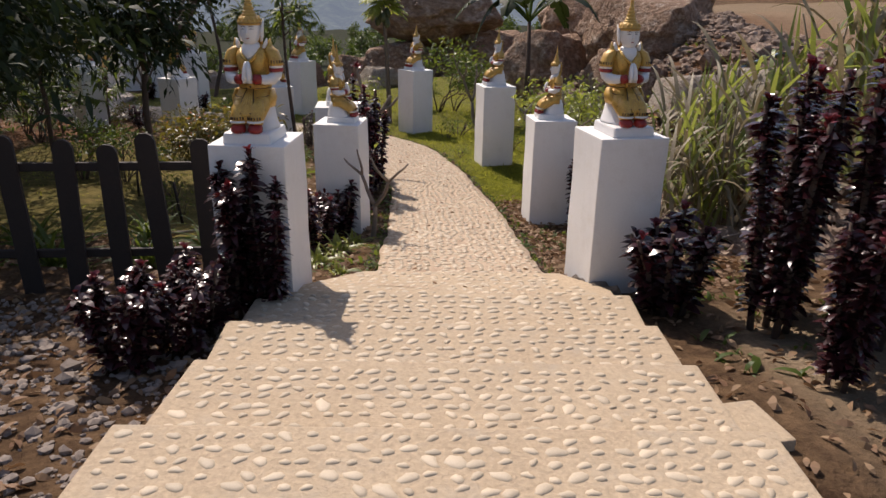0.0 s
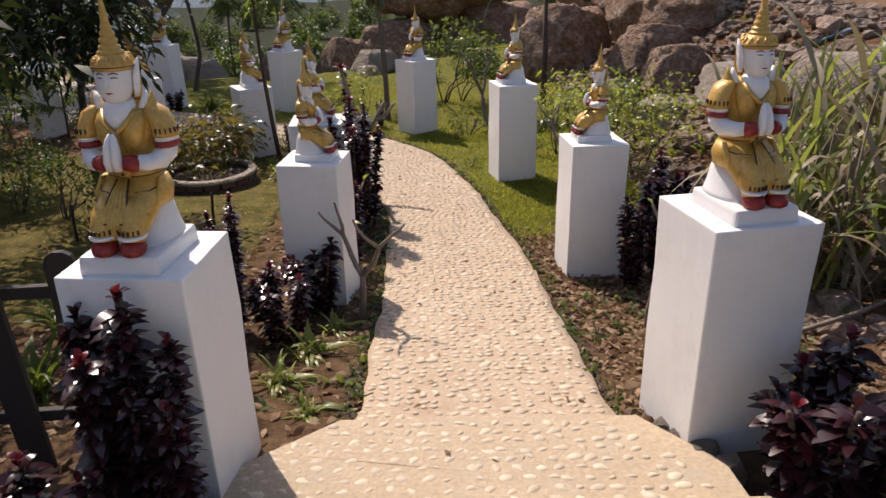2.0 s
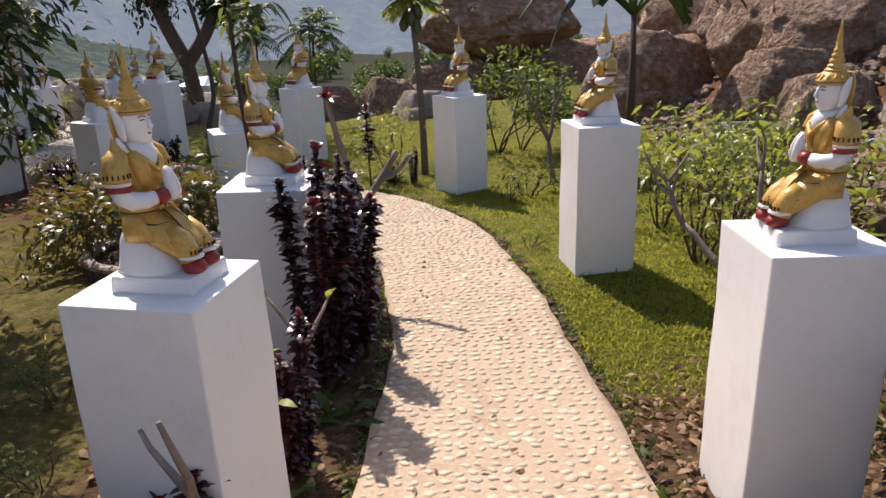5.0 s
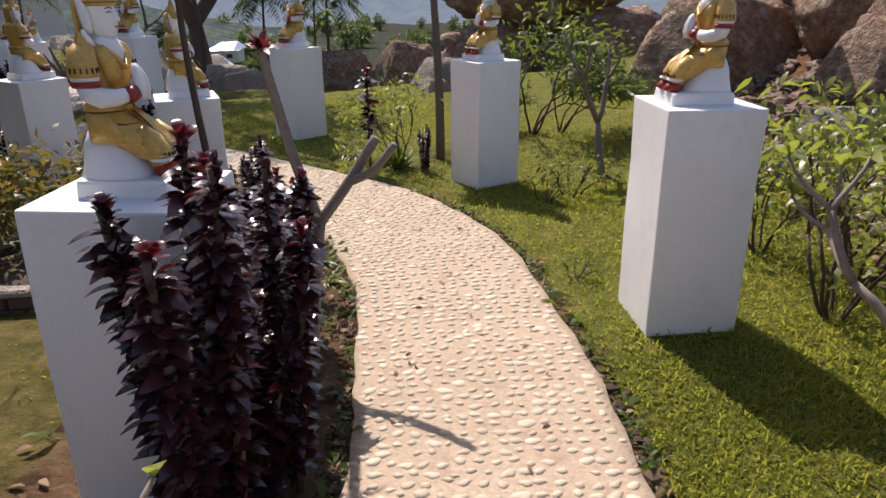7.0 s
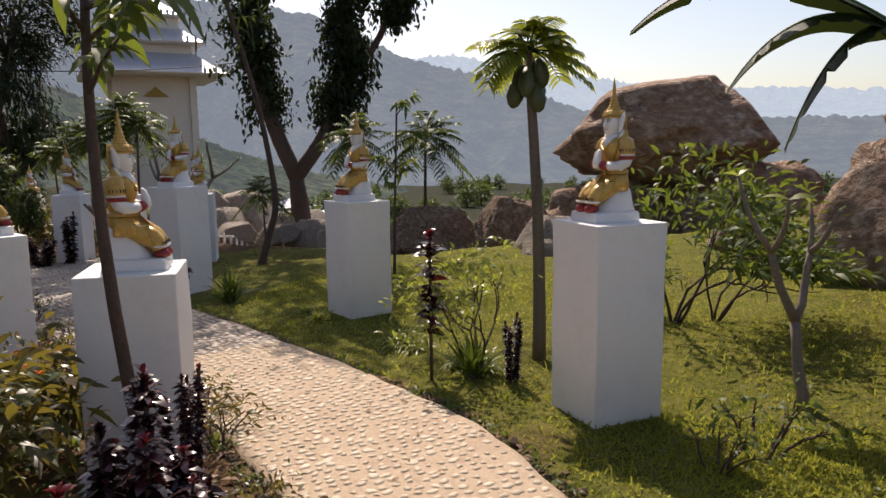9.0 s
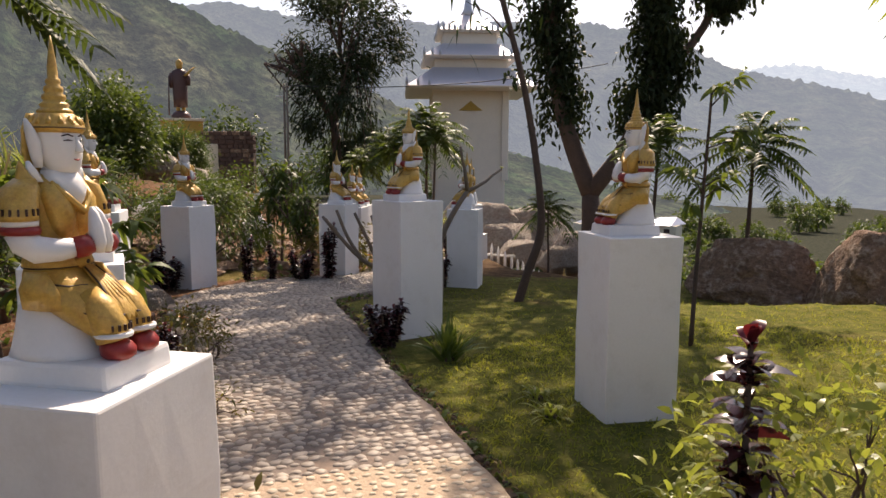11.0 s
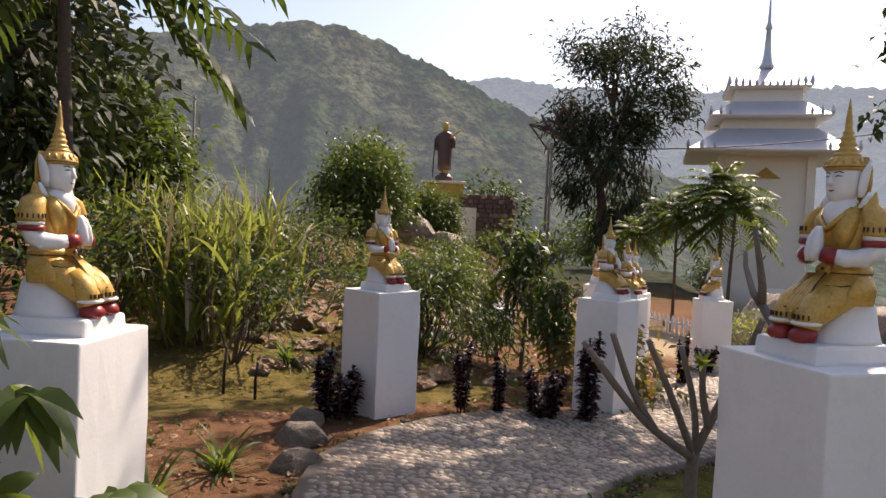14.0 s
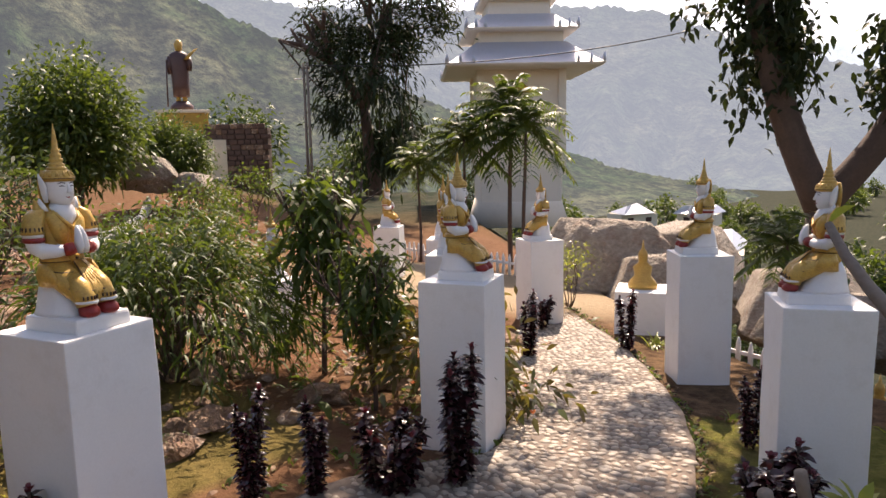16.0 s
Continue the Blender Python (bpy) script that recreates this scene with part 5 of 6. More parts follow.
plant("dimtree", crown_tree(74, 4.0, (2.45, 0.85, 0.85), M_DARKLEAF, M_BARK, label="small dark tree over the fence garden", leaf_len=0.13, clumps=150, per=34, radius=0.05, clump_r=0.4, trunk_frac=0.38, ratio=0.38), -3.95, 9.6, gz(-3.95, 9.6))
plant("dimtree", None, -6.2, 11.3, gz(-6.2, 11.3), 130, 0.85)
# Trees mostly out of view, added to cast shade over the fence garden.
plant("shadetree", crown_tree(84, 4.6, (2.65, 2.1, 0.95), M_DARKLEAF, M_BARK, label="spreading dark tree added beside the fence garden for shade", leaf_len=0.15, clumps=330, per=30, radius=0.07, clump_r=0.5, trunk_frac=0.42, ratio=0.36), -6.3, 7.6, gz(-6.3, 7.6), 60, 0.95)
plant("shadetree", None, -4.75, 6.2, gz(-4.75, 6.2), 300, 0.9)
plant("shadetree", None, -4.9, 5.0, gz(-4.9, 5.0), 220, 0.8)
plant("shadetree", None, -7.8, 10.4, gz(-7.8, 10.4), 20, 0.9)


def ivy_tree():
    """A dark trunk that forks low, its limbs hung with clumps of leaves."""
    r = np.random.default_rng(75)
    root = tagged(new("forked_tree"), "dark forked tree with leafy clumps along its limbs", "tree")
    S = Soup()
    limbs = [[(0, 0, -0.2), (0.05, 0, 0.7), (0, 0.05, 1.5)],
             [(0, 0.05, 1.5), (-0.35, 0.1, 2.4), (-0.62, 0.1, 3.5), (-0.72, 0.1, 4.8), (-1.0, 0.1, 6.4)],
             [(0, 0.05, 1.5), (0.5, 0, 2.2), (0.85, 0, 3.1), (0.95, 0.1, 4.4), (1.2, 0.1, 6.2)],
             [(-0.66, 0.1, 4.2), (-0.2, 0.2, 5.2), (-0.1, 0.2, 6.4)], [(0.85, 0, 3.1), (1.6, 0.3, 4.0), (2.1, 0.4, 5.4)]]
    turn_back = np.array(Matrix.Rotation(radians(-30), 3, "Z"))
    # High limbs added out of view, so their leaves shade path and lawn.
    for wx, wy, wz in ((-11.2, 22.05, 7.4), (-8.6, 20.35, 7.2), (-5.8, 20.75, 7.8), (-9.7, 22.95, 8.4), (-7.8, 20.05, 8.0), (-12.4, 21.55, 7.6), (-11.8, 23.55, 7.4)):
        end = (turn_back @ np.array([wx + 9.5, wy - 26.15, 0]) + np.array([0, 0, wz + 1.6])) / 1.5
        mid = np.array([-0.72, 0.1, 4.8])
        limbs.append([tuple(mid), tuple(mid * 0.5 + end * 0.5 + np.array([0, 0, 0.5])), tuple(end)])
    for pts, ra in zip(limbs, (0.24, 0.15, 0.14, 0.08, 0.08, 0.07, 0.07, 0.07, 0.07, 0.07, 0.07, 0.07)):
        S.tube(spline(pts, 4), np.linspace(ra, ra * 0.55, (len(pts) - 1) * 4 + 1), 9)
    part("trunk", S.mesh("trunk", M_BARK), None, root)
    C = []
    for pts, m in zip(limbs[1:], (110, 130, 44, 70, 36, 36, 36, 36, 36, 36, 36)):
        sp = spline(pts, 6)
        high = m == 36
        C.append(sp[r.integers(8 if not high else 7, len(sp), m)] + r.normal(0, 0.75 if high else 0.17, (m, 3)) * (np.array([1, 1, 0.5]) if high else 1))
    C = np.vstack(C)
    P = np.repeat(C, 64, 0) + r.normal(0, 0.115, (len(C) * 64, 3))
    D = unit(r.normal(0, 1, P.shape) - np.array([0, 0, 0.5]))
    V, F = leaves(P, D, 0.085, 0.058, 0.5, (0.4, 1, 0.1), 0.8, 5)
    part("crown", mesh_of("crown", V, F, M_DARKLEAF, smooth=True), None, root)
    return root


plant("ivytree", ivy_tree, -9.5, 26.15, -1.6, 30, 1.5)


def leaning_tree():
    root = tagged(new("leaning_tree"), "thin curving bare trunk with sparse feathery leaves", "tree")
    r = np.random.default_rng(76)
    S = Soup()
    pts = spline([(0, 0, -0.1), (0.14, 0, 0.35), (0.28, 0, 0.8), (0.24, 0, 1.4), (0.06, 0, 2.4), (-0.22, 0, 3.4), (-0.5, 0, 4.4)], 4)
    S.tube(pts, np.linspace(0.055, 0.025, len(pts)), 8)
    for k in range(6):
        b = pts[-1 - 2 * k]
        d = rand_dirs(r, 1, 0, 40)[0]
        S.tube([b, b + d * 0.4, b + d * 0.8 - np.array([0, 0, 0.15])], [0.012, 0.008, 0.004], 5)
    part("trunk", S.mesh("trunk", M_BARK), None, root)
    P = pts[r.integers(len(pts) - 5, len(pts), 150)] + r.normal(0, 0.3, (150, 3))
    V, F = leaves(P, unit(r.normal(0, 1, (150, 3)) - np.array([0, 0, 0.4])), 0.17, 0.035, 0.5, (0.3, 1, 0.05), 0.8, 6)
    part("foliage", mesh_of("foliage", V, F, M_DKGREEN, smooth=True), None, root)
    return root


plant("leaning", leaning_tree, -5.7, 18.1, gz(-5.7, 18.1), 52)

REED = reeds(420, 2.2, 81, 0.85, 0.55)
for x, y, s in [(-13.0, 15.25, 1.0), (-14.0, 16.05, 1.05), (-15.0, 14.75, 1.0)]:
    plant("reed", REED, x, y, gz(x, y), 60 * x, s)
REED2 = reeds(100, 2.0, 82, 0.4, 0.4, label="tall clump of half-dry arching cane leaves", width=0.048, sag=1.15)
for x, y, s in [(2.75, 7.25, 0.95), (3.15, 8.1, 1.0), (2.95, 6.55, 0.95), (3.5, 7.4, 1.05), (3.7, 6.2, 1.0), (3.3, 9.2, 0.85), (4.1, 6.9, 1.1), (2.45, 7.0, 0.85), (2.35, 6.5, 0.8)]:
    plant("reed2", REED2, x, y, gz(x, y), 60 * x, s)


def banana():
    """A stout stem whose long leaves rise and arch over; tips: where each leaf ends."""
    root = tagged(new("banana_plant"), "banana plant with broad torn dark leaves", "plant")
    r = np.random.default_rng(83)
    S = Soup()
    S.tube([(0, 0, -0.05), (0.02, 0, 0.9), (0, 0.02, 1.9)], [0.055, 0.05, 0.035], 10)
    part("stem", S.mesh("stem", M_BARK), None, root)
    head = np.array([0, 0.02, 1.85])
    for k, tip in enumerate(((-1.1, 0.03, 1.42), (-1.5, 0.1, 1.86), (-2.2, -0.05, 2.3), (-0.6, -1.1, 2.0), (0.9, 0.9, 1.7), (1.3, -0.4, 1.9), (0.1, 1.5, 2.1), (0.3, 0.3, 3.4))):
        tip = np.array(tip)
        mid = np.array([tip[0] * 0.62, tip[1] * 0.62, max(tip[2], 2.0) + 0.85])
        t = np.linspace(0, 1, 40)[:, None]
        rib = head * (1 - t) ** 2 + 2 * mid * t * (1 - t) + tip * t**2
        T = unit(np.gradient(rib, axis=0))
        sd = unit(np.cross(T, [0, 0, 1.0]))
        # one blade, its edges drooping and torn in places
        V, F = [], []
        for i in range(6, 40):
            u = i / 39
            wide = 0.24 * min(1.0, 4 * (u - 0.11)) * min(1.0, 2.6 * (1.05 - u)) ** 0.7
            torn = [r.uniform(0.25, 0.6) if r.random() < 0.14 else 1.0 for _ in range(2)]
            left, right = (rib[i] + q * sd[i] * wide * k - np.array([0, 0, 0.35 * wide * k]) + 0.25 * wide * T[i] for q, k in zip((-1, 1), torn))
            V += [left, (left + rib[i]) / 2 + np.array([0, 0, 0.05 * wide]), rib[i], (right + rib[i]) / 2 + np.array([0, 0, 0.05 * wide]), right]
            if i > 6:
                n = len(V) - 10
                F += [(n + j, n + j + 1, n + j + 6, n + j + 5) for j in range(4)]
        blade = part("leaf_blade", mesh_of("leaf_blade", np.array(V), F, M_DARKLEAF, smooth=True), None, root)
        S = Soup()
        S.tube(rib, np.linspace(0.03, 0.006, 40), 6)
        part("midrib", S.mesh("midrib", M_GREEN), None, blade)
    return root


plant("banana", banana, 1.75, 14.95, gz(1.75, 14.95))

# ---- rocks ----
R1, R2, R3 = boulder(1.0, M_ROCK), boulder(2.3, M_ROCK), boulder(3.7, M_ROCKW, "pale weathered boulder with reddish stains")


def rock(key, fn, x, y, s, rz, sz, z=None):
    zz = gz(x, y) if z is None else z
    m = pose(x, y, zz + 0.45 * s * sz, 0, 0, rz) @ Matrix.Diagonal((s, s * 0.85, s * sz, 1))
    ob = plant(key, fn, 0, 0, 0)
    ob.matrix_basis = m
    return ob


for key, fn, rows in [("b1", R1, [(2.5, 17.9, 1.25, 30, 0.85, None), (-2.65, 21.3, 0.75, 10, 1.05, None), (-0.2, 26.6, 2.3, 160, 0.58, 1.2), (3.9, 19.4, 1.5, 100, 0.8, 1.3), (3.6, 13.2, 0.7, 50, 0.8, None), (1.5, 27.0, 1.9, 20, 0.7, -0.6), (-1.5, 26.0, 1.6, 120, 0.7, -0.8)]),
                      ("b2", R2, [(-4.25, 21.65, 0.85, 40, 0.75, None), (3.6, 14.5, 0.8, 0, 0.85, None), (4.3, 16.8, 1.2, 80, 0.9, None), (4.9, 17.6, 1.6, 10, 0.9, 1.2), (0.9, 20.6, 0.5, 60, 0.6, None), (4.4, 15.0, 1.0, 200, 0.8, None), (-6.4, 23.65, 0.7, 60, 0.6, None)]),
                      ("b3", R3, [(-1.75, 20.4, 0.6, 10, 0.7, None), (-13.3, 26.75, 1.35, 30, 0.75, -1.0), (-12.0, 26.15, 0.9, 90, 0.7, -1.0), (-12.3, 27.75, 1.3, 150, 0.7, -1.0), (-11.1, 25.65, 0.6, 200, 0.6, -1.0), (-8.6, 25.75, 0.9, 20, 0.6, -1.1), (-9.8, 26.55, 1.1, 80, 0.6, -1.1), (-7.6, 24.95, 0.7, 120, 0.6, -1.0), (-9.4, 24.95, 0.55, 60, 0.6, -0.9), (2.9, 13.9, 0.65, 30, 0.7, None), (3.0, 11.9, 0.5, 120, 0.7, None), (3.9, 11.2, 0.7, 60, 0.6, None), (4.4, 9.8, 0.9, 20, 0.5, None), (-25.9, 23.95, 0.8, 30, 0.7, 0.9), (-27.4, 25.45, 0.9, 90, 0.7, 1.0), (-25.0, 24.75, 0.6, 10, 0.7, 0.6), (1.02, 4.60, 0.07, 10, 0.8, 0.5), (1.08, 4.48, 0.085, 50, 0.8, 0.51), (1.15, 4.36, 0.08, 80, 0.8, 0.53), (0.98, 4.70, 0.06, 120, 0.8, 0.49), (-1.9, 19.9, 0.35, 90, 0.5, None), (-14.2, 19.15, 0.3, 30, 0.6, None), (3.6, 8.6, 0.5, 10, 0.6, None), (-9.75, 15.7, 0.16, 10, 0.7, None), (-9.3, 15.55, 0.2, 60, 0.6, None), (-8.7, 15.35, 0.17, 90, 0.6, None), (-6.8, 14.55, 0.15, 90, 0.6, None)])]:
    for row in rows:
        rock(key, fn, *row)


def scatter(name, n, where, size, material, label, cat, seed, flat=0.6, sub=1):
    """Many small stones as one piece of stuff; where(r, n) gives x, y."""
    r = np.random.default_rng(seed)
    bm = bmesh.new()
    bmesh.ops.create_icosphere(bm, subdivisions=sub, radius=1.0)
    base = np.array([v.co[:] for v in bm.verts])
    tri = np.array([[v.index for v in f.verts] for f in bm.faces])
    bm.free()
    x, y = where(r, n)
    n = len(x)
    z = land(x, y)
    s = size * r.lognormal(0, 0.4, n)
    a = r.uniform(0, 2 * np.pi, n)
    B = base[None] * (1 + 0.22 * r.normal(0, 1, (n, len(base), 1))) * np.stack([s, s * r.uniform(0.6, 1, n), s * flat], 1)[:, None]
    ca, sa = np.cos(a)[:, None], np.sin(a)[:, None]
    V = np.stack([B[..., 0] * ca - B[..., 1] * sa + x[:, None], B[..., 0] * sa + B[..., 1] * ca + y[:, None], B[..., 2] + (z + s * flat * 0.35)[:, None]], 2)
    F = (tri[None] + (np.arange(n) * len(base))[:, None, None]).reshape(-1, 3)
    return tagged(new(name, mesh_of(name, V.reshape(-1, 3), F, material)), label, cat, kind="stuff")


def area(x0, x1, y0, y1, test=None):
    def pick(r, n):
        x, y = r.uniform(x0, x1, n), r.uniform(y0, y1, n)
        if test is not None:
            k = test(x, y)
            x, y = x[k], y[k]
        return x, y
    return pick


def off_path(x, y):
    i, d, _ = along(x, y)
    return (d > WAY[i, 3] + 0.08) & ~((y < 4.5) & (np.abs(x) < 1.25))


scatter("gravel", 4600, area(-4.2, -1.2, 0.5, 4.3), 0.018, M_GRAVEL, "loose pale grey gravel beside the steps", "gravel", 91)
scatter("bank_rubble", 2600, area(2.3, 6.2, 5.2, 17.5), 0.075, M_BANK, "brown broken stones over the bank", "rubble", 92, 0.6, 2)
scatter("red_stones", 700, area(-24, -10.8, 15.5, 22), 0.10, M_ROCK, "reddish stones on the bare slope", "rubble", 93, 0.5, 2)
scatter("soil_clods", 1800, area(-9, 2.6, 4.6, 17.0, lambda x, y: off_path(x, y) & (is_lawn(x, y) < 0.3)), 0.016, M_ROCK, "small clods and stones on bare soil", "soil", 94)


def litter(name, n, where, material, length, seed, label):
    r = np.random.default_rng(seed)
    x, y = where(r, n)
    P = np.stack([x, y, land(x, y) + 0.012], 1)
    D = rand_dirs(r, len(x), -8, 25)
    L = length * r.uniform(0.5, 1.2, len(x))
    V, F = leaves(P, D, L, L * 0.42, 0.1, (0.2, 1.0, 0.8, 0.05), 0.9, seed, 0.3)
    return tagged(new(name, mesh_of(name, V, F, material)), label, "leaves", kind="stuff")


bare = lambda x, y: off_path(x, y) & (is_lawn(x, y) < 0.5)
litter("leaf_litter", 9500, area(-4.5, 3.6, 0.8, 12.5, bare), M_LITTER, 0.08, 95, "dry brown leaves fallen on the soil")
litter("bed_litter", 3600, area(0.65, 2.4, 4.7, 8.3, bare), M_LITTER, 0.06, 103, "dry leaves and chips thick on the bed by the path")
litter("bank_litter", 2600, area(1.9, 6.0, 4.6, 16.0), M_LITTER, 0.085, 99, "dry leaves and stalks over the stony bank")
litter("leaf_litter_far", 5200, area(-14, -2.0, 11.5, 20.5, bare), M_LITTER, 0.075, 96, "dry brown leaves fallen on the far beds")


def path_edge(r, n):
    """Places along both edges of the path."""
    i = r.integers(6, len(WAY) - 16, n)
    T = unit(np.gradient(WAY[:, :2], axis=0))
    side = np.where(r.uniform(0, 1, n) < 0.5, -1, 1)
    d = side * (WAY[i, 3] + r.normal(0.015, 0.035, n))
    j = r.uniform(-0.08, 0.08, n)
    return WAY[i, 0] - T[i, 1] * d + T[i, 0] * j, WAY[i, 1] + T[i, 0] * d + T[i, 1] * j


scatter("edge_soil", 4200, path_edge, 0.013, M_SOILCLOD, "crumbs of soil along the edges of the path", "soil", 101, 0.7)
litter("edge_litter", 1500, path_edge, M_LITTER, 0.05, 102, "small dry leaves along the edges of the path")


def weeds(name, n, where, seed, label, size=0.085):
    """Small upright weeds, a few leaves at each root."""
    r = np.random.default_rng(seed)
    x, y = where(r, n)
    x, y = np.repeat(x, 5) + r.normal(0, 0.02, 5 * len(x)), np.repeat(y, 5) + r.normal(0, 0.02, 5 * len(y))
    P = np.stack([x, y, land(x, y)], 1)
    L = size * r.lognormal(0, 0.45, len(x))
    V, F = leaves(P, rand_dirs(r, len(x), 20, 80), L, L * 0.22, 0.5, (0.3, 1.0, 0.7, 0.05), 0.6, seed, 0.2)
    return tagged(new(name, mesh_of(name, V, F, M_GREEN, smooth=True)), label, "weeds", kind="stuff")


def on_path(r, n):
    """Places on the first stretch of the path and the last steps."""
    i = r.integers(4, 100, n)
    d = WAY[i, 3] * r.uniform(-0.9, 0.9, n)
    T = unit(np.gradient(WAY[:, :2], axis=0))
    return WAY[i, 0] - T[i, 1] * d, WAY[i, 1] + T[i, 0] * d, WAY[i, 2] + 0.02


r = np.random.default_rng(120)
x, y, z = on_path(r, 70)
V, F = leaves(np.stack([x, y, z], 1), rand_dirs(r, 70, -4, 14), 0.045, 0.018, 0.1, (0.2, 1.0, 0.8, 0.05), 0.9, 121, 0.3)
tagged(new("path_leaves", mesh_of("path_leaves", V, F, M_LITTER)), "few dry leaves lying on the cement path", "leaves", kind="stuff")

patchy = lambda x, y: bare(x, y) & (wobble(x, y, 2.3, 1.0) > 0.1)
weeds("bed_weeds", 2600, area(-5.0, 2.6, 4.8, 12.5, patchy), 111, "small green weeds sprouting on the beds")
weeds("slope_weeds", 3000, area(-16.0, -3.0, 12.5, 20.5, patchy), 112, "small green weeds on the red slope")
weeds("edge_weeds", 1500, path_edge, 114, "short grass and weeds growing over the edges of the path", 0.05)
weeds("bank_weeds", 900, area(1.4, 5.2, 3.2, 14.0, lambda x, y: wobble(x, y, 2.0, 3.0) > 0.0), 113, "small green weeds between the stones")


def lawn():
    """Blades of the mown lawn."""
    r = np.random.default_rng(97)
    parts = []
    for (x0, x1, y0, y1, n) in ((0.2, 2.8, 7.9, 11.5, 42000), (-0.6, 2.8, 7.6, 13.5, 80000), (-4.5, 2.6, 12.5, 18.5, 64000), (-10.5, 2.6, 16, 24.5, 22000), (-7, -1.8, 6.4, 12.3, 5200), (-14.5, -10.8, 14.2, 19, 4200)):
        x, y = r.uniform(x0, x1, n), r.uniform(y0, y1, n)
        k = r.uniform(0, 1, n) < is_lawn(x, y) * (0.65 + 0.5 * wobble(x, y, 1.7, 4.0))
        parts.append(np.stack([x[k], y[k]], 1))
    xy = np.vstack(parts)
    P = np.column_stack([xy, land(xy[:, 0], xy[:, 1]) - 0.004])
    D = rand_dirs(r, len(P), 35, 85)
    L = 0.046 * r.lognormal(0, 0.4, len(P))
    V, F = leaves(P, D, L, 0.009, 0.45, (1.0, 0.8, 0.05), 0.9, 98, 0.1)
    return tagged(new("lawn_grass", mesh_of("lawn_grass", V, F, M_GRASS)), "sunlit green lawn grass", "grass", kind="stuff")


lawn()


# ---- fence, planter, small garden things ----
def picket_fence():
    root = tagged(new("picket_fence"), "dark brown wooden picket fence with rounded tops", "fence")
    ax, ay, bx, by = -1.42, 4.52, -5.2, 4.20
    n = 13
    ang = math.degrees(math.atan2(by - ay, bx - ax))
    for k in range(n):
        t = (k + 0.3) / n
        x, y = ax + (bx - ax) * t, ay + (by - ay) * t
        bm = bmesh.new()
        h, w = 1.02 + 0.04 * math.sin(k * 2.1), 0.062
        outline = [(-w, -0.1), (w, -0.1), (w, h - 0.05), (w * 0.75, h - 0.015), (w * 0.3, h), (-w * 0.3, h), (-w * 0.75, h - 0.015), (-w, h - 0.05)]
        a = [bm.verts.new((u, -0.013, v)) for u, v in outline]
        b = [bm.verts.new((u, 0.013, v)) for u, v in outline]
        bm.faces.new(a)
        bm.faces.new(b[::-1])
        for i in range(8):
            bm.faces.new((a[i], b[i], b[(i + 1) % 8], a[(i + 1) % 8]))
        bmesh.ops.recalc_face_normals(bm, faces=bm.faces)
        bmesh.ops.transform(bm, matrix=pose(x, y, gz(x, y), 0, 2.5 * math.sin(k * 1.7), ang), verts=bm.verts)
        part("picket", bm, M_DARKWOOD, root)
    for z in (0.28, 0.86):
        bm = bmesh.new()
        L = math.hypot(bx - ax, by - ay)
        mx, my = (ax + bx) / 2, (ay + by) / 2
        box(bm, mx, my + 0.035, gz(mx, my) + z, L, 0.035, 0.055, ang, 0.006)
        part("rail", bm, M_DARKWOOD, root)
    return root


picket_fence()


def ring_planter():
    root = tagged(new("ring_planter"), "round low brick planter with a cement rim", "planter")
    x0, y0 = -3.05, 10.7
    z0 = gz(x0, y0)
    bm = bmesh.new()
    loft(bm, [(x0, y0, z0 + 0.02, 0.5, 0.5), (x0, y0, z0 + 0.10, 0.5, 0.5), (x0, y0, z0 + 0.13, 0.2, 0.2)], 28)
    part("soil", bm, M_BARK, root)
    for row in range(2):
        for k in range(18):
            a = 2 * math.pi * (k + 0.5 * (row % 2)) / 18
            bm = bmesh.new()
            box(bm, x0 + 0.54 * math.cos(a), y0 + 0.54 * math.sin(a), z0 + 0.03 + 0.075 * row, 0.085, 0.175, 0.066, math.degrees(a), 0.006)
            part("brick", bm, M_BRICK, root)
    bm = bmesh.new()
    n = 40
    prof = [(0.49, 0.147), (0.49, 0.175), (0.505, 0.187), (0.58, 0.187), (0.595, 0.175), (0.595, 0.147)]
    rows = [[bm.verts.new((x0 + r * math.cos(2 * math.pi * k / n), y0 + r * math.sin(2 * math.pi * k / n), z0 + z)) for r, z in prof] for k in range(n)]
    for k in range(n):
        for j in range(6):
            bm.faces.new((rows[k][j], rows[(k + 1) % n][j], rows[(k + 1) % n][(j + 1) % 6], rows[k][(j + 1) % 6]))
    bmesh.ops.recalc_face_normals(bm, faces=bm.faces)
    part("rim", bm, M_ROCKW, root, "pale cement rim")
    return root


ring_planter()
plant("ringplant", shrub(59, 0.22, 0.5, 90, M_CROTON, 0.07, 5, label="reddish plant growing in the round planter", ratio=0.3), -3.05, 10.7, gz(-3.05, 10.7) + 0.1)


def stick(name, label, pts, r0, r1, material, cat="stick"):
    S = Soup()
    S.tube(pts, np.linspace(r0, r1, len(pts)), 7)
    return tagged(new(name, S.mesh(name, material)), label, cat)


def stake(x, y, h, lean):
    z = gz(x, y)
    return stick("garden_stake", "dark wooden stake driven into the soil", [(x, y, z - 0.08), (x + lean * 0.5, y, z + h * 0.5), (x + lean, y + 0.02, z + h)], 0.016, 0.013, M_DARKWOOD, "stake")


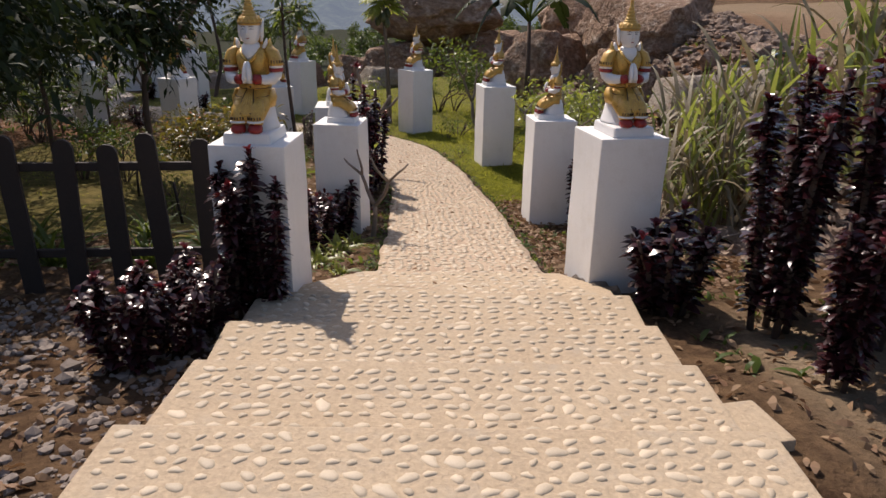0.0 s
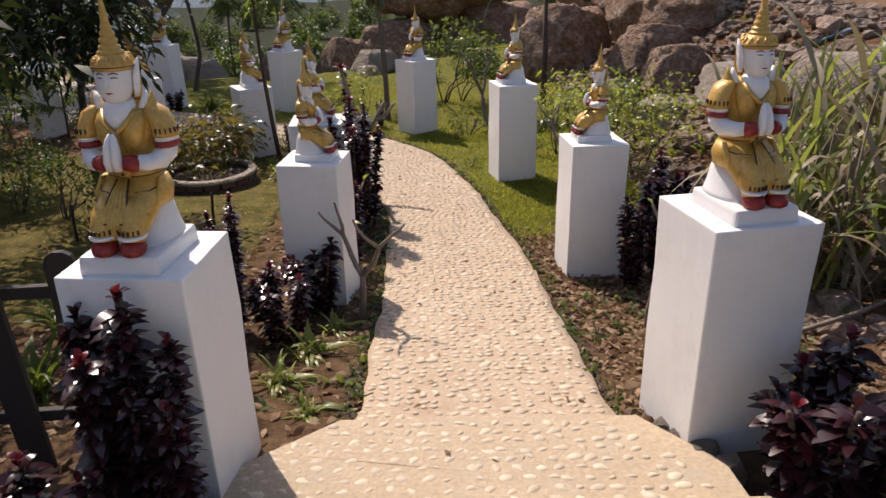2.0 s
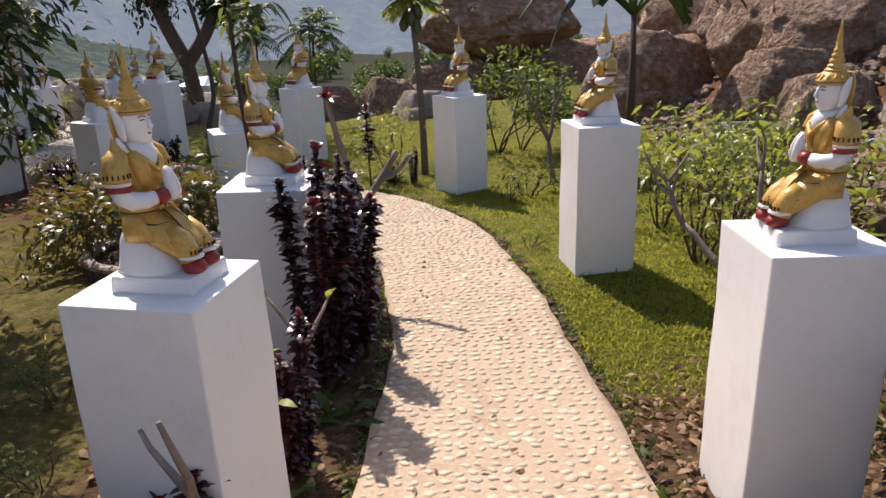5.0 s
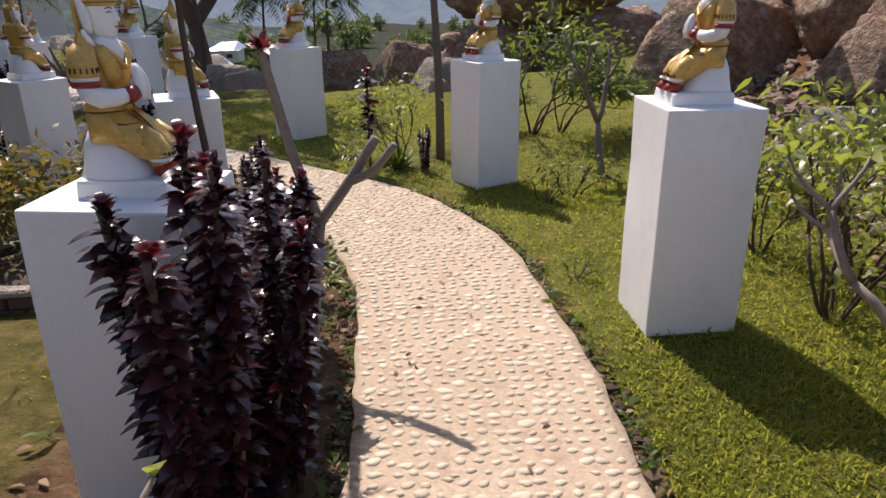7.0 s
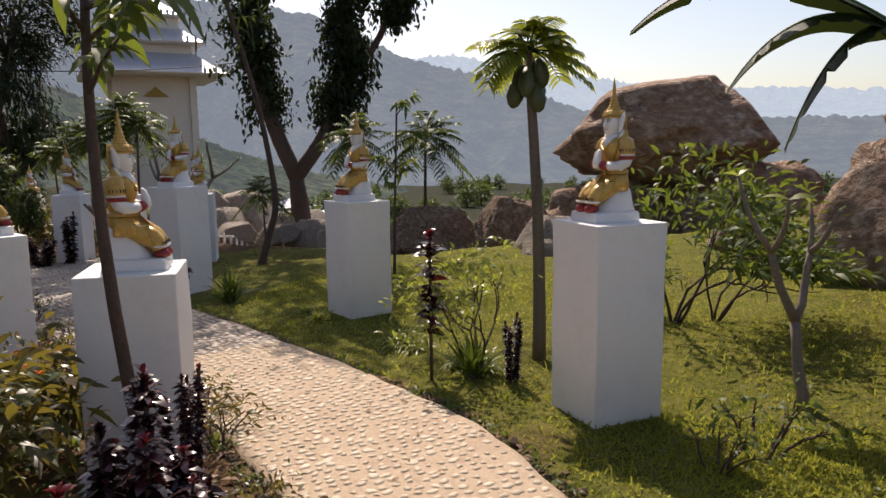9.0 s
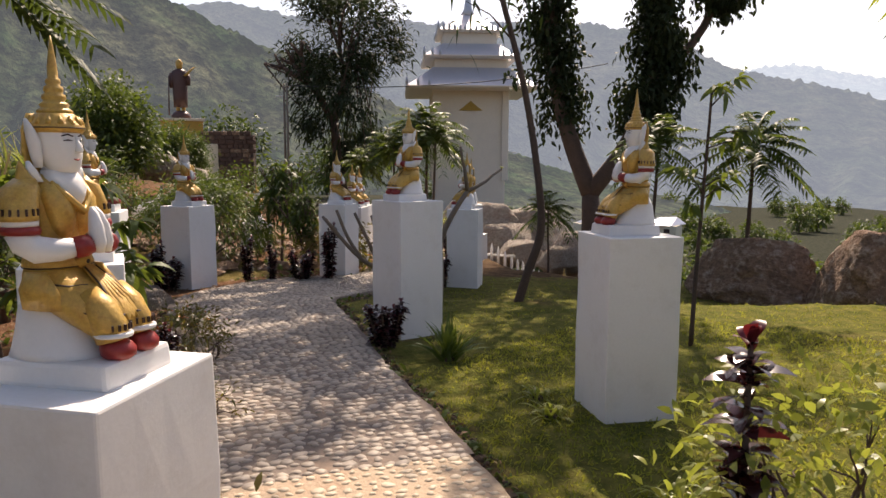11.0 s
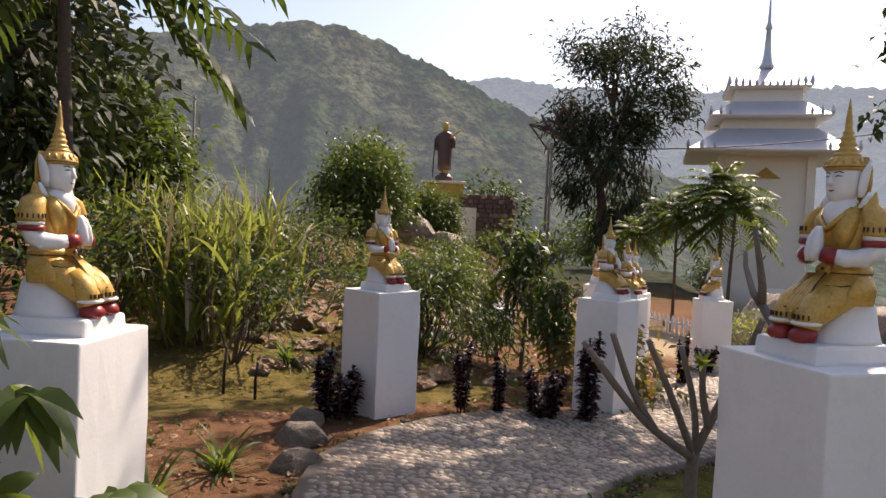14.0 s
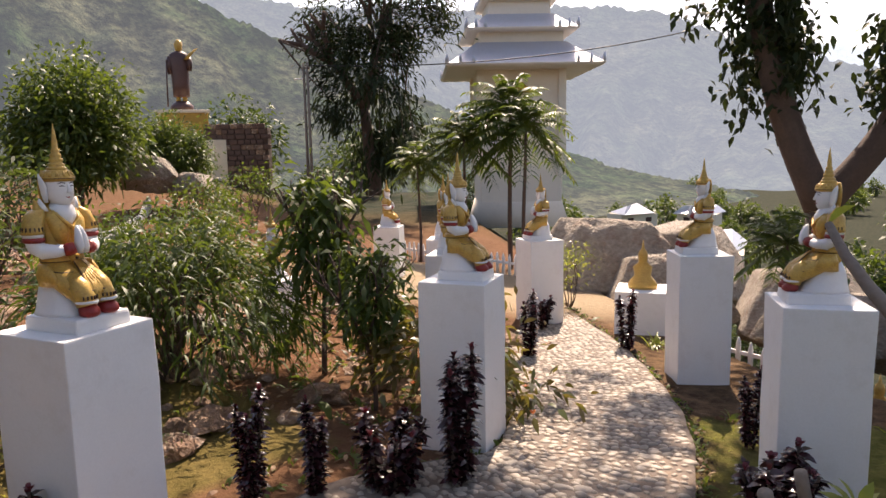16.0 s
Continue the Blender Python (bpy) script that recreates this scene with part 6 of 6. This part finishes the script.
for x, y, h, l in [(-3.75, 8.6, 0.38, 0.02), (-3.2, 8.1, 0.4, -0.12), (-2.45, 8.9, 0.35, 0.02), (-2.7, 7.2, 0.45, -0.06), (-3.9, 9.5, 0.4, 0.03), (-11.0, 15.25, 0.45, 0.02), (-10.75, 15.5, 0.35, -0.03)]:
    stake(x, y, h, l)
for x0, y0, x1, y1, zz, b in [(-0.62, 4.72, -0.22, 4.62, 0.02, 0.016), (-2.6, 6.3, -2.15, 6.75, 0.03, 0.02), (1.9, 5.7, 3.0, 6.1, 0.06, 0.018), (2.2, 7.9, 2.9, 6.6, 0.35, 0.025), (2.5, 6.9, 3.4, 5.9, 0.2, 0.02), (-2.4, 5.4, -2.2, 5.95, 0.03, 0.012)]:
    za, zb = max(gz(x0, y0), 0) + zz, max(gz(x1, y1), 0) + zz * 1.2
    stick("fallen_branch", "dry pale branch lying on the bed", [(x0, y0, za), ((x0 + x1) / 2 + 0.04, (y0 + y1) / 2 - 0.03, (za + zb) / 2 + 0.02), (x1, y1, zb)], b, b * 0.55, M_GREYBARK, "branch")
stick("garden_hose", "pale blue hose lying over the stony bank", [(x, y, gz(x, y) + 0.05) for x, y in spline([(2.9, 14.6, 0, 0), (3.0, 13.4, 0, 0), (3.5, 12.3, 0, 0), (4.4, 11.8, 0, 0), (5.6, 11.6, 0, 0)], 8)[:, :2]], 0.018, 0.018, M_HOSE, "hose")
bm = bmesh.new()
box(bm, 1.32, 2.62, gz(1.3, 2.6) + 0.02, 0.2, 0.3, 0.08, 12, 0.012)
tagged(part("paving_slab", bm, M_STEP, None), "loose cement slab beside the steps", "slab")


def seated_statue():
    bm = bmesh.new()
    loft(bm, [(0, 0, 0, 0.17, 0.13), (0, 0, 0.05, 0.18, 0.14), (0, 0, 0.10, 0.15, 0.12), (0, 0.01, 0.16, 0.10, 0.085), (0, 0.01, 0.27, 0.115, 0.08), (0, 0.01, 0.33, 0.05, 0.05), (0, 0, 0.37, 0.055, 0.055), (0, 0, 0.42, 0.058, 0.058), (0, 0, 0.46, 0.045, 0.045), (0, 0, 0.50, 0.02, 0.02), (0, 0, 0.60, 0.004, 0.004)], 16)
    return tagged(part("seated_statue", bm, M_GOLD, None), "small gold seated statue with a pointed crown", "statue")


plant("lowpillar", low_pillar, -10.7, 23.25, -0.68, 25)
plant("seated", seated_statue, -10.7, 23.25, -0.183, 25)
plant("seated", seated_statue, -8.0, 22.75, gz(-8.0, 22.75), 20, 0.8)


def white_fence(points, label):
    root = tagged(new("white_fence"), label, "fence")
    for (x0, y0), (x1, y1) in zip(points, points[1:]):
        L = math.hypot(x1 - x0, y1 - y0)
        a = math.degrees(math.atan2(y1 - y0, x1 - x0))
        n = max(2, int(L / 0.16))
        for k in range(n):
            t = (k + 0.5) / n
            x, y = x0 + (x1 - x0) * t, y0 + (y1 - y0) * t
            bm = bmesh.new()
            loft(bm, [(0, 0, -0.1, 0.035, 0.03), (0, 0, 0.34, 0.035, 0.03), (0, 0, 0.40, 0.02, 0.018), (0, 0, 0.44, 0.005, 0.005)], 8)
            bmesh.ops.transform(bm, matrix=pose(x, y, gz(x, y), 0, 0, a), verts=bm.verts)
            part("post", bm, M_WHITE, root)
        bm = bmesh.new()
        box(bm, (x0 + x1) / 2, (y0 + y1) / 2, (gz(x0, y0) + gz(x1, y1)) / 2 + 0.25, L, 0.03, 0.05, a, 0.004)
        part("rail", bm, M_WHITE, root)
    return root


white_fence([(-11.4, 24.05), (-10.3, 24.35), (-9.3, 24.15)], "low white fence of pointed posts by the rocks")
white_fence([(-18.9, 26.75), (-16.4, 26.55), (-14.2, 26.35)], "low white fence along the sandy terrace")
white_fence([(-21.4, 20.75), (-23.9, 22.75), (-26.4, 24.15)], "white fence climbing the slope below the monument")


# ---- monument on the hill ----
def facing(d, bearing, ox=-4.85, oy=14.33):
    b = math.radians(bearing)
    return ox - d * math.sin(b), oy + d * math.cos(b)


mx, my = facing(38, 63.1)


def monument():
    root = tagged(new("monument_pedestal"), "ochre painted monument pedestal with a cream cap", "pedestal")
    for nm, z, w, h, m in (("plinth", 0.2, 3.6, 3.0, M_CREAM), ("block", 2.65, 2.2, 0.95, M_YELLOW), ("cap", 3.55, 2.4, 0.14, M_CREAM)):
        bm = bmesh.new()
        box(bm, mx, my, z + h / 2 - (0.9 if nm == "plinth" else 0), w, w, h, 63, 0.03)
        part(nm, bm, m, root)
    return root


monument()
bm = bmesh.new()
loft(bm, [(0, 0, 0, 0.55, 0.5), (0, 0, 0.25, 0.5, 0.45), (0, 0, 0.45, 0.3, 0.28)], 16, 0)
for s in (-1, 1):
    loft(bm, [(s * 0.14, 0, 0.42, 0.12, 0.15), (s * 0.14, 0, 0.7, 0.09, 0.1)], 10, 1)
loft(bm, [(0, 0, 0.65, 0.36, 0.27), (0, 0, 1.2, 0.38, 0.28), (0, 0, 1.8, 0.40, 0.29), (0, 0, 2.3, 0.45, 0.29), (0, 0, 2.6, 0.42, 0.25), (0, 0, 2.75, 0.18, 0.15)], 16, 0)
loft(bm, [(0, 0, 2.7, 0.12, 0.12), (0, 0, 2.85, 0.16, 0.16), (0, 0, 3.05, 0.19, 0.19), (0, 0, 3.2, 0.15, 0.16), (0, 0, 3.27, 0.05, 0.05)], 14, 1)
loft(bm, [(0.42, -0.1, 1.85, 0.12, 0.13), (0.45, -0.15, 2.2, 0.13, 0.13), (0.4, -0.05, 2.5, 0.12, 0.12)], 10, 0)
loft(bm, [(0.30, -0.32, 2.35, 0.1, 0.1), (0.52, -0.25, 2.62, 0.09, 0.09), (0.80, -0.2, 2.86, 0.07, 0.07)], 10, 1)
loft(bm, [(-0.62, -0.1, 0.2, 0.035, 0.035), (-0.60, -0.1, 1.2, 0.035, 0.035), (-0.56, -0.1, 2.35, 0.03, 0.03)], 8, 0)
loft(bm, [(-0.40, 0, 1.7, 0.13, 0.14), (-0.46, 0, 2.1, 0.14, 0.14), (-0.4, 0, 2.5, 0.13, 0.13)], 10, 0)
ob = tagged(part("standing_statue", bm, [M_ROBE, M_GOLD], None), "tall dark robed standing statue holding a staff", "statue")
ob.matrix_basis = pose(mx, my, 3.69, 0, 0, 63)


def stone_wall():
    root = tagged(new("stone_wall"), "rough brown stone retaining wall", "wall")
    x0, y0 = facing(37, 61.6)
    x1, y1 = facing(36, 57.2)
    a = math.degrees(math.atan2(y1 - y0, x1 - x0))
    L = math.hypot(x1 - x0, y1 - y0)
    bm = bmesh.new()
    box(bm, (x0 + x1) / 2, (y0 + y1) / 2, 1.2, L, 0.5, 3.2, a, 0.02)
    part("core", bm, M_BARK, root)
    r = random.Random(5)
    for row in range(12):
        u = 0.0
        while u < L - 0.2:
            w = r.uniform(0.22, 0.5)
            t = (u + w / 2) / L
            bm = bmesh.new()
            box(bm, 0, 0, 0, w * 0.94, 0.16, 0.22, 0, 0.04)
            ca, sa = math.cos(math.radians(a)), math.sin(math.radians(a))
            bmesh.ops.transform(bm, matrix=pose(x0 + (x1 - x0) * t + sa * 0.27, y0 + (y1 - y0) * t - ca * 0.27, 0.25 + 0.24 * row, 0, 0, a + r.uniform(-4, 4)), verts=bm.verts)
            part("stone", bm, M_BRICK if r.random() < 0.7 else M_ROCK, root)
            u += w
    return root


stone_wall()
bm = bmesh.new()
wx, wy = facing(34, 64.0)
box(bm, wx, wy, 0.6, 3.0, 0.3, 2.4, 64, 0.02)
tagged(part("garden_wall", bm, M_CREAM, None), "low cream rendered wall below the monument", "wall")

# ---- tower ----
tx, ty = facing(42.5, 38.6)


def tower():
    root = tagged(new("prayer_tower"), "tall cream tower with three tiered tin roofs and a spire", "tower")
    turn = 38.6 + 7
    base = pose(tx, ty, 0, 0, 0, turn)

    def piece(name, bm, m, label="", under=None):
        bmesh.ops.transform(bm, matrix=base, verts=bm.verts)
        return part(name, bm, m, under or root, label)

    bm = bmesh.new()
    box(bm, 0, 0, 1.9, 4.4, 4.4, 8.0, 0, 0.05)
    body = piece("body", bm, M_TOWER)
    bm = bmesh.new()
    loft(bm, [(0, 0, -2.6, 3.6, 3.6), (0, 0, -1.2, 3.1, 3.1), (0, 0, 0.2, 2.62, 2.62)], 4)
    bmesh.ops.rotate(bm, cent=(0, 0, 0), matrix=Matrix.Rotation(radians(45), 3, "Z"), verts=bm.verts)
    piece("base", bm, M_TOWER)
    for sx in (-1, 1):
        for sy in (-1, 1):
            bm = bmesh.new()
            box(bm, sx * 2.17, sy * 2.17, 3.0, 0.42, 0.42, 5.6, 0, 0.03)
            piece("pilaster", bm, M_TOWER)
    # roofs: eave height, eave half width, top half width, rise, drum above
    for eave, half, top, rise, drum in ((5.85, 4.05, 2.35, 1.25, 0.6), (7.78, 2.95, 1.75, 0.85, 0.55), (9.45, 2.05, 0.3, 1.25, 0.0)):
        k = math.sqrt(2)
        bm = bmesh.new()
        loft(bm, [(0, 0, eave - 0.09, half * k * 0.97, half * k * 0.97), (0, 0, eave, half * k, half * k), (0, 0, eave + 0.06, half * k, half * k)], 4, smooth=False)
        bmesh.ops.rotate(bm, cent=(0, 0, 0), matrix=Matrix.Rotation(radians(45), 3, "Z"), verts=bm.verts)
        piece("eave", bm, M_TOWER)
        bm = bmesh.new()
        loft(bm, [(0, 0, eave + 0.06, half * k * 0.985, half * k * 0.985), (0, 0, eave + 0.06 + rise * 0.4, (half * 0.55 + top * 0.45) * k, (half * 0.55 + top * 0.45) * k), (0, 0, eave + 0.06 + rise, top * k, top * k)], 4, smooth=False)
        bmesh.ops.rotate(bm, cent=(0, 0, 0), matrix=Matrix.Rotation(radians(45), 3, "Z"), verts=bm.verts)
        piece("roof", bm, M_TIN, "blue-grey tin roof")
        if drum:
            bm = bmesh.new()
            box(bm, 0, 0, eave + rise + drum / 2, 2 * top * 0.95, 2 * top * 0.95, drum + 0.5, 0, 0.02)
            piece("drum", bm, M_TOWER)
        for side in range(4):
            for j in range(13):
                u = (j - 6) / 6.0 * half * 0.98
                edge = abs(j - 6) / 6.0
                if edge < 0.55 and half > 2.5:
                    continue
                h = 0.30 + 0.26 * edge
                bm = bmesh.new()
                loft(bm, [(u, -half * 0.985, eave + 0.04, 0.07, 0.05), (u, -half * 0.99, eave + h * 0.5, 0.10, 0.05), (u, -half * 1.0, eave + h, 0.015, 0.012)], 6)
                bmesh.ops.rotate(bm, cent=(0, 0, 0), matrix=Matrix.Rotation(radians(90 * side), 3, "Z"), verts=bm.verts)
                piece("finial", bm, M_TIN)
    bm = bmesh.new()
    loft(bm, [(0, 0, 10.7, 0.5, 0.5), (0, 0, 11.1, 0.28, 0.28), (0, 0, 11.6, 0.2, 0.2), (0, 0, 12.9, 0.12, 0.12), (0, 0, 13.0, 0.2, 0.2), (0, 0, 13.3, 0.1, 0.1), (0, 0, 15.2, 0.02, 0.02)], 12)
    piece("spire", bm, M_TIN)
    bm = bmesh.new()
    v = [bm.verts.new(p) for p in ((-0.75, -2.22, 4.55), (0.75, -2.22, 4.55), (0.35, -2.22, 4.85), (0, -2.22, 5.15), (-0.35, -2.22, 4.85))]
    w = [bm.verts.new((p.co.x, -2.28, p.co.z)) for p in v]
    bm.faces.new(w[::-1])
    for i in range(5):
        bm.faces.new((v[i], v[(i + 1) % 5], w[(i + 1) % 5], w[i]))
    bmesh.ops.recalc_face_normals(bm, faces=bm.faces)
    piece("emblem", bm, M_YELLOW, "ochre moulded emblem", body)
    bm = bmesh.new()
    box(bm, 2.5, -2.1, 2.0, 0.8, 0.2, 0.06, 0, 0.01)
    piece("light_arm", bm, M_SWHITE, "white lamp arm", body)
    return root


tower()


# ---- poles, cables, far houses ----
def utility_pole(x, y, h, key):
    root = tagged(new("utility_pole"), "pale twin concrete utility pole with a lamp arm", "pole")
    z = gz(x, y)
    for dx in (-0.12, 0.12):
        bm = bmesh.new()
        loft(bm, [(x + dx, y, z - 0.3, 0.07, 0.07), (x + dx, y, h, 0.05, 0.05)], 10)
        part("shaft", bm, M_GREYBARK, root)
    bm = bmesh.new()
    box(bm, x, y, h - 0.2, 0.5, 0.08, 0.08, 0, 0.01)
    part("crossarm", bm, M_GREYBARK, root)
    bm = bmesh.new()
    box(bm, x - 0.32, y - 0.1, h - 0.6, 0.4, 0.08, 0.05, 20, 0.01)
    part("lamp_arm", bm, M_SWHITE, root)
    return root


utility_pole(-29.9, 32.25, 5.1, "pole")


def cable(p, q, sag, r=0.025):
    p, q = np.array(p, float), np.array(q, float)
    t = np.linspace(0, 1, 15)
    C = p + (q - p) * t[:, None]
    C[:, 2] -= sag * 4 * t * (1 - t)
    return stick("overhead_cable", "thin dark overhead cable", C, r, r, M_WIRE, "cable")


cable((-29.9, 32.25, 5.0), (-20.4, 46.15, 6.6), 0.5)
px1, py1 = facing(46, 83)
px2, py2 = facing(30, 104)
utility_pole(px1, py1, 8.6, "pole")
utility_pole(px2, py2, 11.2, "pole")
cable((px1, py1, 8.5), (px2, py2, 11.0), 0.4)
cable((px1, py1, 7.6), (px2, py2, 10.0), 0.4)


def house(x, y, z, w, d, h, rz, label):
    root = tagged(new("valley_house"), label, "house")
    bm = bmesh.new()
    box(bm, x, y, z + h / 2, w, d, h, rz, 0.03)
    wall = part("wall", bm, M_CREAM, root)
    bm = bmesh.new()
    loft(bm, [(0, 0, h, w * 0.78, d * 0.78), (0, 0, h + 0.12, w * 0.78, d * 0.78), (0, 0, h + 0.3 * d, w * 0.5, 0.02)], 4, smooth=False)
    bmesh.ops.rotate(bm, cent=(0, 0, 0), matrix=Matrix.Rotation(radians(45), 3, "Z"), verts=bm.verts)
    bmesh.ops.transform(bm, matrix=pose(x, y, z, 0, 0, rz), verts=bm.verts)
    part("roof", bm, M_TIN, root)
    for s in (-1, 1):
        bm = bmesh.new()
        box(bm, s * w * 0.25, -d / 2 - 0.02, h * 0.55, w * 0.16, 0.06, h * 0.35, 0, 0.01)
        bmesh.ops.transform(bm, matrix=pose(x, y, z, 0, 0, rz), verts=bm.verts)
        part("window", bm, M_INK, root)
    return root


for d, b, z, w, rz in [(36, 23.6, -5.6, 4.2, 20), (128, 28.5, -12, 7, 60), (140, 23.5, -13, 7, 10)]:
    x, y = facing(d, b, -6.55, 15.32)
    house(x, y, z, w, w * 0.7, 2.2, rz, "small cream house with a tin roof in the valley")

FARTREE = crown_tree(77, 5.0, (3.0, 1.9, 2.1), M_DKGREEN, M_BARK, "valley_tree", "bushy green tree on the valley slope", leaf_len=0.45, clumps=90, per=16, radius=0.12, clump_r=0.9, trunk_frac=0.3, gaps=0.3)
rr = random.Random(9)
for k in range(90):
    d, b = rr.uniform(40, 110), rr.uniform(12, 60) if k < 46 else rr.uniform(-14, 24)
    x, y = facing(d, b, -6.55, 15.32)
    if math.hypot(x - tx, y - ty) < 7 or math.hypot(x - mx, y - my) < 6:
        continue
    plant("fartree", FARTREE, x, y, gz(x, y), rr.uniform(0, 360), rr.uniform(0.5, 1.0))


WOODTREE = crown_tree(78, 5.0, (3.0, 2.1, 2.0), M_MIDGREEN, M_BARK, "far_valley_tree", "bushy tree far down in the valley", leaf_len=0.9, clumps=55, per=9, radius=0.14, clump_r=0.9, trunk_frac=0.3, gaps=0.3)
for k in range(130):
    d, b = 130 + 300 * rr.random() ** 1.3, rr.uniform(-16, 40)
    x, y = facing(d, b, -6.55, 15.32)
    plant("woodtree", WOODTREE, x, y, gz(x, y), rr.uniform(0, 360), rr.uniform(0.9, 2.0))


# ---- pebbles set in the cement ----
def pebble_mesh(seed):
    r = np.random.default_rng(seed)
    a = np.linspace(0, 2 * np.pi, 8, endpoint=False)
    w = 1 + 0.12 * r.normal(size=8)
    V = [(math.cos(t) * k, math.sin(t) * k, -0.25) for t, k in zip(a, w)] + [(math.cos(t) * k * 0.93, math.sin(t) * k * 0.93, 0.35) for t, k in zip(a, w)]
    V += [(math.cos(t) * k * 0.6, math.sin(t) * k * 0.6, 0.82) for t, k in zip(a, w)] + [(0.05, 0, 0.98)]
    F = [(j * 8 + i, j * 8 + (i + 1) % 8, j * 8 + 8 + (i + 1) % 8, j * 8 + 8 + i) for j in range(2) for i in range(8)] + [(16 + i, 16 + (i + 1) % 8, 24) for i in range(8)]
    return np.array(V), F


PEBS = [pebble_mesh(s) for s in (1, 2, 3, 4)]
PEB_ME = [mesh_of("pebble", V, F, M_PEB, smooth=True) for V, F in PEBS]
PEB_MG = [mesh_of("pebble", V, F, M_PEBG, smooth=True) for V, F in PEBS]


def set_pebbles(root, rows, near, grey=False):
    """rows: x, y, z, turn, length, width, height; near(x, y) marks those that become parts."""
    S, made = Soup(), 0
    for k, (x, y, z, a, l, w, h) in enumerate(rows):
        if near(x, y) and made < 300:
            ob = new("pebble", (PEB_MG if grey else PEB_ME)[k % 4])
            ob.parent = root
            ob.matrix_basis = pose(x, y, z, 0, 0, a) @ Matrix.Diagonal((l, w, h, 1))
            made += 1
            continue
        V, F = PEBS[k % 4]
        ca, sa = math.cos(math.radians(a)), math.sin(math.radians(a))
        P = V * np.array([l, w, h])
        S.add(np.stack([P[:, 0] * ca - P[:, 1] * sa + x, P[:, 0] * sa + P[:, 1] * ca + y, P[:, 2] + z], 1), F)
    ob = part("pebble_field", S.mesh("pebble_field", M_PEBGS if grey else M_PEBS), None, root)
    tagged(ob, "rounded pale pebbles set in the cement", kind="stuff")


def step_height(y):
    for y0, y1, z, w in STEPS:
        if y < y1 + 0.03:
            return z, w
    return 0.625 - 0.106 * max(0.0, y - 4.0), (1.05 if y < 4.3 else max(0.6, 1.05 - 0.9 * (y - 4.3)))


r = np.random.default_rng(31)
rows = []
for y in np.arange(0.7, 4.70, 0.070):
    z, w = step_height(y)
    if min(abs(y - e) for e in (2.28, 2.93, 3.47, 4.02)) < 0.022:
        continue
    for x in np.arange(-w + 0.06 + r.uniform(0, 0.04), w - 0.05, 0.083):
        if r.uniform() < 0.05:
            continue
        s = r.lognormal(0, 0.18)
        yy = y + r.normal(0, 0.008)
        rows.append((x + 0.04 + r.normal(0, 0.011), yy, (step_height(yy)[0] if y > 4.05 else z) - 0.004, r.normal(0, 28), 0.031 * s, 0.021 * s, 0.013))
set_pebbles(STEPROOT, rows, lambda x, y: 1.9 < y < 2.7)


def path_rows(i0, i1, dx, dc, l, w, h, skip, seed):
    r = np.random.default_rng(seed)
    out = []
    T = unit(np.gradient(WAY[:, :2], axis=0))
    s = np.concatenate([[0], np.cumsum(np.hypot(*np.diff(WAY[:, :2], axis=0).T))])
    for u in np.arange(s[i0], s[i1], dx):
        q = [np.interp(u, s, WAY[:, j]) for j in range(4)]
        t = unit(np.array([np.interp(u, s, T[:, 0]), np.interp(u, s, T[:, 1])]))
        a = math.degrees(math.atan2(t[1], t[0])) + 90
        n = max(3, int(2 * q[3] / dc))
        off = r.uniform(0, 1)
        for j in range(n):
            if r.uniform() < skip:
                continue
            c = -q[3] + 0.05 + (j + off * 0.5 + 0.2) * (2 * q[3] - 0.08) / n + r.normal(0, dc * 0.10)
            k = r.lognormal(0, 0.2)
            uu = r.normal(0, dx * 0.16)
            cc = c / q[3]
            if abs(cc) > 0.93:
                continue
            hh = q[2] + 0.012 * (1 - cc * cc)
            out.append((q[0] - t[1] * c + t[0] * uu, q[1] + t[0] * c + t[1] * uu, hh - 0.003, a + r.normal(0, 25), l * k, w * k, h))
    return out


set_pebbles(PATH_A, path_rows(7, 117, 0.064, 0.068, 0.026, 0.0185, 0.012, 0.07, 32), lambda x, y: 9.0 < y < 10.3)
set_pebbles(PATH_B, path_rows(117, len(WAY) - 14, 0.064, 0.068, 0.034, 0.026, 0.014, 0.04, 33), lambda x, y: -7.0 < x < -6.3, True)
